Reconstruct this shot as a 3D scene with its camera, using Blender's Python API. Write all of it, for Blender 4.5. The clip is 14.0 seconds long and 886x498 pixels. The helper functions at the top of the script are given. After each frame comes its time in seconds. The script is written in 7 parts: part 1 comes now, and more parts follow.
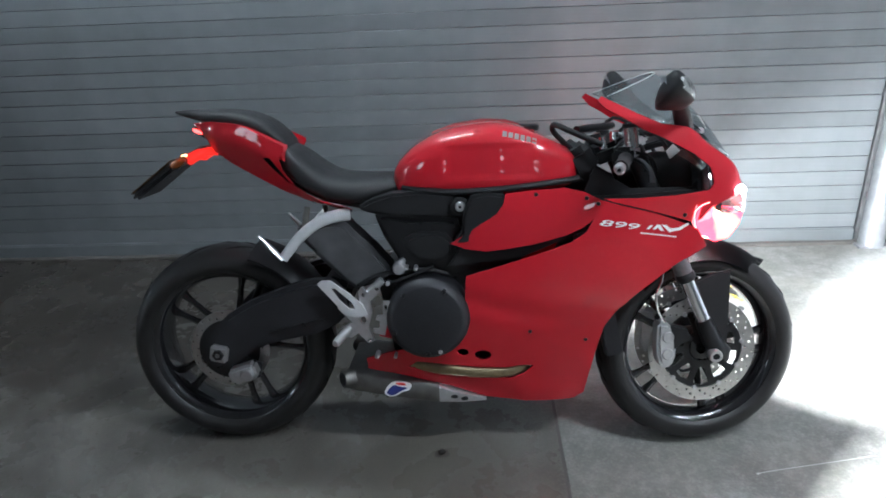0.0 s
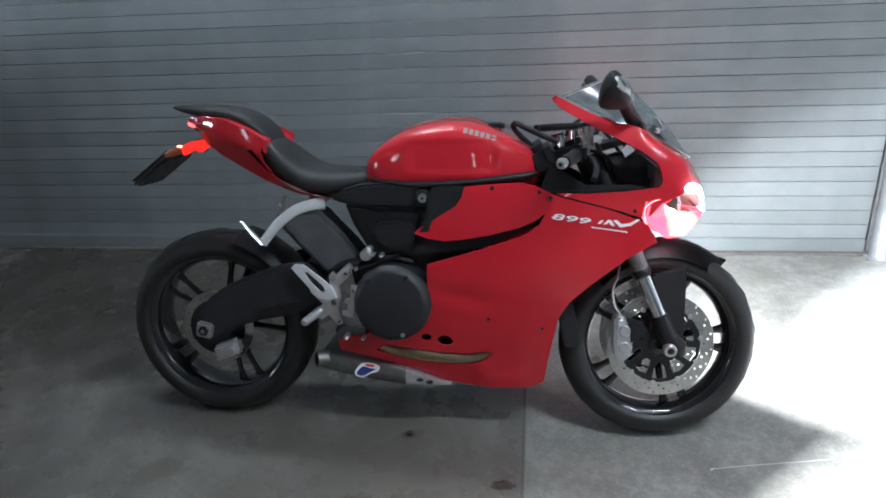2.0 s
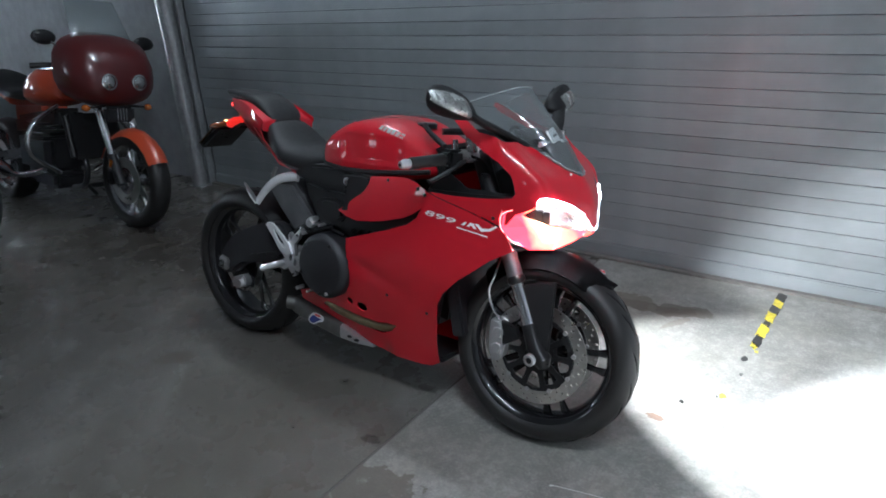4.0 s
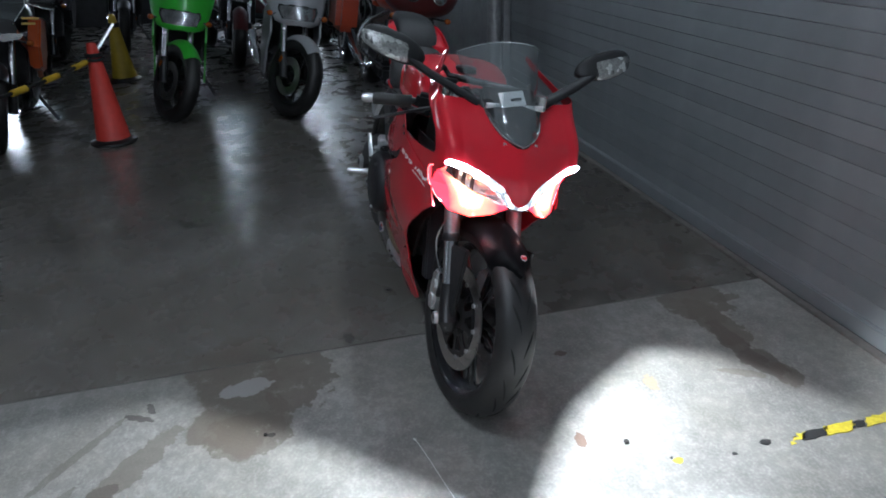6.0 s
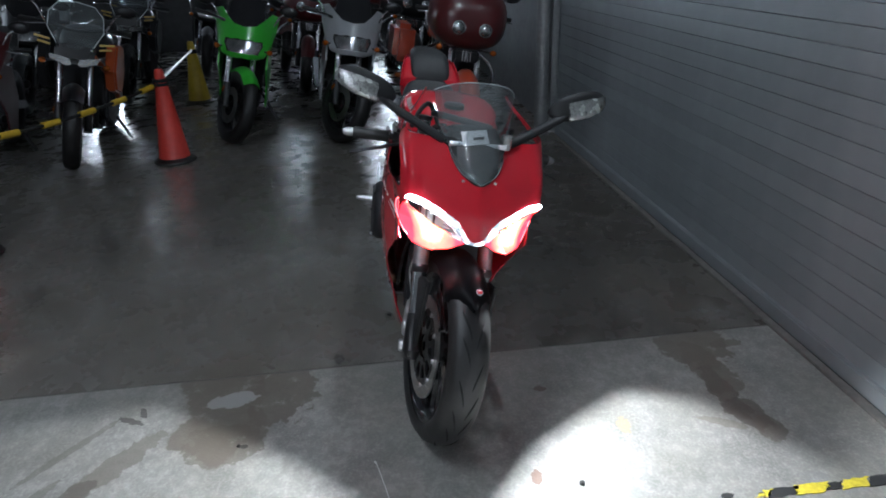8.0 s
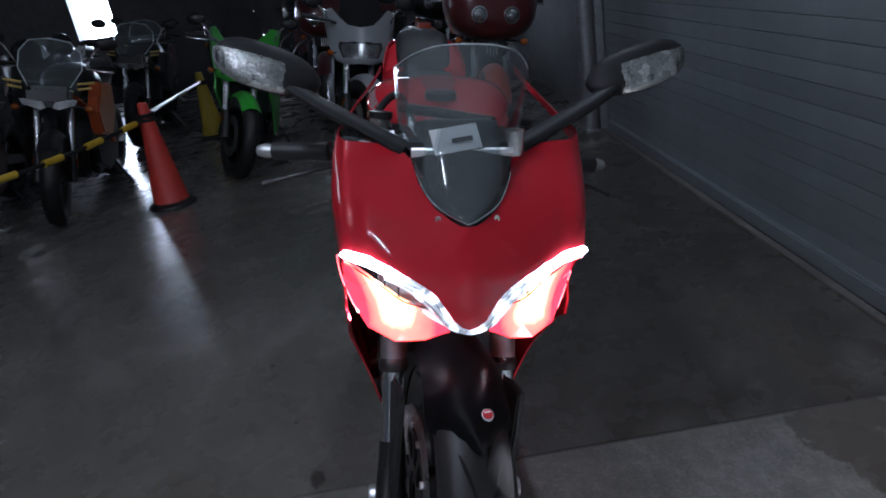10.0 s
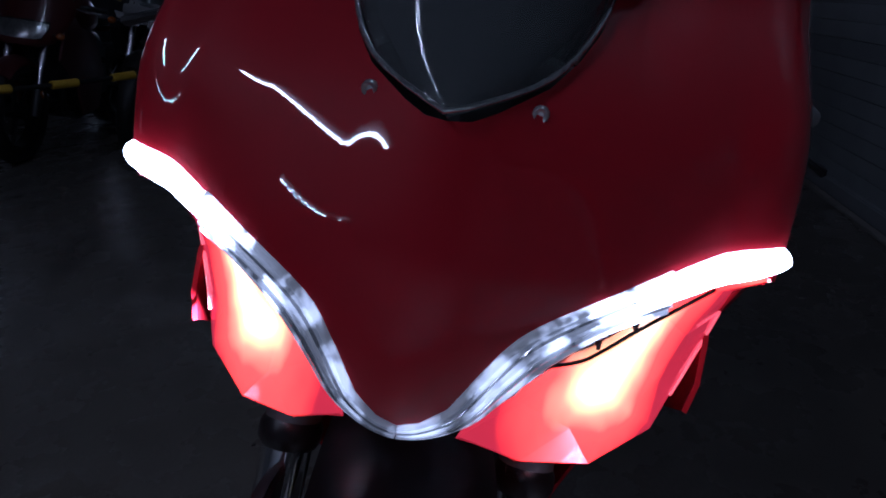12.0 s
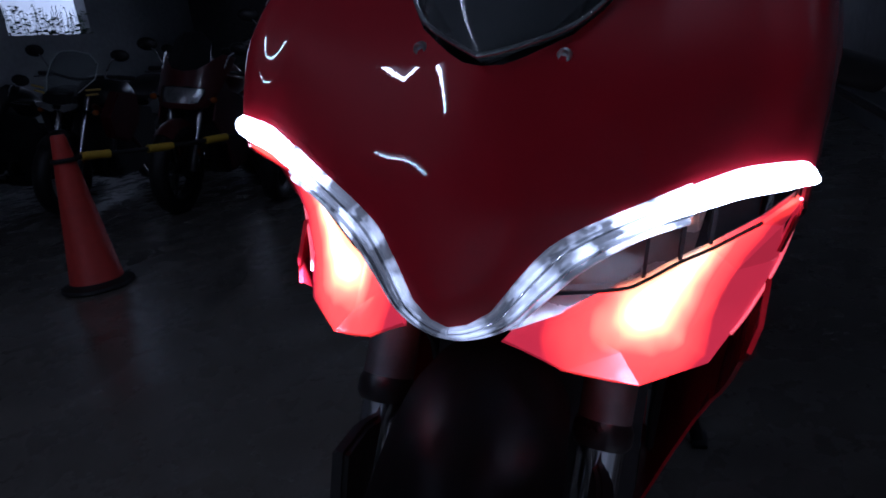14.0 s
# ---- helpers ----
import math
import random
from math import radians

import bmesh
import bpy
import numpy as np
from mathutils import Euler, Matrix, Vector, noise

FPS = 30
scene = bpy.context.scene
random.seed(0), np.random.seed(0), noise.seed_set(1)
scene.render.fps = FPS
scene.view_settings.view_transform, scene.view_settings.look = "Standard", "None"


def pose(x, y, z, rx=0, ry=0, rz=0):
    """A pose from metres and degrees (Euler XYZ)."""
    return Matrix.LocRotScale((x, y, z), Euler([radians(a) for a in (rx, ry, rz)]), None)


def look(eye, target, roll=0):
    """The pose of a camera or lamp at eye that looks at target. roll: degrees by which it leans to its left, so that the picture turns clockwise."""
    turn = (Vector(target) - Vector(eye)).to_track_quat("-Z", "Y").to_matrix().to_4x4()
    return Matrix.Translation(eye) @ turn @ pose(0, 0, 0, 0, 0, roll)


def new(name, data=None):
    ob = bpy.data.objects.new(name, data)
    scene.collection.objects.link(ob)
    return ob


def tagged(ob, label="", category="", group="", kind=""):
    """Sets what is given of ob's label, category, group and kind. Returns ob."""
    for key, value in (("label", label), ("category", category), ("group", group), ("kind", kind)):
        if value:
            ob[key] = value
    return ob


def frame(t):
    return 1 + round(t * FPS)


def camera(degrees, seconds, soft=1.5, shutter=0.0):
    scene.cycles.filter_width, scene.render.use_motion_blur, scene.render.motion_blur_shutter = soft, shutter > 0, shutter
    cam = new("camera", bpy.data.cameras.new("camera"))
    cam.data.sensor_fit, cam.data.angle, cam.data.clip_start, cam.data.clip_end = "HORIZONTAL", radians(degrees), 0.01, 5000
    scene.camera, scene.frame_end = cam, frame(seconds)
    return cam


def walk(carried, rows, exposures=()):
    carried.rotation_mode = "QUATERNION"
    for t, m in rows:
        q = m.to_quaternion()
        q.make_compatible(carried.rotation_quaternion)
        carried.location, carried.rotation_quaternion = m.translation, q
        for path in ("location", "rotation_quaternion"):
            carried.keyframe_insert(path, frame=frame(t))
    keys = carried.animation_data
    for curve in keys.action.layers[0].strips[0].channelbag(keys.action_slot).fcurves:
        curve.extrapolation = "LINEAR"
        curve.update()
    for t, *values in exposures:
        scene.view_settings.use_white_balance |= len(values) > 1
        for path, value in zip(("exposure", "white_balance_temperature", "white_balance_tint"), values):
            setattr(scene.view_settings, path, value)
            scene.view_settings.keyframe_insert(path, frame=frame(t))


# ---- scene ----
cam = camera(66.4, 14.0, 1.8)

PATH = [
    (0.0, (0.781, -1.781, 1.412), (0.681, 0.051, 0.615), -2.5),
    (0.5, (0.777, -1.781, 1.413), (0.702, 0.063, 0.643), -1.9),
    (1.0, (0.755, -1.779, 1.404), (0.663, 0.068, 0.641), -1.4),
    (1.5, (0.774, -1.793, 1.390), (0.683, 0.058, 0.638), -1.2),
    (2.0, (1.058, -1.889, 1.387), (0.790, -0.058, 0.629), -2.7),
    (2.5, (1.316, -1.891, 1.393), (0.834, -0.108, 0.626), -3.9),
    (3.0, (1.602, -1.825, 1.439), (0.947, -0.108, 0.650), -2.8),
    (3.2, (1.731, -1.807, 1.427), (1.003, -0.117, 0.643), -2.8),
    (5.3, (2.998, -0.963, 1.415), (1.363, -0.144, 0.606), -2.7),
    (5.5, (3.029, -0.818, 1.412), (1.360, -0.107, 0.571), -2.0),
    (6.0, (3.132, -0.509, 1.402), (1.390, -0.063, 0.525), -1.5),
    (6.5, (3.239, -0.264, 1.440), (1.448, -0.068, 0.572), -1.0),
    (7.0, (3.254, -0.190, 1.439), (1.437, 0.004, 0.625), -1.4),
    (7.5, (3.247, -0.183, 1.438), (1.434, 0.049, 0.626), -1.5),
    (8.0, (3.245, -0.185, 1.442), (1.429, 0.035, 0.634), -1.8),
    (8.5, (3.216, -0.196, 1.435), (1.401, 0.029, 0.627), -2.5),
    (9.0, (3.063, -0.166, 1.374), (1.255, 0.018, 0.539), -4.7),
    (9.2, (2.937, -0.098, 1.346), (1.131, 0.025, 0.497), -7.0),
    (11.3, (1.975, 0.123, 0.918), (1.031, 0.055, 0.596), -5.4),
    (11.5, (1.941, 0.120, 0.890), (1.007, 0.028, 0.546), -2.7),
    (12.0, (1.839, 0.181, 0.904), (0.915, 0.038, 0.548), -1.7),
    (12.5, (1.795, 0.246, 0.936), (0.926, -0.030, 0.526), -1.6),
    (13.0, (1.852, 0.286, 0.888), (1.003, -0.041, 0.472), -5.0),
    (13.5, (1.917, 0.252, 0.839), (1.034, -0.102, 0.531), -5.7),
    (14.0, (1.904, 0.241, 0.856), (1.003, -0.089, 0.574), -7.2),
]
EXPOSURES = [(0.0, 0.62, 5750, 8), (3.2, 0.42, 5750, 8), (5.3, -0.42, 5600, 9), (9.2, -0.42, 5700, 9), (11.3, -2.3, 4900, 26), (11.7, -2.6, 4900, 26), (12.3, -3.12, 4900, 26), (14.0, -3.05, 4900, 26)]
walk(cam, [(t, look(e, a, r)) for t, e, a, r in PATH], EXPOSURES)

# ---- light ----
world = bpy.data.worlds.new("world")
scene.world = world
world.use_nodes = True
world.node_tree.nodes["Background"].inputs["Color"].default_value = (0.6, 0.7, 0.8, 1)
world.node_tree.nodes["Background"].inputs["Strength"].default_value = 0.02


def area(name, m, sx, sy, power, colour):
    d = bpy.data.lights.new(name, "AREA")
    d.shape, d.size, d.size_y, d.energy, d.color = "RECTANGLE", sx, sy, power, colour
    ob = new(name, d)
    ob.matrix_world = m
    return ob


def spot(name, eye, target, power, degrees, blend, colour, radius=0.015):
    d = bpy.data.lights.new(name, "SPOT")
    d.energy, d.spot_size, d.spot_blend, d.color, d.shadow_soft_size = power, radians(degrees), blend, colour, radius
    ob = new(name, d)
    ob.matrix_world = look(eye, target)
    return ob


LEAN = 9.0
BIKE = pose(0, 0, 0, -LEAN, 0, 0)


def lamp_at(y, to):
    e = BIKE @ Vector((1.478, y, 0.668))
    t = BIKE @ Vector(to)
    return e, t


def BULB(sy):
    """The bulb behind the lens, in the bike's own frame."""
    return 1.425, sy * 0.128, 0.684


# three ceiling tubes; daylight comes through the openings
area("tube_light", pose(2.4, -1.4, 3.36, 0, 0, 0), 1.2, 0.04, 66, (0.94, 0.97, 0.98))
area("tube_light", pose(4.3, -2.6, 3.36, 0, 0, 0), 1.2, 0.04, 54, (0.94, 0.97, 0.98))
area("tube_light", pose(-0.1, 0.75, 3.36, 0, 0, 0), 1.2, 0.04, 32, (0.92, 0.98, 0.98))
# headlamps of the motorcycle
for sy, power in ((-1, 0.5), (1, 1.0)):
    e, t = lamp_at(sy * 0.115, (2.9, sy * 0.40, 0.30))
    spot("headlamp_beam", e, t, 1250 * power, 72, 0.6, (0.97, 0.98, 1.0))
    e = BIKE @ Vector(BULB(sy))
    spot("headlamp_spill", e, Vector((2.3, 0.45, -0.2) if sy > 0 else (2.1, -1.15, 0.0)), (190 if sy > 0 else 300) * power, 126, 0.4, (1.0, 0.985, 0.93), 0.0009)


# ---- materials ----
def mat(name, colour, rough=0.5, metal=0.0, grain=0.0, scale=40.0, bump=0.0, coat=0.0, var=0.15, coat_rough=0.05):
    m = bpy.data.materials.new(name)
    m.use_nodes = True
    n, l = m.node_tree.nodes, m.node_tree.links
    b = n["Principled BSDF"]
    b.inputs["Base Color"].default_value = (*colour, 1)
    b.inputs["Roughness"].default_value = rough
    b.inputs["Metallic"].default_value = metal
    b.inputs["Coat Weight"].default_value = coat
    b.inputs["Coat Roughness"].default_value = coat_rough
    if grain or bump:
        tc = n.new("ShaderNodeTexCoord")
        big, fine = n.new("ShaderNodeTexNoise"), n.new("ShaderNodeTexNoise")
        big.inputs["Scale"].default_value, fine.inputs["Scale"].default_value = scale / 6, scale
        big.inputs["Detail"].default_value = fine.inputs["Detail"].default_value = 6
        for t in (big, fine):
            l.new(tc.outputs["Object"], t.inputs["Vector"])
        add = n.new("ShaderNodeMath")
        add.operation = "ADD"
        l.new(big.outputs["Fac"], add.inputs[0])
        l.new(fine.outputs["Fac"], add.inputs[1])
        ramp = n.new("ShaderNodeMapRange")
        ramp.inputs["From Min"].default_value, ramp.inputs["From Max"].default_value = 0.6, 1.4
        ramp.inputs["To Min"].default_value, ramp.inputs["To Max"].default_value = 1 - grain, 1 + grain
        l.new(add.outputs[0], ramp.inputs["Value"])
        mul = n.new("ShaderNodeVectorMath")
        mul.operation = "SCALE"
        mul.inputs[0].default_value = colour
        l.new(ramp.outputs[0], mul.inputs["Scale"])
        l.new(mul.outputs["Vector"], b.inputs["Base Color"])
        r2 = n.new("ShaderNodeMapRange")
        r2.inputs["To Min"].default_value, r2.inputs["To Max"].default_value = max(0.02, rough - var), min(1, rough + var)
        l.new(big.outputs["Fac"], r2.inputs["Value"])
        l.new(r2.outputs[0], b.inputs["Roughness"])
        if bump:
            bp = n.new("ShaderNodeBump")
            bp.inputs["Strength"].default_value = bump
            bp.inputs["Distance"].default_value = 0.002
            l.new(fine.outputs["Fac"], bp.inputs["Height"])
            l.new(bp.outputs["Normal"], b.inputs["Normal"])
    return m


def glow(name, colour, strength, base=(0.8, 0.8, 0.8)):
    m = mat(name, base, 0.3)
    b = m.node_tree.nodes["Principled BSDF"]
    b.inputs["Emission Color"].default_value = (*colour, 1)
    b.inputs["Emission Strength"].default_value = strength
    return m


RED = mat("red_paint", (0.47, 0.009, 0.020), 0.5, 0.0, 0.05, 18, 0, 1.0, 0.05, 0.025)
RED.node_tree.nodes["Principled BSDF"].inputs["Specular IOR Level"].default_value = 0.15
BLACK = mat("black_plastic", (0.011, 0.011, 0.012), 0.55, 0, 0.25, 260, 0.15)
BLACK.node_tree.nodes["Principled BSDF"].inputs["Specular IOR Level"].default_value = 0.3
SATIN = mat("satin_black_metal", (0.011, 0.011, 0.012), 0.32, 0.2, 0.2, 120, 0.1)
GREYCAST = mat("grey_cast", (0.020, 0.020, 0.023), 0.5, 0.3, 0.25, 160, 0.25)
RUBBER = mat("rubber", (0.0105, 0.0100, 0.0100), 0.5, 0, 0.3, 90, 0.2)
GROOVE = mat("groove_shade_rubber", (0.0025, 0.0025, 0.0025), 0.95)
VINYL = mat("seat_vinyl", (0.010, 0.010, 0.011), 0.6, 0, 0.2, 420, 0.35)
ALU = mat("brushed_aluminium", (0.62, 0.62, 0.63), 0.34, 0.9, 0.15, 90, 0.1)
SILVER = mat("silver_paint", (0.72, 0.73, 0.74), 0.35, 0.5, 0.08, 60)
STEEL = mat("disc_steel", (0.55, 0.54, 0.52), 0.32, 1.0, 0.15, 120)
CHROME = mat("chrome", (0.8, 0.8, 0.82), 0.12, 1.0)
GOLD = mat("heat_tinted_steel", (0.36, 0.28, 0.17), 0.36, 1.0, 0.3, 50)
MUFFLER = mat("dull_titanium", (0.17, 0.165, 0.155), 0.5, 0.85, 0.25, 40, 0.1)
WHITE = mat("white_vinyl", (0.8, 0.8, 0.8), 0.4)
BLUE = mat("blue_vinyl", (0.02, 0.03, 0.16), 0.4)
SCARLET = mat("scarlet_vinyl", (0.6, 0.03, 0.03), 0.4)
# near-black for a few dark parts, and for hollows whose shade it paints
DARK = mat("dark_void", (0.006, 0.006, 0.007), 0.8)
DRL = glow("daytime_strip_glow", (0.93, 0.95, 1.0), 90)
TAIL = glow("tail_glow", (1.0, 0.035, 0.03), 8, (0.22, 0.01, 0.008))
ARM_GLOW = glow("tail_arm_glow", (1.0, 0.025, 0.015), 0.75, (0.22, 0.01, 0.008))
AMBER_DIM = mat("unlit_amber_lens", (0.10, 0.028, 0.006), 0.15, 0, 0.1, 60, 0, 0.6)
AMBER = mat("amber_lens", (0.30, 0.075, 0.01), 0.15, 0, 0.1, 60, 0, 0.6)
# the clear trim is no lamp: the strip's light in it is painted as emission
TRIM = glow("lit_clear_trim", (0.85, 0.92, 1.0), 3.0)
TRIM_GLOSS = glow("glossy_glowing_trim", (0.85, 0.92, 1.0), 0.5)
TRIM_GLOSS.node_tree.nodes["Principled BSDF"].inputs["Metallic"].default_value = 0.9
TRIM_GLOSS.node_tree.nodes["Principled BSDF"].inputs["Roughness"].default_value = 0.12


def glow_streaks(m, strength):
    """Uneven emission painted into the clear trim for the strip's light, stronger outward."""
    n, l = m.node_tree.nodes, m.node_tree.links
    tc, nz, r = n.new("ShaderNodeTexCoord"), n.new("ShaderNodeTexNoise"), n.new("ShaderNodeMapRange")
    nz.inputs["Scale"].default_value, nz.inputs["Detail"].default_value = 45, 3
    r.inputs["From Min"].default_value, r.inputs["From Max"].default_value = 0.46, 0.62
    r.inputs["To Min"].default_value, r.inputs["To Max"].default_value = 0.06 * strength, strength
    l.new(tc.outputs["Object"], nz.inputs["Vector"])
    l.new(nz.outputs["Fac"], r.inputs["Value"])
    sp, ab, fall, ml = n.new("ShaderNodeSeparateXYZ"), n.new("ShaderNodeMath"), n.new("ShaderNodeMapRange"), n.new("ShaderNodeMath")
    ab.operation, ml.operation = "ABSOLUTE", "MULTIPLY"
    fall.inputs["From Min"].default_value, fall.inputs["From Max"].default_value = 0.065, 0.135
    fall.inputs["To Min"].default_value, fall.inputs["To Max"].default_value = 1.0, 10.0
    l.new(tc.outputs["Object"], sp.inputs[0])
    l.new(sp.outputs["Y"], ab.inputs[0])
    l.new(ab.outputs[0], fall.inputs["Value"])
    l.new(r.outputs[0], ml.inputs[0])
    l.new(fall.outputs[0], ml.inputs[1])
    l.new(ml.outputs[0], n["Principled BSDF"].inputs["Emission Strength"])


glow_streaks(TRIM, 6.0)
glow_streaks(TRIM_GLOSS, 1.6)
LENS_EDGE = glow("lit_red_edge", (1.0, 0.08, 0.08), 9)
CUP = mat("lamp_bowl_grey", (0.72, 0.73, 0.74), 0.3, 0.7, 0.2, 60)
RIM_CLEAR = mat("clear_edge", (0.55, 0.57, 0.58), 0.16, 0.85, 0.5, 160, 0.6, 0.6)
LENS = mat("clear_ribbed_lens", (0.42, 0.42, 0.41), 0.16, 0.75, 0.45, 150, 0.9, 0.5)


def clear(name, tint):
    m = bpy.data.materials.new(name)
    m.use_nodes = True
    n, l = m.node_tree.nodes, m.node_tree.links
    n.remove(n["Principled BSDF"])
    tr, gl, mx, fr = n.new("ShaderNodeBsdfTransparent"), n.new("ShaderNodeBsdfGlossy"), n.new("ShaderNodeMixShader"), n.new("ShaderNodeLayerWeight")
    tr.inputs["Color"].default_value = (*tint, 1)
    gl.inputs["Roughness"].default_value = 0.06
    fr.inputs["Blend"].default_value = 0.5
    pw, ml = n.new("ShaderNodeMath"), n.new("ShaderNodeMath")
    pw.operation, ml.operation = "POWER", "MULTIPLY_ADD"
    pw.inputs[1].default_value, ml.inputs[1].default_value, ml.inputs[2].default_value = 4.0, 0.6, 0.04
    l.new(fr.outputs["Facing"], pw.inputs[0])
    l.new(pw.outputs[0], ml.inputs[0])
    df, mh = n.new("ShaderNodeBsdfDiffuse"), n.new("ShaderNodeMixShader")
    df.inputs["Color"].default_value = (0.8, 0.85, 0.85, 1)
    mh.inputs[0].default_value = 0.06
    l.new(tr.outputs[0], mh.inputs[1])
    l.new(df.outputs[0], mh.inputs[2])
    l.new(ml.outputs[0], mx.inputs[0])
    l.new(mh.outputs[0], mx.inputs[1])
    l.new(gl.outputs[0], mx.inputs[2])
    l.new(mx.outputs[0], n["Material Output"].inputs["Surface"])
    return m


SCREEN = clear("clear_acrylic", (0.74, 0.77, 0.78))


def headlamp_glow():
    """Lit lens: white round the bulb, amber further out, red at the edges."""
    m = bpy.data.materials.new("headlamp_lens_glow")
    m.use_nodes = True
    n, l = m.node_tree.nodes, m.node_tree.links
    b = n["Principled BSDF"]
    b.inputs["Base Color"].default_value = (0.5, 0.02, 0.02, 1)
    b.inputs["Roughness"].default_value = 0.1
    tc, sep, ab = n.new("ShaderNodeTexCoord"), n.new("ShaderNodeSeparateXYZ"), n.new("ShaderNodeMath")
    ab.operation = "ABSOLUTE"
    com, dist = n.new("ShaderNodeCombineXYZ"), n.new("ShaderNodeVectorMath")
    nz = n.new("ShaderNodeTexNoise")
    nz.inputs["Scale"].default_value = 24
    l.new(tc.outputs["Object"], nz.inputs["Vector"])
    l.new(tc.outputs["Object"], sep.inputs[0])
    l.new(sep.outputs["Y"], ab.inputs[0])
    l.new(ab.outputs[0], com.inputs["Y"])
    l.new(sep.outputs["Z"], com.inputs["Z"])
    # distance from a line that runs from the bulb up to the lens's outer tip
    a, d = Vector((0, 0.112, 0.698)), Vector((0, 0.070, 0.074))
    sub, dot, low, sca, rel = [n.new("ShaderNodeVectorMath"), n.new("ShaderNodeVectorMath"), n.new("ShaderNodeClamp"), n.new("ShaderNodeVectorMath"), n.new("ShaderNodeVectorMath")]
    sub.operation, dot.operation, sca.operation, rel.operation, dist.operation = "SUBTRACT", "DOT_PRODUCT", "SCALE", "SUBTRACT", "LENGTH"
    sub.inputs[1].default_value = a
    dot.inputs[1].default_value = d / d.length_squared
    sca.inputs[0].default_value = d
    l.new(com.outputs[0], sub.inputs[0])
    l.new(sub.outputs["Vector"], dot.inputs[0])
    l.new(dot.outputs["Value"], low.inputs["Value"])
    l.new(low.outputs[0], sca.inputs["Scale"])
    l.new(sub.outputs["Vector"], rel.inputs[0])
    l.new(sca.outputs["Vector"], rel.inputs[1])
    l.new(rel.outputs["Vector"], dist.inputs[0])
    # painted falloff: facets turned down are given a weaker emission
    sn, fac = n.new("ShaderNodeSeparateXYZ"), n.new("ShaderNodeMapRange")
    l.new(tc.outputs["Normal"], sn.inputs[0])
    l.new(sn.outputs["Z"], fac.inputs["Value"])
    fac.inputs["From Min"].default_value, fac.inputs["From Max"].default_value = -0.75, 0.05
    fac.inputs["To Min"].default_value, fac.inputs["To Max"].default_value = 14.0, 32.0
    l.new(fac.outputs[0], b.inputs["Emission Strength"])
    wob = n.new("ShaderNodeMath")
    wob.operation = "MULTIPLY_ADD"
    wob.inputs[1].default_value = 0.022
    l.new(nz.outputs["Fac"], wob.inputs[0])
    far = n.new("ShaderNodeMath")
    far.operation = "MULTIPLY_ADD"
    far.inputs[1].default_value = 0.020
    l.new(low.outputs[0], far.inputs[0])
    l.new(dist.outputs["Value"], far.inputs[2])
    # shade of the housing put into the colour: redder, darker on the outer flank
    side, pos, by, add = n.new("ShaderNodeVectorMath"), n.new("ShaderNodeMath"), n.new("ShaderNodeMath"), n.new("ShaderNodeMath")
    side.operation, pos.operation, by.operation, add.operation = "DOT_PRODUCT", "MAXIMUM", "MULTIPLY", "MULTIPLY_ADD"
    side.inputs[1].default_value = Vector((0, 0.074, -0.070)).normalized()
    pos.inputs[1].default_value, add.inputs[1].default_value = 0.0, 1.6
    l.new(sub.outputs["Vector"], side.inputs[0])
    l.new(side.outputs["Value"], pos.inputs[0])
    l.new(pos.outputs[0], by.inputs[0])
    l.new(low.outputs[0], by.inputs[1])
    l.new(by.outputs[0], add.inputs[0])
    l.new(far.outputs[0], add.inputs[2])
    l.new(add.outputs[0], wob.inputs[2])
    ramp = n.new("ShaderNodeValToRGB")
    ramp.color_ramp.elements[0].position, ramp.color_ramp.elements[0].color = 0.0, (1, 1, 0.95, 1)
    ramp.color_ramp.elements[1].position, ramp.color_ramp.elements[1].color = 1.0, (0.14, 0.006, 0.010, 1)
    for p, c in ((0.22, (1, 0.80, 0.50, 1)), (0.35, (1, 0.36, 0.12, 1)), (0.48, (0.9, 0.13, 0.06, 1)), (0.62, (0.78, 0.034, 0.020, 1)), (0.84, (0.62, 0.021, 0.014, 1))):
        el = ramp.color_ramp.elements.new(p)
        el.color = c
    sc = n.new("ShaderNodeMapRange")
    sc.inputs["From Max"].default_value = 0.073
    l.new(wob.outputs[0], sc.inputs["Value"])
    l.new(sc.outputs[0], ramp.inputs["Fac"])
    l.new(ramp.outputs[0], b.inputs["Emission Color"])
    return m


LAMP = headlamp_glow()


# ---- builders ----
def part(name, bm, material, parent, label="", angle=38):
    me = bpy.data.meshes.new(name)
    bm.normal_update()
    lay = bm.verts.layers.float_vector.get("way")
    ways = [v[lay].copy() for v in bm.verts] if lay else None
    if lay:
        bm.verts.layers.float_vector.remove(lay)
    bm.to_mesh(me)
    bm.free()
    me.materials.append(material)
    me.polygons.foreach_set("use_smooth", [True] * len(me.polygons))
    me.set_sharp_from_angle(angle=radians(angle))
    if ways:
        me.normals_split_custom_set_from_vertices(ways)
    ob = new(name, me)
    ob.parent = parent
    if label:
        ob["label"] = label
    return ob


def thing(name, m, label, category, group="", kind=""):
    ob = new(name)
    ob.matrix_world = m
    ob.empty_display_size = 0.1
    return tagged(ob, label, category, group, kind)


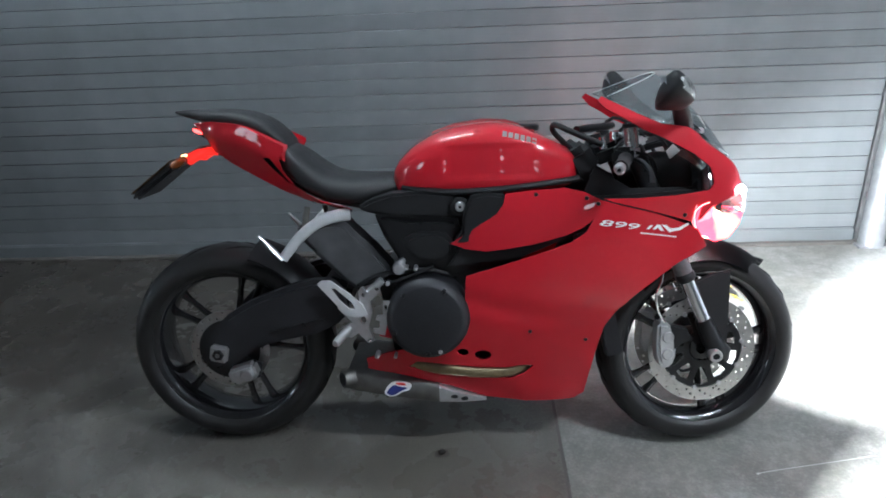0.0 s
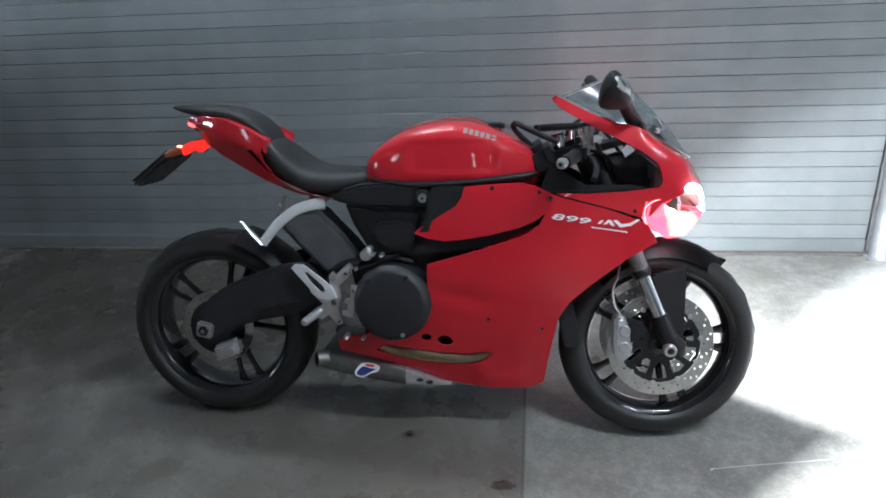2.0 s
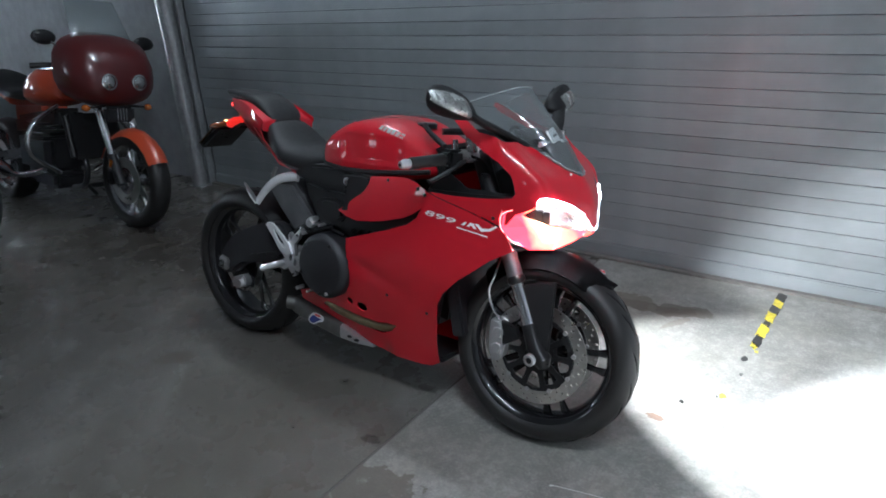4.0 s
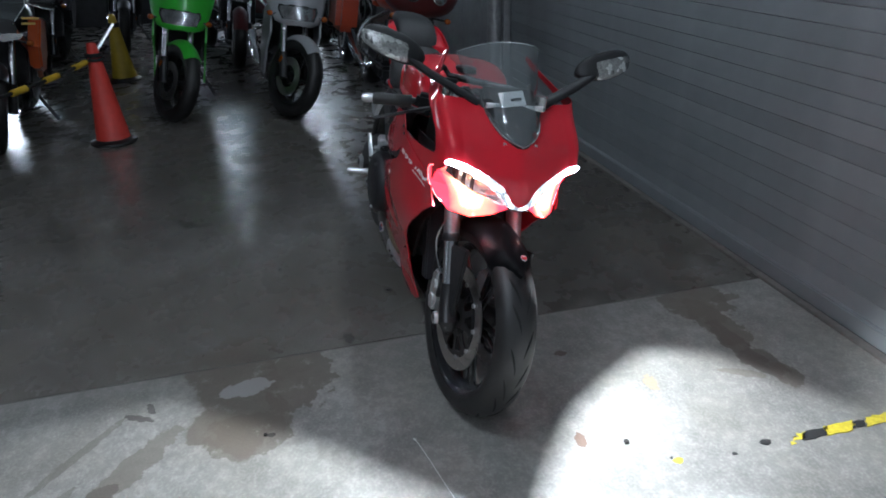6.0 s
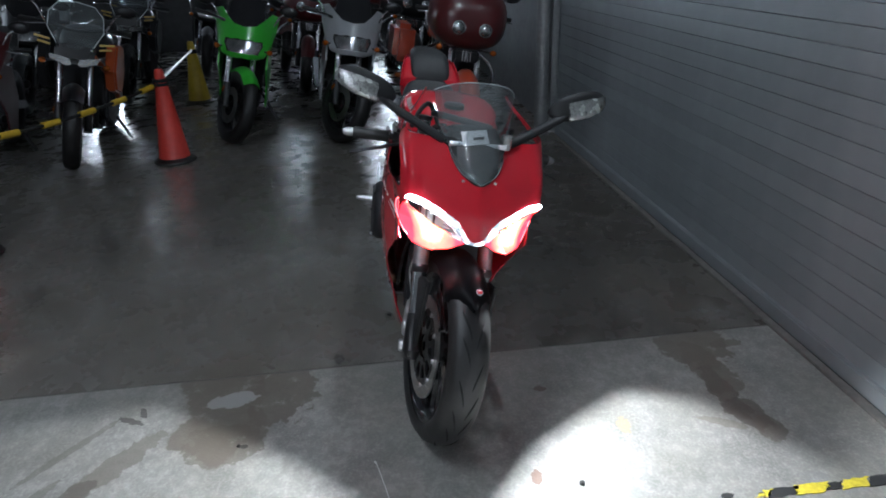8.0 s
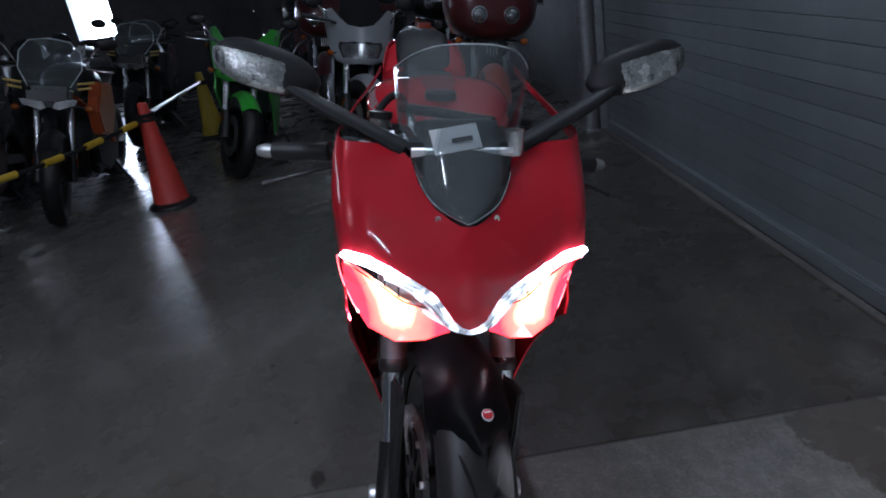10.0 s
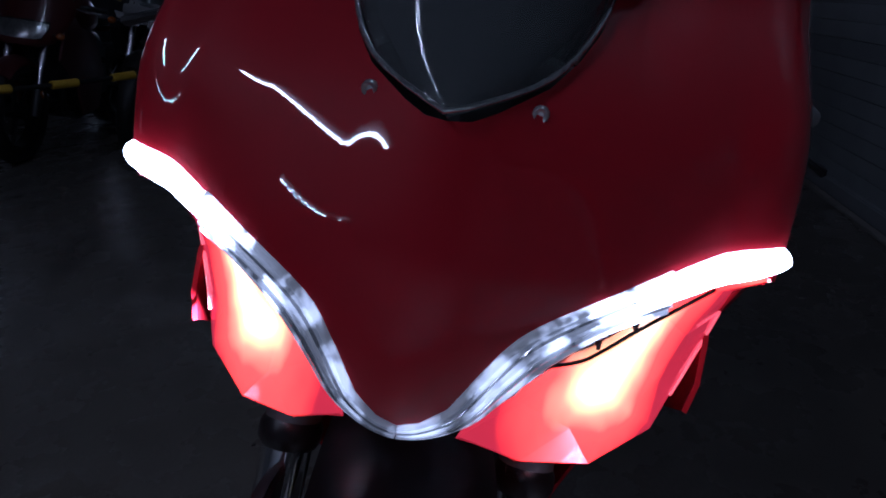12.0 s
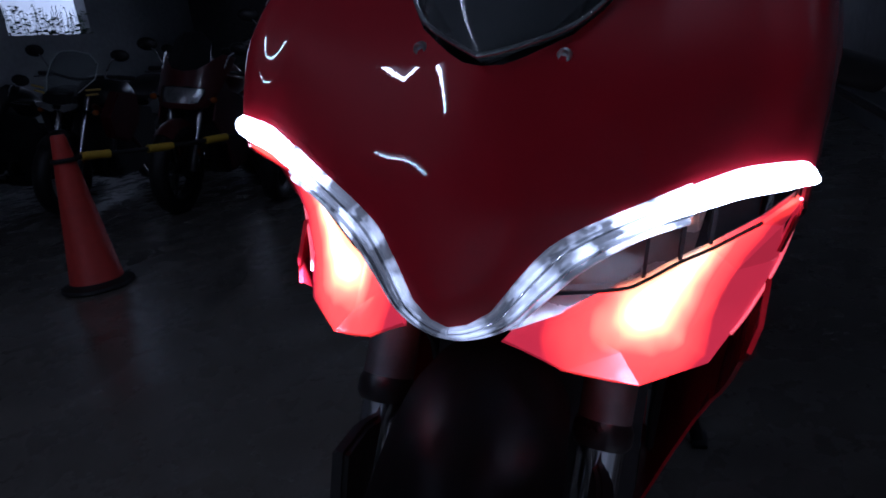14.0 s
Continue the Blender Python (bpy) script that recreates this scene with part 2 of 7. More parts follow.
def spline(pts, n=6, closed=False):
    """Points along a smooth curve through pts."""
    pts = [Vector(p) for p in pts]
    out, m = [], len(pts)
    for i in range(m if closed else m - 1):
        if closed:
            a, b, c, d = pts[i - 1], pts[i], pts[(i + 1) % m], pts[(i + 2) % m]
        else:
            a, b, c, d = pts[max(i - 1, 0)], pts[i], pts[i + 1], pts[min(i + 2, m - 1)]
        for k in range(n):
            t = k / n
            out.append(0.5 * (2 * b + (c - a) * t + (2 * a - 5 * b + 4 * c - d) * t * t + (3 * b - a - 3 * c + d) * t ** 3))
    if not closed:
        out.append(pts[-1].copy())
    return out


def ringed(bm, rings, closed=True, caps=True):
    vs = [[bm.verts.new(p) for p in r] for r in rings]
    n = len(rings[0])
    for a, b in zip(vs, vs[1:]):
        for j in range(n if closed else n - 1):
            k = (j + 1) % n
            bm.faces.new((a[j], a[k], b[k], b[j]))
    if caps and closed:
        bm.faces.new(vs[0][::-1])
        bm.faces.new(vs[-1])
    bmesh.ops.recalc_face_normals(bm, faces=bm.faces)
    return bm


def tube(pts, r, seg=10, flat=1.0, up=(0, 0, 1), bm=None):
    """A round or flattened rod along pts; r may be one radius or one a point."""
    pts = [Vector(p) for p in pts]
    rs = r if isinstance(r, (list, tuple)) else [r] * len(pts)
    rings, prev = [], Vector(up)
    for i, p in enumerate(pts):
        d = (pts[min(i + 1, len(pts) - 1)] - pts[max(i - 1, 0)]).normalized()
        s = d.cross(prev)
        if s.length < 1e-4:
            s = d.orthogonal()
        s.normalize()
        u = s.cross(d).normalized()
        prev = u
        rings.append([p + s * (math.cos(a) * rs[i]) + u * (math.sin(a) * rs[i] * flat) for a in (2 * math.pi * k / seg for k in range(seg))])
    return ringed(bm or bmesh.new(), rings)


def lathe(profile, centre, axis="y", seg=48, bm=None):
    """Turns (radius, height) about an axis through centre."""
    bm = bm or bmesh.new()
    c = Vector(centre)
    rings = []
    for k in range(seg):
        a = 2 * math.pi * k / seg
        ring = []
        for r, h in profile:
            u, v = r * math.cos(a), r * math.sin(a)
            ring.append(c + Vector((u, h, v) if axis == "y" else (u, v, h) if axis == "z" else (h, u, v)))
        rings.append(ring)
    vs = [[bm.verts.new(p) for p in r] for r in rings]
    n = len(profile)
    for i in range(seg):
        a, b = vs[i], vs[(i + 1) % seg]
        for j in range(n - 1):
            bm.faces.new((a[j], a[j + 1], b[j + 1], b[j]))
    bmesh.ops.remove_doubles(bm, verts=bm.verts, dist=1e-5)
    bmesh.ops.recalc_face_normals(bm, faces=bm.faces)
    return bm


def box(c, s, rot=(0, 0, 0), bev=0.004, bm=None):
    out = bm or bmesh.new()
    b2 = bmesh.new()
    bmesh.ops.create_cube(b2, size=1)
    bmesh.ops.scale(b2, vec=s, verts=b2.verts)
    if bev:
        bmesh.ops.bevel(b2, geom=b2.edges[:], offset=bev, segments=2, affect="EDGES")
    bmesh.ops.transform(b2, matrix=pose(*c, *rot), verts=b2.verts)
    me = bpy.data.meshes.new("tmp")
    b2.to_mesh(me)
    b2.free()
    out.from_mesh(me)
    bpy.data.meshes.remove(me)
    return out


def prism(outline, y0, y1, bev=0.004, smooth=0, bm=None):
    """A plate: outline in x and z, from y0 to y1, with rounded edges."""
    out = bm or bmesh.new()
    b2 = bmesh.new()
    pts = [(p[0], p[1]) for p in (spline([(x, z, 0) for x, z in outline], smooth, True) if smooth else outline)]
    a = [b2.verts.new((x, y0, z)) for x, z in pts]
    b = [b2.verts.new((x, y1, z)) for x, z in pts]
    b2.faces.new(a)
    b2.faces.new(b[::-1])
    for i in range(len(pts)):
        j = (i + 1) % len(pts)
        b2.faces.new((a[i], b[i], b[j], a[j]))
    bmesh.ops.recalc_face_normals(b2, faces=b2.faces)
    if bev:
        rim = [e for e in b2.edges if abs(e.verts[0].co.y - e.verts[1].co.y) < 1e-6]
        bmesh.ops.bevel(b2, geom=rim, offset=bev, segments=2, affect="EDGES", clamp_overlap=True)
    me = bpy.data.meshes.new("tmp")
    b2.to_mesh(me)
    b2.free()
    out.from_mesh(me)
    bpy.data.meshes.remove(me)
    return out


def inside(p, poly):
    x, y = p
    hit, j = False, len(poly) - 1
    for i in range(len(poly)):
        (xi, yi), (xj, yj) = poly[i], poly[j]
        if (yi > y) != (yj > y) and x < (xj - xi) * (y - yi) / (yj - yi) + xi:
            hit = not hit
        j = i
    return hit


def panel(outline, place, step, thick, holes=(), bm=None, even=False):
    """A curved sheet: a flat outline with holes, meshed, then carried to space by place(u, v), which gives a point and an inward way."""
    from mathutils.geometry import delaunay_2d_cdt
    bm = bm or bmesh.new()
    loops = [outline, *holes]
    pts, edges = [], []
    for lp in loops:
        k = len(pts)
        pts += [Vector(p) for p in lp]
        edges += [(k + i, k + (i + 1) % len(lp)) for i in range(len(lp))]
    us, vs = [p[0] for p in outline], [p[1] for p in outline]
    u0, u1, v0, v1 = min(us), max(us), min(vs), max(vs)
    su, sv = step
    rim = np.array([tuple(p) for p in pts])
    for i in range(1, int((u1 - u0) / su) + 1):
        for j in range(1, int((v1 - v0) / sv) + 1):
            p = (u0 + (i + 0.5 * (j % 2)) * su, v0 + j * sv)
            if inside(p, outline) and not any(inside(p, h) for h in holes):
                d = np.abs((rim - p) / (su, sv)).max(axis=1).min()
                if d > 0.45:
                    pts.append(Vector(p))
    v, _, f, *_ = delaunay_2d_cdt(pts, edges, [], 0, 1e-6)
    tris = []
    for t in f:
        c = sum((v[i] for i in t), Vector((0, 0))) / len(t)
        if inside(c, outline) and not any(inside(c, h) for h in holes):
            tris.append(t)
    place_all = [place(p[0], p[1]) for p in v]
    top = [bm.verts.new(p) for p, q in place_all]
    low = [bm.verts.new(Vector(p) + Vector(q) * thick) for p, q in place_all]
    if even:
        lay = bm.verts.layers.float_vector.new("way")
        top, low = list(bm.verts)[:len(place_all)], list(bm.verts)[len(place_all):]
        for a, b, (p, q) in zip(top, low, place_all):
            a[lay], b[lay] = -Vector(q).normalized(), Vector(q).normalized()
    count = {}
    for t in tris:
        bm.faces.new([top[i] for i in t])
        bm.faces.new([low[i] for i in reversed(t)])
        for i in range(len(t)):
            e = (t[i], t[(i + 1) % len(t)])
            count[e] = 1
    for a, b in list(count):
        if (b, a) not in count:
            bm.faces.new((top[b], top[a], low[a], low[b]))
    loose = [x for x in bm.verts if not x.link_faces]
    bmesh.ops.delete(bm, geom=loose, context="VERTS")
    bmesh.ops.recalc_face_normals(bm, faces=bm.faces)
    return bm


def mirrored(bm):
    out = bm.copy()
    bmesh.ops.scale(out, vec=(1, -1, 1), verts=out.verts)
    bmesh.ops.reverse_faces(out, faces=out.faces)
    return out


def both(name, bm, material, parent, label=""):
    """A part of the right side and its twin of the left side."""
    twin = mirrored(bm)
    return part(name, bm, material, parent, label), part(name, twin, material, parent, label)


def oval(c, rx, rz, n=14):
    return [(c[0] + rx * math.cos(2 * math.pi * k / n), c[1] + rz * math.sin(2 * math.pi * k / n)) for k in range(n)]


def soft(pts, n=4):
    return [(p[0], p[1]) for p in spline([(x, z, 0) for x, z in pts], n, True)]


# ---- the place ----
def floor_material(name, base, second, rough, stains_and_shade, streak):
    smooth = streak < 0.2
    m = bpy.data.materials.new(name)
    m.use_nodes = True
    n, l = m.node_tree.nodes, m.node_tree.links
    b = n["Principled BSDF"]
    tc = n.new("ShaderNodeTexCoord")

    def noise_node(scale, detail=8, stretch=(1, 1, 1), rough_=0.6):
        mp, t = n.new("ShaderNodeMapping"), n.new("ShaderNodeTexNoise")
        mp.inputs["Scale"].default_value = stretch
        l.new(tc.outputs["Object"], mp.inputs["Vector"])
        l.new(mp.outputs["Vector"], t.inputs["Vector"])
        t.inputs["Scale"].default_value, t.inputs["Detail"].default_value, t.inputs["Roughness"].default_value = scale, detail, rough_
        return t

    def ramp(fac, a, c, lo=0.0, hi=1.0):
        r = n.new("ShaderNodeMapRange")
        r.interpolation_type = "SMOOTHSTEP"
        r.inputs["From Min"].default_value, r.inputs["From Max"].default_value = a, c
        r.inputs["To Min"].default_value, r.inputs["To Max"].default_value = lo, hi
        l.new(fac, r.inputs["Value"])
        return r.outputs[0]

    def blend(fac, ca, cb, mode="MIX"):
        x = n.new("ShaderNodeMix")
        x.data_type, x.blend_type = "RGBA", mode
        l.new(fac, x.inputs["Factor"]) if not isinstance(fac, float) else setattr(x.inputs["Factor"], "default_value", fac)
        for sock, c in ((x.inputs["A"], ca), (x.inputs["B"], cb)):
            if isinstance(c, tuple):
                sock.default_value = (*c, 1)
            else:
                l.new(c, sock)
        return x.outputs["Result"]

    big, mid, fine = noise_node(0.9), noise_node(5.5), noise_node(105, 5)
    scr = noise_node(9, 6, (1, 7, 1))
    col = blend(ramp(big.outputs["Fac"], 0.35, 0.65), base, second)
    col = blend(ramp(mid.outputs["Fac"], 0.40, 0.70, 0, 0.7), col, tuple(c * 0.5 for c in base))
    col = blend(ramp(fine.outputs["Fac"], 0.42, 0.66, 0, 0.36), col, tuple(min(1, c * 1.5) for c in second))
    col = blend(ramp(scr.outputs["Fac"], 0.68, 0.74, 0, streak), col, tuple(min(1, c * 1.7) for c in second))
    tinge = noise_node(2.4, 7)
    col = blend(ramp(tinge.outputs["Fac"], 0.42, 0.62, 0, 0.35), col, (base[0] * 1.0, base[1] * 0.97, base[2] * 0.86))
    grit = noise_node(28, 7, (1, 1, 1), 0.7)
    col = blend(ramp(grit.outputs["Fac"], 0.40, 0.62, 0.9 * streak, 0.0), col, tuple(c * 0.62 for c in base))
    speck = noise_node(45, 3)
    col = blend(ramp(speck.outputs["Fac"], 0.70, 0.76, 0, 0.5 * streak), col, (0.03, 0.028, 0.025))
    warp, warp_mid, warp_small = noise_node(4.5, 6), noise_node(14, 6), noise_node(55, 5)
    sep = n.new("ShaderNodeSeparateXYZ")
    l.new(tc.outputs["Object"], sep.inputs[0])
    holes = ramp(noise_node(8.5, 8, (1, 1, 1), 0.75).outputs["Fac"], 0.33, 0.44, 0.2, 1.0)
    wet = None
    # ellipses of real stains, and a few wide ones that paint shade
    for cx, cy, rx, ry, turn, colour, amount in stains_and_shade:
        mp = n.new("ShaderNodeMapping")
        mp.vector_type = "TEXTURE"
        mp.inputs["Location"].default_value = (cx, cy, 0)
        mp.inputs["Rotation"].default_value = (0, 0, radians(turn))
        mp.inputs["Scale"].default_value = (rx, ry, 1)
        l.new(tc.outputs["Object"], mp.inputs["Vector"])
        le = n.new("ShaderNodeVectorMath")
        le.operation = "LENGTH"
        l.new(mp.outputs["Vector"], le.inputs[0])
        ad = n.new("ShaderNodeMath")
        ad.operation = "MULTIPLY_ADD"
        ad.inputs[1].default_value = 1.7
        l.new((warp if max(rx, ry) > 0.25 else warp_mid if max(rx, ry) > 0.05 else warp_small).outputs["Fac"], ad.inputs[0])
        l.new(le.outputs["Value"], ad.inputs[2])
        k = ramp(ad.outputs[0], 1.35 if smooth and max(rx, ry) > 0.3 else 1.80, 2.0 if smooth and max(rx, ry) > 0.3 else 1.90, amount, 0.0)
        if max(rx, ry) > 0.1 and not smooth:
            ml = n.new("ShaderNodeMath")
            ml.operation = "MULTIPLY"
            l.new(k, ml.inputs[0])
            l.new(holes, ml.inputs[1])
            k = ml.outputs[0]
        col = blend(k, col, colour)
        if amount > 0.7:
            if wet is None:
                wet = k
            else:
                mx = n.new("ShaderNodeMath")
                mx.operation = "MAXIMUM"
                l.new(wet, mx.inputs[0])
                l.new(k, mx.inputs[1])
                wet = mx.outputs[0]
    l.new(col, b.inputs["Base Color"])
    l.new(ramp(mid.outputs["Fac"], 0.3, 0.7, rough - 0.05, rough + 0.09), b.inputs["Roughness"])
    bp = n.new("ShaderNodeBump")
    bp.inputs["Strength"].default_value, bp.inputs["Distance"].default_value = 0.6 * rough - 0.05, 0.003
    l.new(fine.outputs["Fac"], bp.inputs["Height"])
    l.new(bp.outputs["Normal"], b.inputs["Normal"])
    return m


BROWN, OIL, OCHRE = (0.098, 0.083, 0.066), (0.03, 0.026, 0.022), (0.25, 0.18, 0.09)
OLD_SLAB = floor_material("worn_dark_concrete", (0.112, 0.104, 0.092), (0.155, 0.146, 0.132), 0.26, (
    # three wide soft ellipses paint the shade on the floor's left; stains follow
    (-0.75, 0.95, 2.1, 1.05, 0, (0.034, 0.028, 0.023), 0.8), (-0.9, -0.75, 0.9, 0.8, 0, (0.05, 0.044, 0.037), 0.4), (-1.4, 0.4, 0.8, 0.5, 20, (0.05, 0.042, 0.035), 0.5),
    (0.55, -0.35, 0.5, 0.3, 20, (0.11, 0.10, 0.08), 0.3), (0.62, -0.7, 0.35, 0.2, -30, (0.11, 0.10, 0.08), 0.3),
    (-0.1, -0.35, 0.09, 0.05, 30, (0.06, 0.05, 0.036), 0.45), (0.8, -1.3, 0.16, 0.6, 90, (0.09, 0.08, 0.068), 0.4),
    (0.97, -0.33, 0.035, 0.02, 10, OIL, 0.9), (0.66, -0.12, 0.022, 0.016, 0, OIL, 0.95), (-0.4, -1.6, 0.3, 0.06, 20, OIL, 0.4),
    (-0.35, -1.0, 0.10, 0.03, 35, OIL, 0.5), (0.2, -1.75, 0.12, 0.04, 10, OIL, 0.5), (0.95, -0.72, 0.10, 0.16, 0, BROWN, 0.6),
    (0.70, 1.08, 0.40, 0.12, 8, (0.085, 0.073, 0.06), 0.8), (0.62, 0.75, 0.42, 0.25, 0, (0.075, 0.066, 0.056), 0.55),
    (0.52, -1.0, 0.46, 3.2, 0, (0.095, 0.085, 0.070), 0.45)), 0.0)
NEW_SLAB = floor_material("pale_concrete", (0.193, 0.188, 0.174), (0.248, 0.242, 0.225), 0.55, (
    (1.20, -0.735, 0.29, 0.155, 0, BROWN, 0.85), (1.16, -0.53, 0.17, 0.12, 0, BROWN, 0.85), (1.42, -0.69, 0.10, 0.13, 0, BROWN, 0.75),
    (1.175, -0.70, 0.045, 0.085, 12, (0.235, 0.232, 0.222), 0.95), (1.435, -0.63, 0.010, 0.014, 0, OIL, 0.95),
    (1.08, 1.05, 0.20, 0.14, 0, BROWN, 0.85), (1.13, 1.17, 0.03, 0.06, 0, BROWN, 0.8), (1.28, 1.03, 0.18, 0.07, 0, BROWN, 0.85), (1.42, 1.01, 0.16, 0.045, 0, (0.085, 0.07, 0.056), 0.85),
    (1.53, 1.03, 0.10, 0.06, 0, (0.07, 0.058, 0.047), 0.8), (1.63, 1.06, 0.07, 0.045, 0, (0.09, 0.075, 0.06), 0.75), (1.58, 0.93, 0.08, 0.02, 60, (0.12, 0.10, 0.08), 0.6),
    (1.726, 0.259, 0.016, 0.032, 80, (0.09, 0.05, 0.03), 0.95), (1.294, 0.382, 0.016, 0.022, 0, (0.07, 0.05, 0.035), 0.9), (1.535, 0.60, 0.022, 0.04, 80, OCHRE, 0.55),
    (1.46, -1.02, 0.19, 0.045, -38, (0.12, 0.108, 0.09), 0.75), (1.57, -1.10, 0.06, 0.04, -30, (0.08, 0.07, 0.058), 0.75), (1.37, -1.19, 0.19, 0.016, -38, (0.10, 0.09, 0.075), 0.6),
    (1.60, -1.24, 0.14, 0.018, -35, (0.10, 0.09, 0.075), 0.6), (1.237, -1.035, 0.05, 0.014, 60, OIL, 0.75), (1.20, -1.0, 0.03, 0.012, 20, OIL, 0.7)), 0.5)
PLASTER = mat("grey_painted_wall", (0.30, 0.31, 0.32), 0.8, 0, 0.18, 14, 0.2)
# a darker grey than PLASTER, for the west wall
DARKWALL = mat("dark_grey_wall", (0.07, 0.07, 0.072), 0.8, 0, 0.3, 9, 0.2)
CEIL = mat("grey_ceiling", (0.30, 0.31, 0.32), 0.9, 0, 0.15, 10, 0.1)
STEELPOST = mat("galvanised_post", (0.34, 0.345, 0.35), 0.45, 0.75, 0.25, 30, 0.1)


def slat_material():
    m = mat("grey_shutter_paint", (0.21, 0.225, 0.235), 0.4, 0.2, 0.16, 7, 0.05, var=0.1)
    n, l = m.node_tree.nodes, m.node_tree.links
    b = n["Principled BSDF"]
    src = b.inputs["Base Color"].links[0].from_socket
    info, r, mul = n.new("ShaderNodeObjectInfo"), n.new("ShaderNodeMapRange"), n.new("ShaderNodeVectorMath")
    r.inputs["To Min"].default_value, r.inputs["To Max"].default_value = 0.9, 1.08
    l.new(info.outputs["Random"], r.inputs["Value"])
    mul.operation = "SCALE"
    l.new(src, mul.inputs[0])
    l.new(r.outputs[0], mul.inputs["Scale"])
    l.new(mul.outputs["Vector"], b.inputs["Base Color"])
    return m


SLAT = slat_material()
WALL_Y, SEAM, X0, X1, Y0, TOP = 1.47, 1.028, -9.0, 6.5, -8.0, 3.5

floor = thing("floor", Matrix(), "worn grey concrete garage floor in two slabs with a joint", "floor", kind="structure")
part("slab", box(((X0 + SEAM) / 2 - 0.002, (Y0 + 2.2) / 2, -0.1), (SEAM - X0 - 0.002, 2.2 - Y0, 0.2), bev=0.002), OLD_SLAB, floor, "dark oil-stained polished concrete slab with painted-in shade")
part("slab", box(((X1 + SEAM) / 2 + 0.002, (Y0 + 2.2) / 2, -0.1), (X1 - SEAM - 0.002, 2.2 - Y0, 0.2), bev=0.002), NEW_SLAB, floor, "paler rough concrete slab with brown staining")
part("joint_filler", box((SEAM, (Y0 + 2.2) / 2, -0.0575), (0.02, 2.2 - Y0, 0.112), bev=0), mat("joint_dirt", (0.10, 0.094, 0.085), 0.9), floor)


b = bmesh.new()
tube(spline([(1.575, -0.216, 0.0004), (1.60, -0.208, 0.0004), (1.695, -0.189, 0.0004), (1.84, -0.162, 0.0004), (1.95, -0.14, 0.0004)], 4), [0.004] * 3 + [0.0014] * 14, 5, 0.2, bm=b)
part("chalk_scratch", b, mat("pale_scratch", (0.5, 0.5, 0.48), 0.8), floor, "thin pale scratch in the concrete")


def wall(name, c, s, label, material=PLASTER):
    me = box(c, s, bev=0.003)
    ob = part(name, me, material, None, label)
    return tagged(ob, label, "wall", kind="structure")


LEFT_POST, RIGHT_POST = -2.25, 2.74
wall("wall_north_left", ((X0 + LEFT_POST - 0.1) / 2, 1.56, TOP / 2), (LEFT_POST - 0.1 - X0, 0.2, TOP), "grey painted wall beside the shutter")
wall("wall_north_right", ((X1 + RIGHT_POST + 0.1) / 2, 1.56, TOP / 2), (X1 - RIGHT_POST - 0.1, 0.2, TOP), "grey painted wall beside the shutter")
wall("wall_north_lintel", ((LEFT_POST + RIGHT_POST) / 2, 1.60, 3.2), (RIGHT_POST - LEFT_POST + 0.2, 0.2, 0.6), "grey lintel over the roller shutter")
wall("wall_east", (X1 + 0.1, (Y0 + 2) / 2, TOP / 2), (0.2, 2 - Y0, TOP), "grey painted garage end wall")
wall("wall_south_low", ((X0 + X1) / 2, Y0 - 0.1, 0.85), (X1 - X0, 0.2, 1.7), "grey parapet below the open side of the garage")
wall("wall_south_high", ((X0 + X1) / 2, Y0 - 0.1, 3.35), (X1 - X0, 0.2, 0.3), "grey beam above the open side of the garage")
wall("wall_south_pier", (-7.8, Y0 - 0.1, 2.45), (2.4, 0.2, 1.5), "grey pier of the open side of the garage")
wall("wall_south_east", (-1.8, Y0 - 0.1, 2.45), (6.8, 0.2, 1.5), "grey wall beside the open side of the garage")
wall("wall_south_east", (4.2, Y0 - 0.1, 2.45), (4.6, 0.2, 1.5), "grey wall beside the open side of the garage")
wall("wall_south_east", (1.75, Y0 - 0.1, 2.75), (0.3, 0.2, 0.9), "grey wall above a narrow window")
wall("wall_west_low", (X0 - 0.1, (Y0 + 1.6) / 2, 0.5), (0.2, 1.6 - Y0, 1.0), "dark grey parapet below the high windows", DARKWALL)
wall("wall_west_high", (X0 - 0.1, (Y0 + 1.6) / 2, 2.825), (0.2, 1.6 - Y0, 1.35), "dark grey wall above the high windows", DARKWALL)
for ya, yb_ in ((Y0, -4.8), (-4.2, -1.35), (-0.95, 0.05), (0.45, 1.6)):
    wall("wall_west_pier", (X0 - 0.1, (ya + yb_) / 2, 1.575), (0.2, yb_ - ya, 1.15), "dark grey pier between the high windows", DARKWALL)
tagged(part("ceiling", box(((X0 + X1) / 2, (Y0 + 2) / 2, TOP + 0.1), (X1 - X0 + 0.4, 2.4 - Y0, 0.2), bev=0), CEIL, None), "plain grey concrete ceiling", "ceiling", kind="structure")
DAY = glow("daylight_backdrop", (0.9, 0.97, 1.0), 3.5)
DAY_WEST = glow("west_daylight_backdrop", (0.92, 0.97, 1.0), 42)
tagged(part("backdrop", box((X0 - 1.0, (Y0 + 1.6) / 2, 2.0), (0.02, 11, 4.0), bev=0), DAY_WEST, None), "bright daylight outside the high windows", "backdrop", kind="structure")
tagged(part("backdrop", box(((X0 + X1) / 2, Y0 - 1.0, 2.2), (16, 0.02, 4.0), bev=0), DAY, None), "bright daylight outside the open side", "backdrop", kind="structure")

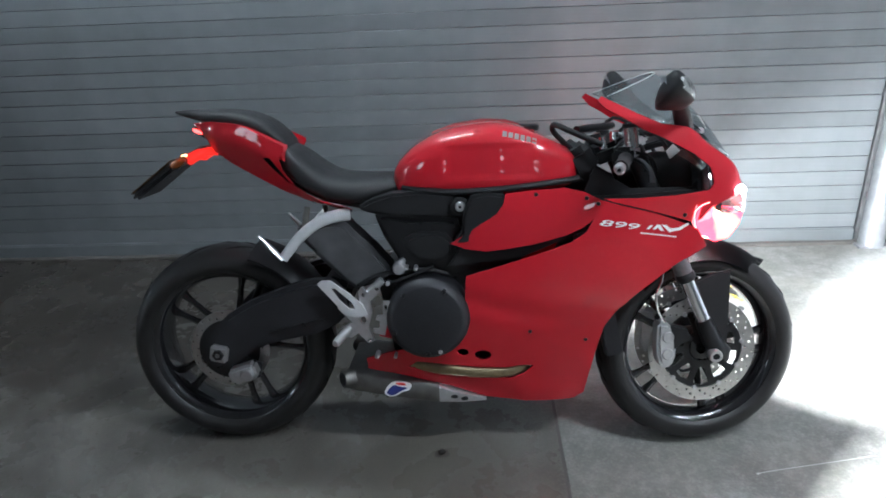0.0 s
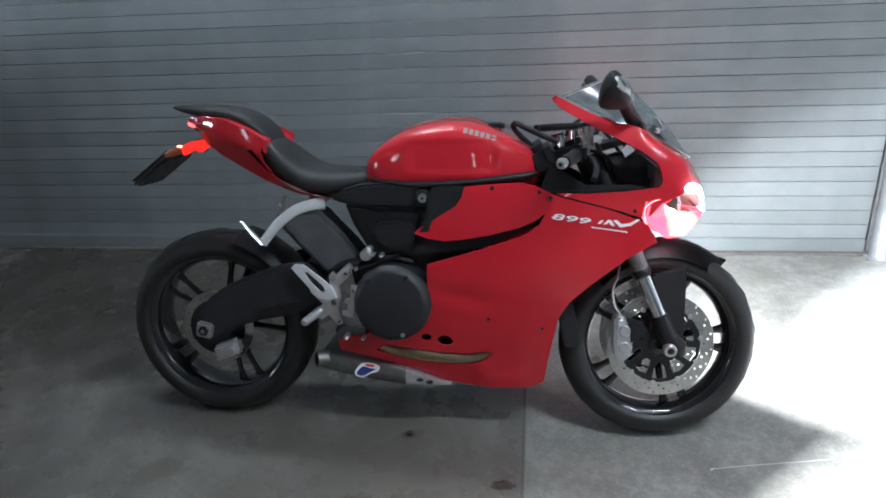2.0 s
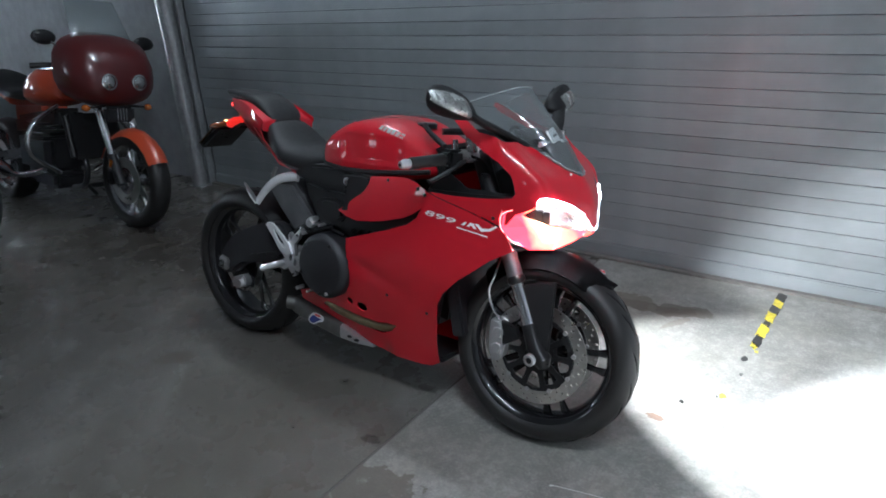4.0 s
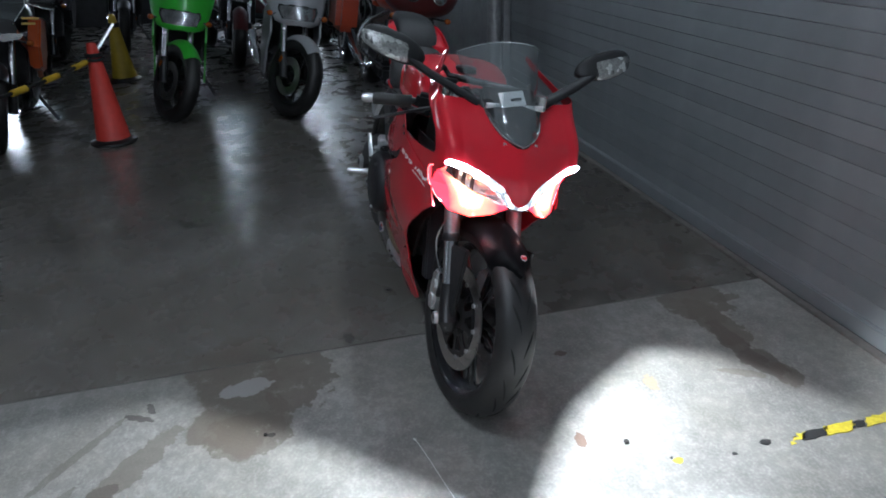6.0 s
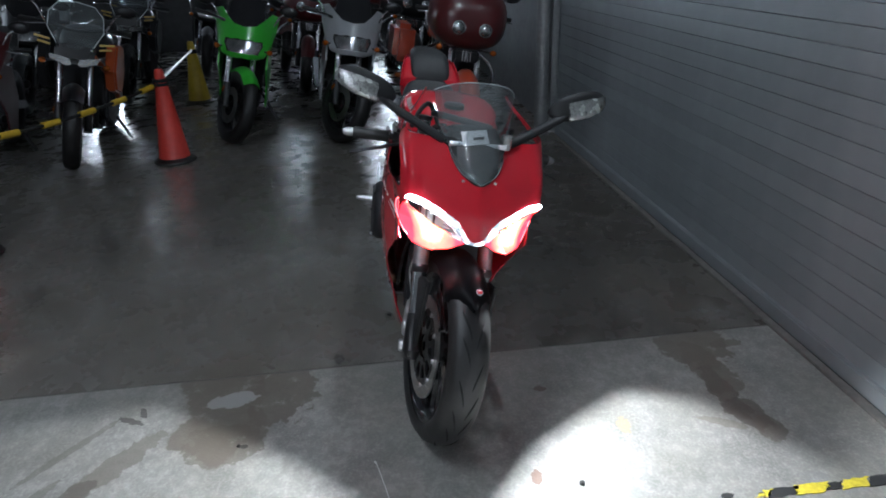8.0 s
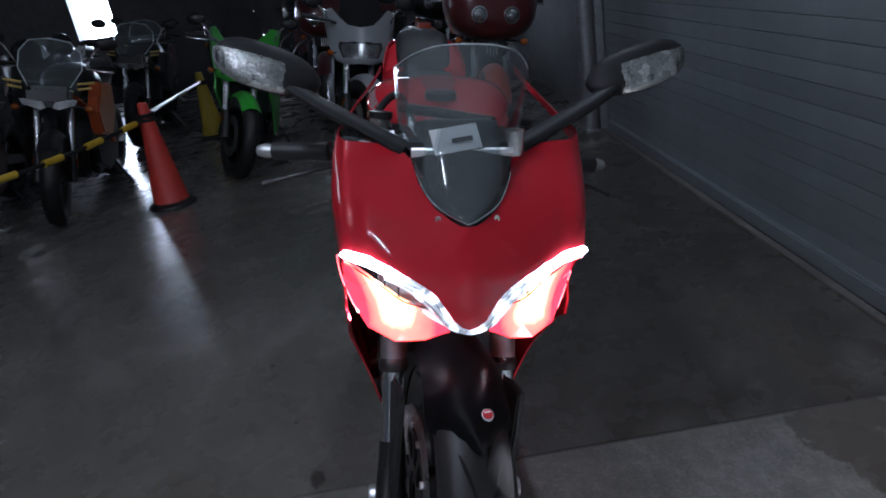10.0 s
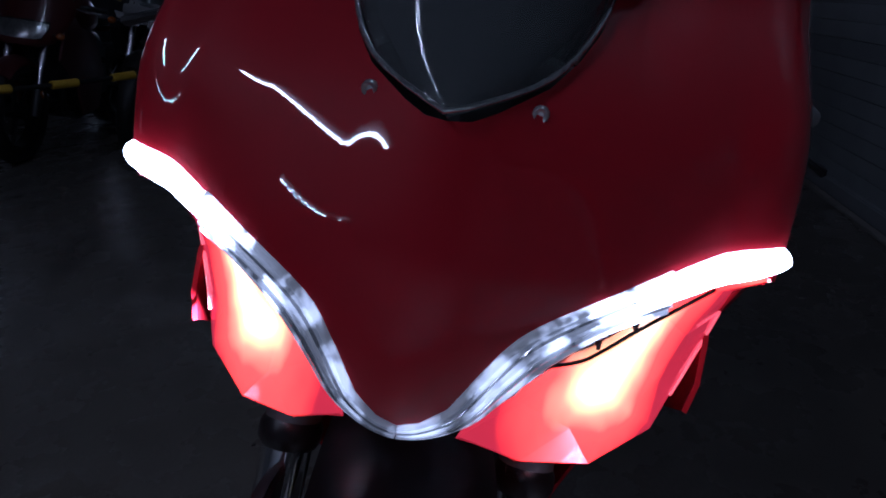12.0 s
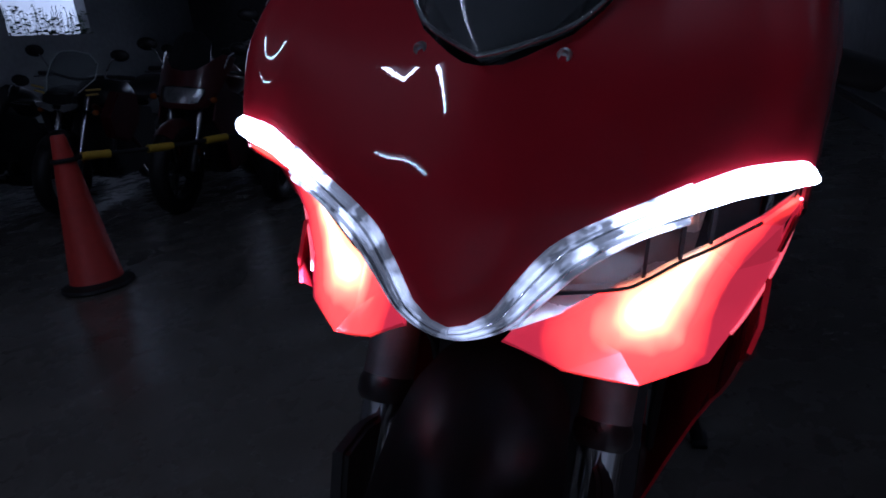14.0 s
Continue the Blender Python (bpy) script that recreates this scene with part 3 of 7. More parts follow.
for x, y in ((2.4, -1.4), (4.3, -2.6), (-0.1, 0.75)):
    lampob = thing("ceiling_lamp", pose(x, y, TOP), "white fluorescent batten lamp under the ceiling", "lamp", "ceiling lamps")
    part("housing", box((0, 0, -0.03), (1.28, 0.15, 0.06)), SILVER, lampob)
    part("tube", tube([(-0.59, 0, -0.09), (0.59, 0, -0.09)], 0.018, 10), glow("tube_glow", (0.95, 0.98, 1), 12), lampob, "lit fluorescent tube")

# roller shutter
shutter = thing("wall_shutter", pose(0, 0, 0), "grey ribbed steel roller shutter, closed to the floor", "roller shutter", kind="structure")
PITCH = 0.0735
slat_me = None
prof = [(-0.006, 0.0), (0.0040, 0.0003), (0.0048, 0.0012), (0.0050, 0.012), (0.0051, 0.036), (0.0050, 0.060), (0.0049, 0.0702), (0.0042, 0.0710), (-0.007, 0.0713), (-0.008, 0.0718), (-0.008, 0.0735), (-0.012, 0.0735), (-0.012, 0.0)]
for k in range(41):
    if slat_me is None:
        b = bmesh.new()
        ringed(b, [[Vector((x, -o, z)) for o, z in prof] for x in (LEFT_POST + 0.06, -0.7, 1.0, RIGHT_POST - 0.06)])
        ob = part("slat", b, SLAT, shutter, angle=18)
        slat_me = ob.data
    else:
        ob = new("slat", slat_me)
        ob.parent = shutter
    ob.location = (0, WALL_Y, 0.0755 + k * PITCH)
part("bottom_bar", box(((LEFT_POST + RIGHT_POST) / 2, WALL_Y, 0.040), (RIGHT_POST - LEFT_POST - 0.12, 0.045, 0.07), bev=0.006), SLAT, shutter, "plain steel bottom bar")
part("rubber_strip", box(((LEFT_POST + RIGHT_POST) / 2, WALL_Y, 0.004), (RIGHT_POST - LEFT_POST - 0.12, 0.03, 0.012), bev=0.002), RUBBER, shutter, "black rubber strip")
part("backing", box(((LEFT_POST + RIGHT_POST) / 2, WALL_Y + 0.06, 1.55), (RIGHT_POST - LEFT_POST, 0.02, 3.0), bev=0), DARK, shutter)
tagged(part("floor_rail", box(((LEFT_POST + RIGHT_POST) / 2, WALL_Y - 0.045, 0.006), (RIGHT_POST - LEFT_POST - 0.1, 0.035, 0.014), bev=0.003), mat("rusty_rail", (0.15, 0.14, 0.128), 0.6, 0.3, 0.35, 30, 0.3), None), "dirty steel threshold rail along the shutter", "rail", kind="structure")
for x in (LEFT_POST, RIGHT_POST):
    gp = thing("guide_post", pose(x, 1.345 if x < 0 else 1.40, 0), "round galvanised steel post beside the shutter", "post", "shutter posts", "structure")
    part("pole", tube([(0, 0, 0.004), (0, 0, TOP)], 0.058, 24), STEELPOST, gp)
    part("foot_plate", box((0, 0, 0.006), (0.16, 0.10, 0.012), bev=0.002), STEELPOST, gp)
    part("channel", box((0, 0.085, TOP / 2), (0.10, 0.05, TOP), bev=0.004), STEELPOST, gp, "steel guide channel")

# hazard tape, worn, on the floor at right angles to the shutter
tape = thing("hazard_tape", pose(1.9, 1.42, 0), "worn yellow and black hazard tape stuck to the floor", "tape")
TAPE_Y = mat("tape_yellow", (0.5, 0.41, 0.03), 0.5, 0, 0.45, 60)
TAPE_K = mat("tape_black", (0.02, 0.02, 0.02), 0.5, 0, 0.2, 40)
yy = 0.0
for k, w in enumerate((0.078, 0.062, 0.066, 0.084, 0.046, 0.094, 0.078, 0.034)):
    m_ = TAPE_Y if k % 2 else TAPE_K
    y_a = yy
    yy -= w
    wid = (0.0195, 0.0195, 0.0195, 0.0185, 0.012, 0.0175, 0.0165, 0.012)[k]
    b = bmesh.new()
    dx = -0.0008 * k
    rr = random.Random(k + 5)
    cor = [(-wid + dx, y_a), (wid + dx, y_a - 0.03), (wid + dx, y_a - 0.03 - w), (-wid + dx, y_a - w)]
    co = []
    for i in range(4):
        (xa, ya), (xb, yb_) = cor[i], cor[(i + 1) % 4]
        for j in range(5):
            f, rag = j / 5, ((0.0016 if i % 2 else 0.0035) * (1 if k < 3 else 2.6)) if j else 0
            co.append((xa + (xb - xa) * f + rr.uniform(-rag, rag), ya + (yb_ - ya) * f + rr.uniform(-rag, rag)))
    lo, hi = [b.verts.new((x, y, 0.0008)) for x, y in co], [b.verts.new((x, y, 0.0022)) for x, y in co]
    b.faces.new(hi[::-1])
    for i in range(20):
        b.faces.new((lo[i], lo[(i + 1) % 20], hi[(i + 1) % 20], hi[i]))
    bmesh.ops.recalc_face_normals(b, faces=b.faces)
    part("stripe", b, m_, tape)
for x, y, r, m_ in ((0.012, -0.575, 0.010, TAPE_Y), (-0.014, -0.65, 0.021, TAPE_K), (0.0, -0.765, 0.010, TAPE_K), (-0.022, -0.935, 0.020, TAPE_Y), (-0.036, -0.945, 0.007, TAPE_K)):
    b = bmesh.new()
    rr = random.Random(int(abs(y) * 100))
    lo, hi = [], []
    for i in range(7):
        a, q = 2 * math.pi * i / 7, r * rr.uniform(0.6, 1.2)
        lo.append(b.verts.new((x + q * 0.7 * math.cos(a), y + q * math.sin(a), 0.0008)))
        hi.append(b.verts.new((x + q * 0.7 * math.cos(a), y + q * math.sin(a), 0.002)))
    b.faces.new(hi)
    for i in range(7):
        b.faces.new((lo[i], lo[(i + 1) % 7], hi[(i + 1) % 7], hi[i]))
    bmesh.ops.recalc_face_normals(b, faces=b.faces)
    part("tape_scrap", b, m_, tape, "torn scrap of tape")

for x, y, r in ((0.66, -0.116, 0.011), (0.70, -0.42, 0.006), (1.771, 0.383, 0.010), (0.33, -0.55, 0.007), (1.435, -0.647, 0.008)):
    b = bmesh.new()
    bmesh.ops.create_icosphere(b, subdivisions=1, radius=r)
    rr = random.Random(int(x * 1000))
    for v in b.verts:
        v.co = Vector((v.co.x * rr.uniform(0.7, 1.3), v.co.y * rr.uniform(0.7, 1.3), v.co.z * 0.45))
    low = min(v.co.z for v in b.verts)
    ob = part("grit_chip", b, mat("dark_grit", (0.02, 0.018, 0.016), 0.9) if "dark_grit" not in bpy.data.materials else bpy.data.materials["dark_grit"], None)
    ob.location = (x, y, 0.0005 - low)
    tagged(ob, "small dark chip of dirt lying on the concrete", "debris", "chips of dirt")


# ---- the red motorcycle ----
from mathutils.bvhtree import BVHTree

LEVELS = [0.15, 0.25, 0.35, 0.45, 0.55, 0.64, 0.70, 0.78, 0.82, 0.86, 0.90, 0.94, 1.04, 1.12]
ACROSS = [0.0, 0.05, 0.10, 0.15, 0.195]
NOSE = {0.15: (1.50, 1.485, 1.455, 1.41, 1.355), 0.64: (1.535, 1.515, 1.48, 1.435, 1.385), 0.70: (1.557, 1.54, 1.507, 1.468, 1.42),
        0.78: (1.545, 1.537, 1.522, 1.496, 1.458), 0.82: (1.527, 1.517, 1.504, 1.485, 1.456), 0.86: (1.501, 1.489, 1.477, 1.465, 1.446), 0.90: (1.464, 1.442, 1.422, 1.417, 1.402), 0.94: (1.418, 1.388, 1.362, 1.362, 1.350), 1.04: (1.345, 1.33, 1.318, 1.314, 1.31)}
ALONG = [1.30, 1.10, 0.80, 0.45]
SIDE = {0.15: (0.08, 0.10, 0.11, 0.09), 0.25: (0.115, 0.14, 0.145, 0.12), 0.35: (0.155, 0.17, 0.175, 0.15), 0.45: (0.19, 0.20, 0.20, 0.16),
        0.55: (0.200, 0.22, 0.21, 0.16), 0.70: (0.204, 0.230, 0.21, 0.15), 0.78: (0.216, 0.228, 0.20, 0.14), 0.86: (0.224, 0.215, 0.17, 0.13),
        0.94: (0.210, 0.195, 0.15, 0.12), 1.04: (0.165, 0.13, 0.12, 0.1)}


def cat(v, t):
    """A smooth curve through the values v at 0, 1, 2, ..."""
    t = min(max(t, 0), len(v) - 1.0001)
    i = int(t)
    f = t - i
    a, b, c, d = v[max(i - 1, 0)], v[i], v[i + 1], v[min(i + 2, len(v) - 1)]
    return 0.5 * (2 * b + (c - a) * f + (2 * a - 5 * b + 4 * c - d) * f * f + (3 * b - a - 3 * c + d) * f ** 3)


def bow(v, t, odd):
    """The same across the bike's middle, where the curve goes on mirrored."""
    w = [(-q if odd else q) for q in (v[2], v[1])] + list(v)
    return cat(w, t + 2)


def column(table, i):
    zs = sorted(table)
    return [float(np.interp(z, zs, [table[q][i] for q in zs])) for z in LEVELS]


FINE = np.arange(0.10, 1.181, 0.004)


def eased(col):
    """The column's curve on a fine ladder of heights, its kinks rounded off."""
    v = np.array([cat(col, float(np.interp(z, LEVELS, range(len(LEVELS))))) for z in FINE])
    k = np.exp(-0.5 * (np.arange(-10, 11) * 0.004 / 0.013) ** 2)
    return np.convolve(np.pad(v, 10, mode="reflect", reflect_type="odd"), k / k.sum(), mode="valid").tolist()


NOSE_C = [eased(column(NOSE, i)) for i in range(5)]
SIDE_C = [eased(column(SIDE, i)) for i in range(4)]


def skin(s, z):
    """A point of the fairing: s goes from the nose (0) round to the flank (4 to 8), negative on the right side."""
    t = (z - 0.10) / 0.004
    xs = [cat(c, t) for c in NOSE_C] + ALONG
    ys = ACROSS + [cat(c, t) for c in SIDE_C]
    a = abs(s)
    y = bow(ys, a, True)
    return Vector((bow(xs, a, False), -y if s < 0 else y, z))


def skin_in(s, z):
    p = skin(s, z)
    du, dv = skin(s + 0.03, z) - skin(s - 0.03, z), skin(s, z + 0.006) - skin(s, z - 0.006)
    n = du.cross(dv)
    n.normalize()
    if n.dot(Vector((1.15, 0, z)) - p) < 0:
        n = -n
    return p, n


def s_of_x(x, z):
    lo, hi = 0.0, 8.0
    for _ in range(40):
        mid = (lo + hi) / 2
        if skin(mid, z).x > x:
            lo = mid
        else:
            hi = mid
    return (lo + hi) / 2


def s_of_y(y):
    return float(np.interp(y, ACROSS, range(5)))


PIVOT, STEER = Vector((1.20, 0, 0.90)), 6.0
st = Matrix.Translation(PIVOT) @ Matrix.Rotation(radians(-2.0), 4, "X") @ Matrix.Rotation(radians(STEER), 4, Vector((-0.403, 0, 0.915)).normalized()) @ Matrix.Translation(-PIVOT)
bike = thing("sport_motorcycle", BIKE, "glossy red sport motorcycle on its side stand, headlamps lit", "motorcycle")

# nose cowl with the two arms that carry the screen; (across) points, then (along) points
edge_in = [(s_of_y(y), z) for y, z in ((0.0, 0.854), (0.012, 0.855), (0.024, 0.860), (0.048, 0.873), (0.062, 0.887), (0.073, 0.903), (0.083, 0.930), (0.105, 0.946), (0.15, 0.951), (0.19, 0.953))]
edge_in += [(s_of_x(x, z), z) for x, z in ((1.262, 0.973), (1.22, 0.993), (1.18, 1.013), (1.118, 1.045))]
edge_out = [(s_of_x(x, z), z) for x, z in ((1.108, 1.034), (1.130, 1.012), (1.215, 0.962), (1.285, 0.928), (1.345, 0.896), (1.384, 0.865), (1.400, 0.815), (1.390, 0.80), (1.30, 0.79), (1.20, 0.786), (1.115, 0.788))]
edge_out += [(s_of_x(x, z), z) for x, z in ((1.14, 0.778), (1.25, 0.748), (1.345, 0.716), (1.374, 0.722), (1.40, 0.755))]
edge_out += [(s_of_y(y), z) for y, z in ((0.1945, 0.782), (0.1945, 0.796), (0.19, 0.803), (0.183, 0.806), (0.147, 0.800), (0.10, 0.782), (0.058, 0.763), (0.038, 0.74), (0.024, 0.719), (0.011, 0.710), (0.0, 0.707))]
half = edge_in + edge_out
dense = []
for a, b in zip(half, half[1:]):
    k = max(1, int(max(abs(a[0] - b[0]) / 0.12, abs(a[1] - b[1]) / 0.012)))
    dense += [(a[0] + (b[0] - a[0]) * i / k, a[1] + (b[1] - a[1]) * i / k) for i in range(k)]
dense.append(half[-1])
loop = dense + [(-s, z) for s, z in dense[-2:0:-1]]
part("nose_cowl", panel(loop, skin_in, (0.09, 0.009), 0.004, even=True), RED, bike, angle=60)
low_half = edge_in[:7] + edge_out[3:]
lower = low_half + [(-s, z) for s, z in low_half[-2:0:-1]]
part("cowl_liner", panel(lower, lambda s, z: (skin_in(s, z)[0] + skin_in(s, z)[1] * 0.0055, skin_in(s, z)[1]), (0.3, 0.03), 0.002), BLACK, bike, "black inner liner of the nose", 60)

# flank fairings
flank = [(0.75, 0.578), (0.85, 0.61), (0.942, 0.64), (1.03, 0.672), (1.07, 0.70), (1.088, 0.733), (1.06, 0.712), (1.018, 0.692), (0.93, 0.668), (0.86, 0.655), (0.805, 0.648), (0.75, 0.655), (0.709, 0.669),
         (0.78, 0.715), (0.835, 0.75), (0.853, 0.775), (0.86, 0.803), (0.93, 0.811), (1.018, 0.817), (1.065, 0.806), (1.107, 0.785), (1.14, 0.774), (1.25, 0.744), (1.345, 0.707), (1.368, 0.695), (1.385, 0.665), (1.395, 0.645), (1.378, 0.636),
         (1.321, 0.603), (1.219, 0.525), (1.159, 0.469), (1.13, 0.42), (1.116, 0.353), (1.10, 0.26), (1.09, 0.182), (1.06, 0.166), (0.95, 0.164), (0.85, 0.167), (0.79, 0.176), (0.70, 0.214), (0.55, 0.254), (0.44, 0.275), (0.41, 0.288),
         (0.45, 0.312), (0.52, 0.335), (0.56, 0.345), (0.65, 0.345), (0.72, 0.365), (0.745, 0.41), (0.743, 0.481)]
flank_holes = [[(0.57, 0.282), (0.64, 0.268), (0.72, 0.257), (0.80, 0.247), (0.87, 0.244), (0.91, 0.262), (0.94, 0.292), (0.90, 0.293), (0.86, 0.285), (0.78, 0.286), (0.68, 0.296), (0.60, 0.303)],
               oval((0.792, 0.330), 0.024, 0.017), oval((0.735, 0.340), 0.016, 0.012)]


def to_skin(pts):
    out = []
    for i, a in enumerate(pts):
        b = pts[(i + 1) % len(pts)]
        k = max(1, int(math.dist(a, b) / 0.03))
        out += [(a[0] + (b[0] - a[0]) * j / k, a[1] + (b[1] - a[1]) * j / k) for j in range(k)]
    return out


def flank_place(x, z):
    p, n = skin_in(-s_of_x(x, z), z)
    crease = 0.012 * math.exp(-((z - (0.50 - 0.22 * (x - 0.75))) / 0.018) ** 2) * max(0, 1 - abs(x - 0.85) / 0.2)
    fold = 0.022 * max(0.0, min(1.0, (0.235 - z) / 0.03)) * max(0, min(1, (x - 0.86) / 0.05)) * max(0, min(1, (1.09 - x) / 0.06))
    return p + n * (crease - fold * 0.5), n


both("side_fairing", panel(to_skin(flank), flank_place, (0.022, 0.022), 0.004, flank_holes), RED, bike)
# dark duct behind the slit, inner shells
duct = [(0.70, 0.60), (0.90, 0.62), (1.09, 0.70), (1.11, 0.75), (0.95, 0.70), (0.75, 0.675)]
both("air_duct", prism(duct, -0.185, -0.165, 0.004), BLACK, bike)
both("inner_fairing", prism([(1.09, 0.34), (1.10, 0.38), (1.14, 0.47), (1.21, 0.54), (1.31, 0.62), (1.30, 0.70), (1.10, 0.70), (1.0, 0.5), (1.02, 0.34)], -0.15, -0.14, 0.003), BLACK, bike)
part("radiator", box((1.14, 0, 0.47), (0.05, 0.26, 0.34), (0, -12, 0), 0.006), GREYCAST, bike, "dark finned radiator")
part("belly_tray", box((0.86, 0, 0.18), (0.46, 0.17, 0.02), (0, 0, 0), 0.006), BLACK, bike)
# first plate is an added blocker between the lenses and the forks
part("nose_tray", box((1.30, 0, 0.636), (0.18, 0.29, 0.006), (0, 0, 0), 0.002), BLACK, bike, "added black plate that keeps lens light off the forks")
part("nose_tray", box((1.33, 0, 0.67), (0.28, 0.17, 0.015), (0, -6, 0), 0.004), BLACK, bike, "black tray under the nose")
for x, z in ((1.082, 0.378), (0.925, 0.41), (1.07, 0.79), (0.94, 0.80), (1.10, 0.775), (1.33, 0.735)):
    p, n = skin_in(-s_of_x(x, z), z)
    both("fairing_screw", lathe([(0, -0.003), (0.0045, -0.0025), (0.006, 0), (0.006, 0.003)], p, "y", 10), SATIN, bike)


def wrap_text(txt, x0, z0, size, slope, name, lift=0.0012):
    cu = bpy.data.curves.new(name, "FONT")
    cu.body, cu.size, cu.shear, cu.space_character = txt, size, 0.25, 1.02
    cu.bevel_depth, cu.offset = 0.0005, 0.0
    tmp = bpy.data.objects.new("tmp", cu)
    scene.collection.objects.link(tmp)
    me = bpy.data.meshes.new_from_object(tmp.evaluated_get(bpy.context.evaluated_depsgraph_get()))
    bpy.data.objects.remove(tmp)
    b = bmesh.new()
    b.from_mesh(me)
    bmesh.ops.subdivide_edges(b, edges=[e for e in b.edges if e.calc_length() > 0.02], cuts=1)
    return b, lift


txt, lift = wrap_text("899", 0, 0, 0.040, 0, "number")
for v in txt.verts:
    x, z = 1.100 + v.co.x * 1.72, 0.719 + v.co.y * 0.58 - 0.28 * v.co.x
    p, n = flank_place(x, z)
    v.co = p - n * (lift + 0.3 * v.co.z)
ob = part("number_decal", txt, WHITE, bike, "white model number 899")


def flank_patch(name, outline, material, label="", lift=0.0012):
    def place(x, z):
        p, n = flank_place(x, z)
        return p - n * lift, n
    part(name, panel(to_skin(outline), place, (0.03, 0.03), 0.0006), material, bike, label)


flank_patch("stripe_decal", [(1.228, 0.702), (1.239, 0.712), (1.246, 0.711), (1.237, 0.701)], WHITE, "small slanted white stripe")
flank_patch("stripe_decal", [(1.245, 0.700), (1.257, 0.712), (1.266, 0.711), (1.277, 0.694), (1.267, 0.695), (1.260, 0.704), (1.254, 0.699)], WHITE)
flank_patch("swoosh_decal", [(1.270, 0.711), (1.283, 0.710), (1.294, 0.699), (1.317, 0.701), (1.340, 0.714), (1.344, 0.709), (1.321, 0.694), (1.292, 0.689)], WHITE, "white swoosh decal")
flank_patch("lettering_bar", [(1.213, 0.694), (1.312, 0.677), (1.312, 0.674), (1.213, 0.691)], WHITE, "white lettering too small to read")

# headlamps: lit strip, clear trim, intake with fins, faceted lens
def on_nose(y, z, out=0.0):
    p, n = skin_in(s_of_y(abs(y)) * (1 if y > 0 else -1), z)
    return p - n * out


BROW = [(0.1935, 0.801), (0.183, 0.810), (0.147, 0.8045), (0.10, 0.785), (0.058, 0.763), (0.038, 0.74), (0.024, 0.719), (0.011, 0.710), (0.0, 0.707)]
BROW_LOW = [(0.1935, 0.789), (0.18, 0.787), (0.147, 0.778), (0.105, 0.765), (0.075, 0.746), (0.055, 0.727), (0.038, 0.710), (0.017, 0.7015), (0.0, 0.6995)]


def band(sy, f0, f1, t0, t1, lift, n=26):
    """A rounded strip between the brow's two edges: f across it, t along it."""
    up_, lo_ = spline([(y, z, 0) for y, z in BROW], 6), spline([(y, z, 0) for y, z in BROW_LOW], 6)
    rings = []
    for k in range(n + 1):
        t = (t0 + (t1 - t0) * k / n) * (len(up_) - 1)
        i = min(int(t), len(up_) - 2)
        u, l = up_[i].lerp(up_[i + 1], t - i), lo_[i].lerp(lo_[i + 1], t - i)
        ring = []
        for j in range(7):
            q = u.lerp(l, f0 + (f1 - f0) * j / 6)
            ring.append(on_nose(sy * max(q.x, 0.0005), q.y, lift * math.sin(math.pi * j / 6) ** 0.6))
        for j in range(6, -1, -1):
            q = u.lerp(l, f0 + (f1 - f0) * j / 6)
            ring.append(on_nose(sy * max(q.x, 0.0005), q.y, -0.004))
        rings.append(ring)
    return ringed(bmesh.new(), rings)


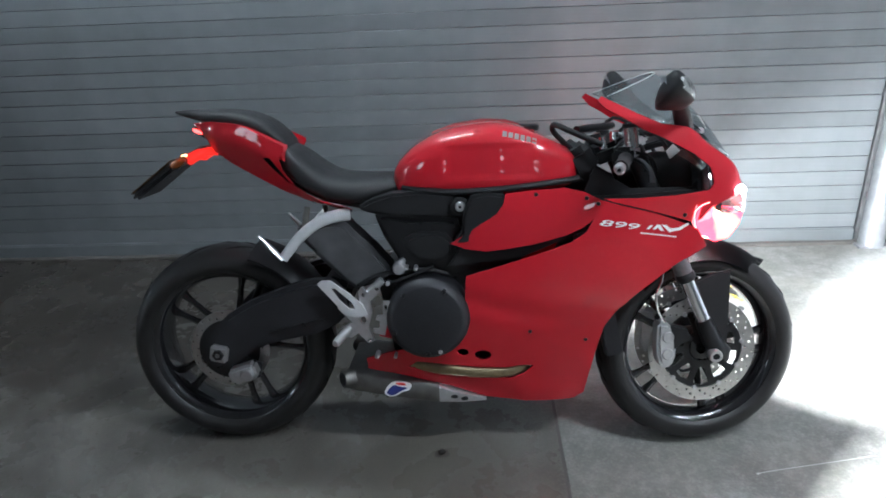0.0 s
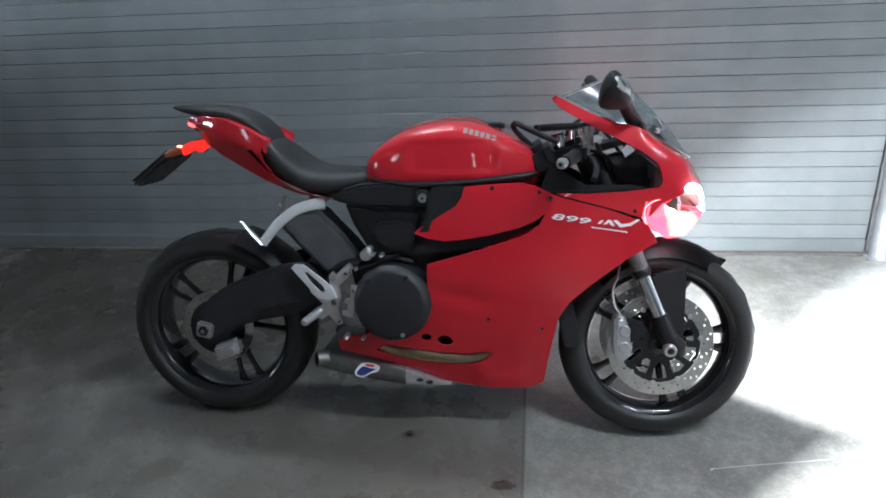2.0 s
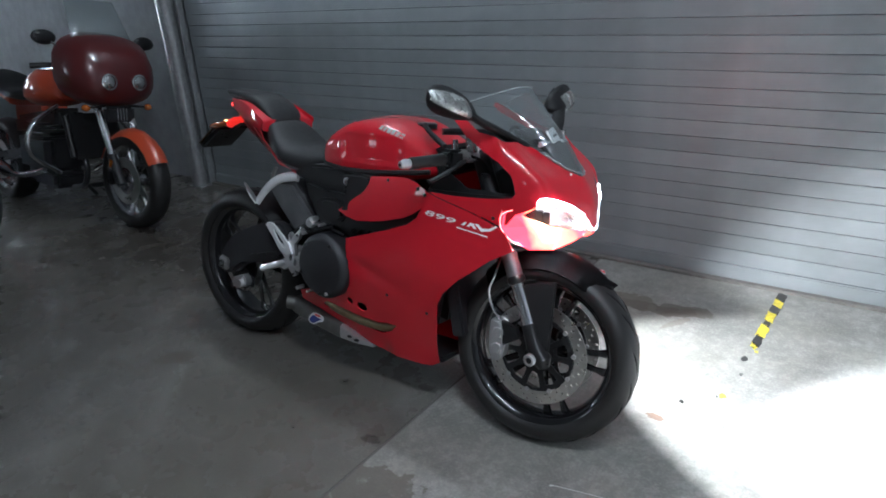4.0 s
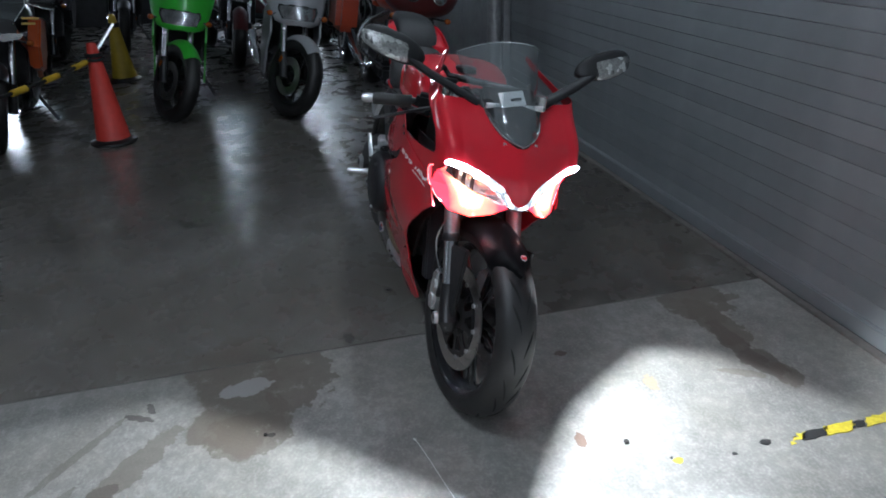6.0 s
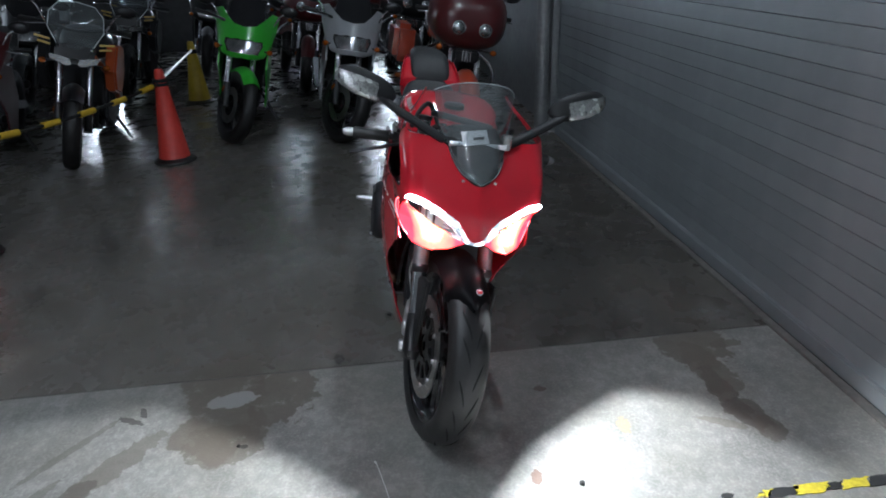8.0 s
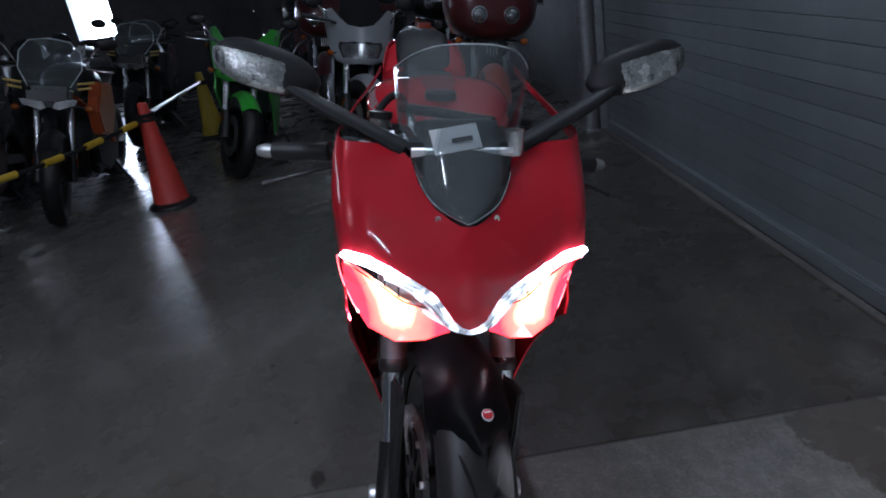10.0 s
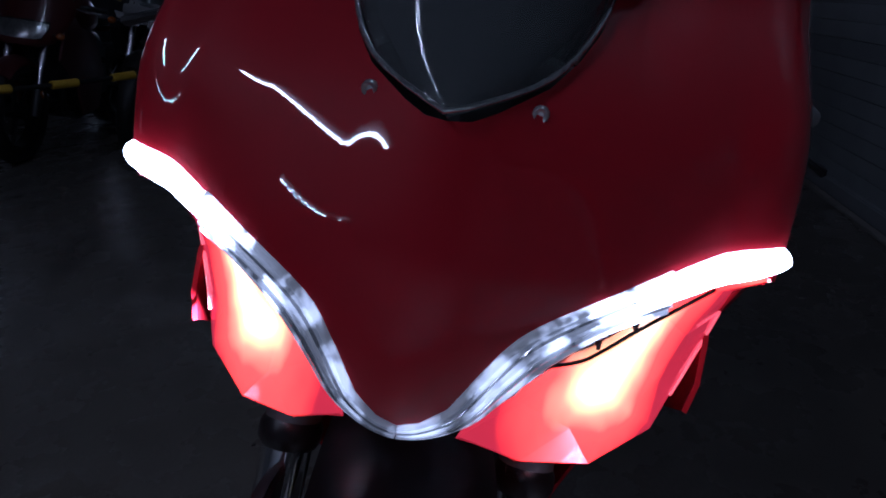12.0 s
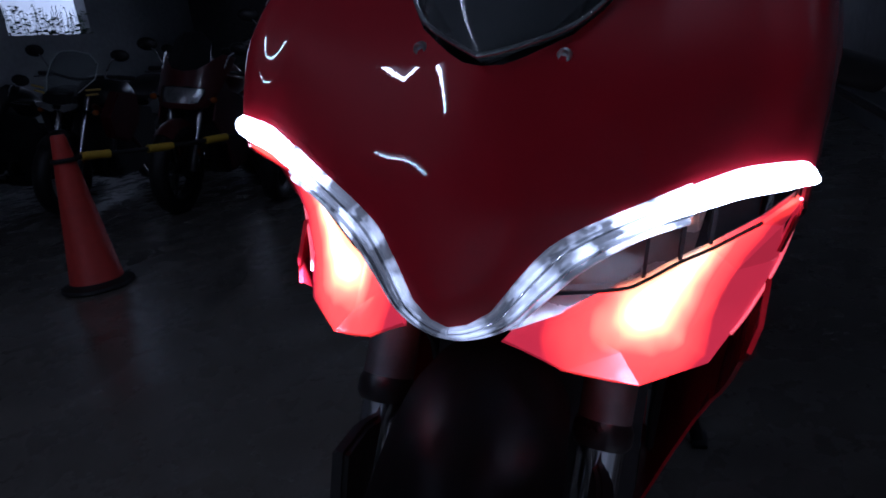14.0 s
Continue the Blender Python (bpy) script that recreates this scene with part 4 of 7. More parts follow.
LENS_FACES = ("abp", "apk", "pjk", "bcm", "bmp", "pmj", "mij", "cdo", "con", "cnm", "mni", "nhi", "nog", "ngh", "oeg", "egt", "evt", "vft", "dxo", "xeo", "xwe", "wve", "wuv", "uvf")
for sy in (-1, 1):
    cup = [(0.032, 0.698), (0.065, 0.674), (0.112, 0.645), (0.160, 0.650), (0.182, 0.72), (0.196, 0.782), (0.18, 0.79), (0.147, 0.785), (0.10, 0.768), (0.06, 0.745), (0.045, 0.72)]
    hl = part("headlamp", panel([(sy * s_of_y(y), z) for y, z in to_skin(cup)], lambda s, z: (skin_in(s, z)[0] + skin_in(s, z)[1] * 0.062, skin_in(s, z)[1]), (0.2, 0.015), 0.003), CUP, bike, "lit headlamp unit in the nose")
    # the lens leans back under the brow: its foot lies on the nose's skin, its upper lip well inside
    foot_ = {"a": (0.032, 0.701, 0.0), "b": (0.066, 0.6755, 0.003), "c": (0.1095, 0.652, 0.006), "d": (0.1595, 0.6485, -0.002), "f": (0.193, 0.783, -0.003)}
    pts = {k: on_nose(sy * y, z, o) for k, (y, z, o) in foot_.items()}
    for k, x, y, z in (("k", 1.497, 0.046, 0.711), ("j", 1.470, 0.0913, 0.7104), ("i", 1.460, 0.1074, 0.7152), ("h", 1.447, 0.1276, 0.7265), ("g", 1.428, 0.1496, 0.7342), ("t", 1.412, 0.1799, 0.7517),
                       ("m", 1.477, 0.098, 0.670), ("p", 1.507, 0.062, 0.702), ("n", 1.464, 0.1209, 0.6815), ("o", 1.438, 0.1496, 0.6895), ("e", 1.415, 0.1688, 0.7178), ("v", 1.400, 0.1944, 0.7492)):
        pts[k] = Vector((x, sy * y, z))
    b = bmesh.new()
    vv = {k: b.verts.new(p) for k, p in pts.items()}
    flank_pts = {}
    for k, x, y, z in (("u", 1.366, 0.209, 0.757), ("w", 1.357, 0.204, 0.711), ("x", 1.380, 0.186, 0.675)):
        flank_pts[k] = Vector((x, sy * y, z))
        vv[k] = b.verts.new(flank_pts[k])
    for f in LENS_FACES:
        b.faces.new([vv[k] for k in f])
    bmesh.ops.subdivide_edges(b, edges=b.edges[:], cuts=2, use_grid_fill=True)
    bmesh.ops.recalc_face_normals(b, faces=b.faces)
    bmesh.ops.solidify(b, geom=b.faces[:], thickness=0.003)
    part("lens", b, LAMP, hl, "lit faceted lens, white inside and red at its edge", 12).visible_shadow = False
    part("lens_edge", tube(spline([pts["f"], *[flank_pts[k] + Vector((0.0006, sy * 0.0008, 0)) for k in "uwx"], flank_pts["x"].lerp(pts["d"], 0.45) + Vector((0.001, 0, 0))], 6), 0.0012, 6), LENS_EDGE, hl, "thin lit red edge")
    b = bmesh.new()
    back = {k: b.verts.new(p + Vector((-0.008, 0, 0.004))) for k, p in {**pts, **flank_pts}.items()}
    for f in LENS_FACES:
        b.faces.new([back[k] for k in f])
    bmesh.ops.recalc_face_normals(b, faces=b.faces)
    bmesh.ops.solidify(b, geom=b.faces[:], thickness=0.001)
    part("reflector", b, CUP, hl, "grey reflector behind the lens").visible_shadow = False
    part("lens_lip", tube(spline([pts[k] + Vector((0, 0, 0.0015)) for k in "kjihgt"], 4), 0.0013, 6), BLACK, hl)
    part("lamp_roof", ringed(bmesh.new(), [[on_nose(sy * max(y, 0.02), z + 0.009, -q) for q in (0.006, 0.025, 0.060)] + [on_nose(sy * max(y, 0.02), z + 0.012, -q) for q in (0.060, 0.025, 0.006)] for y, z in BROW_LOW[:-2]]), CUP, hl, "grey roof of the lamp bowl")
    part("light_strip", band(sy, 0.06, 0.74, 0.0, 0.36, 0.005), DRL, hl, "glowing white daytime light strip")
    part("clear_trim", band(sy, 0.0, 0.24, 0.31, 1.0, 0.003), TRIM, hl, "clear plastic trim with a painted-in glow")
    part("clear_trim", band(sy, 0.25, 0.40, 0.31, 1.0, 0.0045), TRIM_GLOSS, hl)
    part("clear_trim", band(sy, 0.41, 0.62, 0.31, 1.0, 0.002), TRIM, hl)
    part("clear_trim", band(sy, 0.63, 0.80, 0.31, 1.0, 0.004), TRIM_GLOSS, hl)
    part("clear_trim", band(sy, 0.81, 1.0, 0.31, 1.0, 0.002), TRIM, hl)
    # added unseen plate under the bulb, cut to give the floor light its pointed edge
    blb = Vector(BULB(sy))
    wld = BIKE @ blb
    tip, near_in, far_in, far_out, near_out = ((1.36, 0.67), (1.60, 0.30), (2.1, -0.10), (1.84, 1.13), (1.47, 0.89)) if sy > 0 else ((1.165, -0.965), (1.53, -0.49), (2.0, -0.02), (1.5, -1.75), (1.22, -1.39))
    shape = [tip, near_in, far_in, (3.2, -1.0 * sy), (3.2, -2.4 * sy), (0.6, -2.4 * sy), (0.6, 1.45 * sy), (1.2, 1.6 * sy), far_out, near_out]
    b = bmesh.new()
    inv = BIKE.inverted()
    lo = [b.verts.new(inv @ (wld + 0.015 * (Vector((x, y, 0)) - wld))) for x, y in shape]
    hi = [b.verts.new(v.co + Vector((0, 0, 0.0006))) for v in lo]
    b.faces.new(lo)
    b.faces.new(hi[::-1])
    for i in range(len(lo)):
        b.faces.new((lo[i], lo[(i + 1) % len(lo)], hi[(i + 1) % len(lo)], hi[i]))
    bmesh.ops.recalc_face_normals(b, faces=b.faces)
    part("light_mask", b, DARK, hl)
    for x, y, z, h in ((1.447, 0.1065, 0.737, 0.036), (1.435, 0.1285, 0.746, 0.032), (1.422, 0.147, 0.754, 0.028)):
        part("intake_fin", box((x, sy * y, z), (0.026, 0.0024, h), (0, 0, 0), 0), GREYCAST, hl)

# screen with its rim, bolts and mirror stalks
def screen_place(y, z):
    xc = float(np.interp(z, (0.84, 0.853, 0.90, 0.95, 1.0, 1.05, 1.1), (1.525, 1.517, 1.478, 1.435, 1.387, 1.337, 1.283)))
    return Vector((xc - 1.9 * y * y, y, z)), Vector((-0.8, 0, -0.6))


ridge = spline([(1.509, 0, 0.857), (1.480, 0, 0.895), (1.437, 0, 0.952), (1.39, 0, 1.003), (1.338, 0, 1.055), (1.288, 0, 1.10)], 5)
foot = spline([(1.507, 0.002, 0.857), (1.472, 0.047, 0.875), (1.424, 0.072, 0.905), (1.356, 0.084, 0.937), (1.28, 0.108, 0.972), (1.138, 0.128, 1.043)], 5)
sheet = []
for c, e in zip(ridge, foot):
    row = []
    for j in range(17):
        u = j / 8 - 1
        p = Vector((e.x, e.y * u, e.z)).lerp(Vector((c.x, e.y * u, c.z)), (1 - abs(u) ** 3)) + Vector((0, 0.22 * max(0, e.z - 0.94), 0))
        row.append(p)
    sheet.append(row)
b = bmesh.new()
ringed(b, sheet, closed=False)
bmesh.ops.solidify(b, geom=b.faces[:], thickness=0.003)
ob = part("windscreen", b, SCREEN, bike, "clear acrylic windscreen", 60)
ob.visible_shadow = False
rimpts = [sheet[i][0] + Vector((0.004, 0, 0.003)) for i in range(11, -1, -1)] + [sheet[i][16] + Vector((0.004, 0, 0.003)) for i in range(1, 12)]
part("screen_rim", tube(rimpts, 0.0017, 8), RIM_CLEAR, ob, "bright rim along the foot of the screen")
part("screen_edge", tube(sheet[-1], 0.0013, 6), mat("frosted_edge", (0.5, 0.54, 0.54), 0.3), ob)

for y in (-0.045, 0.045):
    p, n = skin_in(s_of_y(0.045) * (1 if y > 0 else -1), 0.861)
    part("screen_bolt", lathe([(0, 0.0), (0.0018, 0.0), (0.0024, 0.001), (0.0036, 0.0018), (0.0044, 0.0008), (0.0048, -0.003)], p, "x", 14), ALU, bike)
part("screen_shroud", panel(soft([(0.0, 0.862), (0.05, 0.90), (0.085, 0.955), (0.08, 0.965), (-0.08, 0.965), (-0.085, 0.955), (-0.05, 0.90)], 2), lambda y, z: (screen_place(y, z)[0] + Vector((-0.022, 0, -0.008)), Vector((-1, 0, 0))), (0.03, 0.03), 0.004), DARK, bike, "black shroud under the screen")
part("dash_panel", box((1.335, 0, 0.943), (0.02, 0.16, 0.085), (0, -40, 0), 0.012), DARK, bike)
part("display", box((1.318, 0, 0.953), (0.012, 0.12, 0.06), (0, -40, 0), 0.003), mat("lcd_grey", (0.12, 0.13, 0.13), 0.15), bike)
part("paper_tag", box((1.405, -0.012, 0.966), (0.002, 0.078, 0.042), (8, -35, 8), 0), WHITE, bike, "white paper tag behind the screen")
part("tag_print", box((1.4072, -0.002, 0.966), (0.001, 0.034, 0.008), (8, -35, 8), 0), GREYCAST, bike)
part("dash_bar", tube([(1.40, -0.082, 0.943), (1.40, 0.082, 0.943)], 0.008, 8), SILVER, bike)
part("reservoir", tube([(1.38, 0.085, 0.935), (1.38, 0.085, 0.975)], 0.017, 14), LENS, bike, "translucent fluid reservoir")

part("bulkhead", box((1.383, 0, 0.768), (0.008, 0.36, 0.165), (0, -4, 0), 0.003), BLACK, bike, "black bulkhead behind the headlamps")
part("sticker", prism([(1.299, 0.893), (1.318, 0.912), (1.338, 0.893), (1.31, 0.871)], -0.110, -0.1085, 0), WHITE, bike, "white paper sticker in the cockpit")
MIRROR_LENS = mat("indicator_glass", (0.33, 0.34, 0.33), 0.25, 0.6, 0.6, 190, 1.0, 0.6)
SHELL = [(p.x, p.y) for p in spline([(-0.66, -0.8, 0), (-0.62, 0.1, 0), (-0.32, 0.88, 0), (0.05, 1.02, 0), (0.45, 0.55, 0), (0.80, -0.10, 0), (0.88, -0.55, 0), (0.62, -0.92, 0), (-0.1, -0.96, 0)], 3, True)]
SHELL_FRONT = [(0.46, 0.54), (0.66, 0.22), (0.80, -0.12), (0.86, -0.36), (0.87, -0.58), (0.78, -0.76)]


def mirror_pt(sy, q, r, x, z):
    """A point of the mirror's shell: q along it, (x, z) of its section scaled by r."""
    return Vector((1.258 - 0.016 * q + x * r * 1.18, sy * (0.232 + 0.176 * q), 1.032 + 0.048 * q + z * r * 0.86))


for sy in (-1, 1):
    arm = part("mirror", tube(spline([(1.350, sy * 0.090, 0.936), (1.325, sy * 0.165, 0.972), (1.297, sy * 0.235, 1.005), (1.272, sy * 0.29, 1.036)], 4), [0.026, 0.026, 0.025, 0.024] + [0.023] * 4 + [0.021] * 4 + [0.018], 12, 0.5), BLACK, bike, "black mirror on a short stalk")
    rings = [[mirror_pt(sy, q, r, x, z) for x, z in SHELL] for q, r in ((0.0, 0.006), (0.05, 0.022), (0.16, 0.036), (0.35, 0.044), (0.6, 0.046), (0.75, 0.043), (0.88, 0.034), (0.96, 0.022), (1.0, 0.009))]
    part("mirror_shell", ringed(bmesh.new(), rings), BLACK, arm)
    gl = [[(Vector((1.2275 - 0.010 * q, sy * (0.272 + 0.115 * q), 1.034 + 0.046 * q)) + Vector((-0.002 * d, 0, math.sin(a) * r * 0.85)) + Vector((0, sy * math.cos(a) * 0.002, 0))) for a in (0.0, 1.57, 3.14, 4.71)] for q, r, d in ((0.02, 0.012, 0), (0.3, 0.034, 1), (0.6, 0.037, 1), (0.95, 0.014, 0))]
    part("mirror_glass", ringed(bmesh.new(), gl), CHROME, arm, "mirror glass")
    lens = [[mirror_pt(sy, q, r, x - back_, z) for x, z in SHELL_FRONT] + [mirror_pt(sy, q, r * 0.9, x - back_, z) for x, z in SHELL_FRONT[::-1]] for q, r, back_ in ((0.3, 0.041, 0), (0.34, 0.045, 0), (0.5, 0.0475, 0), (0.7, 0.0465, 0), (0.82, 0.042, 0.02), (0.92, 0.036, 0.14), (0.985, 0.030, 0.36), (1.015, 0.020, 0.55))]
    part("indicator_lens", ringed(bmesh.new(), lens), MIRROR_LENS, arm, "clear indicator lens")

# tank
def loft(stations, power=0.75, n=26, tuck=0.0):
    """Rings across the bike: (x, top, bottom, half width)."""
    rings = []
    for x, zt, zb, w in stations:
        r = []
        for k in range(n):
            a = 2 * math.pi * k / n
            c, s = math.cos(a), math.sin(a)
            zz = (zt + zb) / 2 + (zt - zb) / 2 * math.copysign(abs(s) ** power, s)
            yy_ = w * math.copysign(abs(c) ** power, c) * (1 - tuck * max(0, s))
            r.append(Vector((x, yy_, zz)))
        rings.append(r)
    return ringed(bmesh.new(), rings)


def stations(rows, n=4):
    p = spline([(r[0], r[1], r[2]) for r in rows], n)
    w = spline([(r[0], r[3], 0) for r in rows], n)
    return [(a.x, a.y, a.z, b.y) for a, b in zip(p, w)]


tank_bm = loft(stations([(0.545, 0.838, 0.815, 0.05), (0.556, 0.868, 0.80, 0.10), (0.58, 0.898, 0.79, 0.13), (0.62, 0.93, 0.785, 0.148), (0.685, 0.962, 0.78, 0.163), (0.77, 0.980, 0.78, 0.172), (0.84, 0.983, 0.78, 0.174), (0.90, 0.972, 0.785, 0.17), (0.97, 0.942, 0.79, 0.158), (1.035, 0.91, 0.80, 0.135), (1.058, 0.888, 0.815, 0.11)], 7), 0.46, 120, 0.10)


def step(a, b, t):
    t = min(1.0, max(0.0, (t - a) / (b - a)))
    return t * t * (3 - 2 * t)


# knee recess in the tank's flanks
for v in tank_bm.verts:
    dent = step(0.690, 0.708, v.co.x) * (1 - step(0.93, 0.965, v.co.x)) * step(0.836, 0.850, v.co.z) * (1 - step(0.918, 0.936, v.co.z))
    v.co.y -= math.copysign(0.006 * dent, v.co.y)
part("fuel_tank", tank_bm, RED, bike, "glossy red fuel tank", 60)
part("tank_cap", lathe([(0, 0.008), (0.03, 0.008), (0.036, 0.004), (0.036, -0.01)], (0.93, 0, 0.962), "z", 24), SATIN, bike)
part("tank_spine", loft([(0.66, 0.956, 0.94, 0.03), (0.72, 0.976, 0.95, 0.045), (0.80, 0.987, 0.95, 0.05), (0.87, 0.984, 0.95, 0.048), (0.95, 0.956, 0.93, 0.04)], 0.6, 16), mat("dull_dark_red", (0.2, 0.012, 0.014), 0.6, 0, 0.2, 60), bike, "matt strip along the tank")
tank_tree = BVHTree.FromPolygons([v.co.copy() for v in bpy.data.objects["fuel_tank"].data.vertices], [tuple(p.vertices) for p in bpy.data.objects["fuel_tank"].data.polygons])
for k in range(6):
    b = bmesh.new()
    ring = []
    for u, v in ((0.0, 0.0), (0.0115, 0.0), (0.0135, 0.017), (0.002, 0.017)):
        x = 0.855 + k * 0.0158 + u
        z = 0.933 - 0.24 * (x - 0.855) + v
        hit, n, _, _ = tank_tree.ray_cast(Vector((x, -0.5, z + 0.12)), Vector((0, 1, -0.30)).normalized())
        ring.append((hit + n * 0.0008, hit + n * 0.0014))
    lo, hi = [b.verts.new(p) for p, q in ring], [b.verts.new(q) for p, q in ring]
    b.faces.new(hi)
    for i in range(4):
        b.faces.new((lo[i], lo[(i + 1) % 4], hi[(i + 1) % 4], hi[i]))
    bmesh.ops.recalc_face_normals(b, faces=b.faces)
    part("badge_bar", b, mat("badge_grey", (0.30, 0.28, 0.27), 0.4, 0.3) if k == 0 else bpy.data.materials["badge_grey"], bike, "grey maker's badge")
both("tank_seam_strip", tube(spline([(0.58, -0.125, 0.815), (0.70, -0.165, 0.806), (0.85, -0.178, 0.812), (1.0, -0.168, 0.826), (1.06, -0.15, 0.832)], 4), 0.011, 8, 0.8), BLACK, bike)

# seats and tail
part("rider_seat", loft(stations([(0.228, 0.935, 0.875, 0.07), (0.245, 0.935, 0.85, 0.10), (0.283, 0.913, 0.815, 0.12), (0.33, 0.874, 0.79, 0.132), (0.379, 0.847, 0.77, 0.138), (0.463, 0.838, 0.765, 0.13), (0.546, 0.836, 0.79, 0.11), (0.59, 0.832, 0.80, 0.10)]), 0.6, 28, 0.12), VINYL, bike, "black vinyl rider seat", 60)
part("pillion_pad", loft(stations([(-0.08, 1.037, 1.030, 0.025), (-0.04, 1.040, 1.018, 0.055), (0.02, 1.040, 1.003, 0.076), (0.08, 1.037, 0.994, 0.084), (0.14, 1.027, 0.978, 0.086), (0.19, 1.005, 0.955, 0.086), (0.23, 0.968, 0.935, 0.082), (0.252, 0.935, 0.922, 0.065)]), 0.6, 28, 0.15), VINYL, bike, "black pillion seat pad", 60)


def tail_place(x, z):
    w = float(np.interp(x, (-0.02, 0.03, 0.1, 0.2, 0.3, 0.44), (0.055, 0.085, 0.108, 0.126, 0.136, 0.13)))
    top = float(np.interp(x, (-0.02, 0.126, 0.24, 0.34, 0.43), (1.0, 0.99, 0.935, 0.79, 0.757)))
    low = float(np.interp(x, (-0.02, 0.03, 0.13, 0.223, 0.319, 0.424), (0.995, 0.925, 0.861, 0.809, 0.768, 0.742)))
    q = min(1.0, max(0.0, (top - z) / max(0.02, top - low)))
    return Vector((x, -w * (1 - 0.45 * q * q) - 0.006 * math.sin(math.pi * min(1, q * 1.6)), z)), Vector((0, 1, 0.1))


tail_out = [(-0.018, 1.004), (0.0, 0.965), (0.032, 0.922), (0.08, 0.888), (0.128, 0.861), (0.223, 0.809), (0.319, 0.768), (0.424, 0.742), (0.435, 0.757), (0.34, 0.788), (0.275, 0.822), (0.245, 0.87), (0.240, 0.905), (0.256, 0.925), (0.256, 0.938), (0.24, 0.947), (0.19, 0.972), (0.126, 1.0), (0.05, 1.008)]
slot = [(0.192, 0.906), (0.212, 0.908), (0.245, 0.858), (0.262, 0.83), (0.25, 0.835), (0.218, 0.872)]
both("tail_fairing", panel(to_skin(tail_out), tail_place, (0.018, 0.018), 0.004, [to_skin(slot)]), RED, bike)
part("tail_deck", loft(stations([(-0.015, 1.006, 0.985, 0.04), (0.05, 1.010, 0.96, 0.088), (0.13, 1.0, 0.94, 0.112), (0.20, 0.968, 0.91, 0.125), (0.25, 0.936, 0.89, 0.130)]), 0.5, 24), RED, bike, "red deck under the pillion pad", 60)
part("tail_tray", loft([(0.0, 0.985, 0.965, 0.035), (0.06, 0.98, 0.91, 0.06), (0.15, 0.95, 0.86, 0.075), (0.25, 0.90, 0.81, 0.085), (0.36, 0.80, 0.765, 0.09), (0.45, 0.78, 0.745, 0.09)], 0.6, 16), BLACK, bike, "black under-tail tray")
part("tail_lamp", loft([(-0.03, 1.0, 0.985, 0.03), (-0.015, 1.0, 0.972, 0.055), (0.01, 0.985, 0.955, 0.06)], 0.5, 14), SATIN, bike)
both("tail_lens", tube([(-0.028, -0.035, 0.985), (-0.012, -0.056, 0.982), (0.006, -0.064, 0.975)], [0.003, 0.0055, 0.003], 8), TAIL, bike, "lit red tail lamp lens")

# number plate hanger
pl = part("plate_hanger", tube(spline([(0.06, 0, 0.905), (0.0, 0, 0.925), (-0.05, 0, 0.91), (-0.11, 0, 0.87), (-0.175, 0, 0.826)], 4), [0.03] * 17, 12, 0.4), SATIN, bike, "black number plate hanger")
# tail lamp's light on the arm is put in as weak red emission
both("hanger_arm", tube(spline([(0.035, -0.030, 0.918), (0.01, -0.036, 0.921), (-0.02, -0.045, 0.913), (-0.05, -0.052, 0.897)], 4), [0.013] * 3 + [0.016] * 4 + [0.020] * 4 + [0.021, 0.016], 10, 0.8), ARM_GLOW, pl, "arm with the tail lamp's red light painted in as a glow")
# the indicator's amber light is put into the plate's colour
plate = part("number_plate", box((-0.150, 0, 0.856), (0.16, 0.17, 0.004), (0, -36, 0), 0.001), mat("plate_amber_light", (0.06, 0.035, 0.015), 0.25, 0, 0.3, 60), pl, "number plate with amber light painted into its colour")
part("plate_bar", box((-0.150, 0, 0.8605), (0.05, 0.12, 0.002), (0, -36, 0), 0), SATIN, plate, "dark bar for the plate writing")
part("plate_frame", box((-0.150, 0, 0.843), (0.165, 0.16, 0.026), (0, -36, 0), 0.010), SATIN, pl)
both("rear_indicator", tube([(-0.05, -0.04, 0.905), (-0.055, -0.075, 0.90), (-0.062, -0.12, 0.893), (-0.065, -0.135, 0.89)], [0.008, 0.014, 0.013, 0.004], 10), AMBER_DIM, pl, "amber rear indicator")
both("plate_lamp", tube(spline([(-0.046, -0.060, 0.914), (-0.056, -0.066, 0.910), (-0.064, -0.068, 0.900)], 3), [0.003, 0.005, 0.006, 0.006, 0.006, 0.005, 0.003], 8), glow("plate_lamp_glow", (1.0, 0.42, 0.12), 5), pl, "small lit orange lamp over the plate")
for y in (-0.05, 0.0, 0.05):
    part("plate_bolt", lathe([(0, 0.004), (0.005, 0.003), (0.006, 0)], (-0.11 - 0.4 * abs(y), y * 1.3, 0.888 - 0.3 * abs(y)), "z", 8), ALU, pl)
part("reflector", box((-0.216, 0, 0.804), (0.012, 0.06, 0.02), (0, -36, 0), 0.003), AMBER_DIM, pl)


# ---- wheels ----
RIM_BLACK = mat("gloss_rim_black", (0.009, 0.009, 0.010), 0.16, 0.0, 0.1, 80, 0, 0.6)


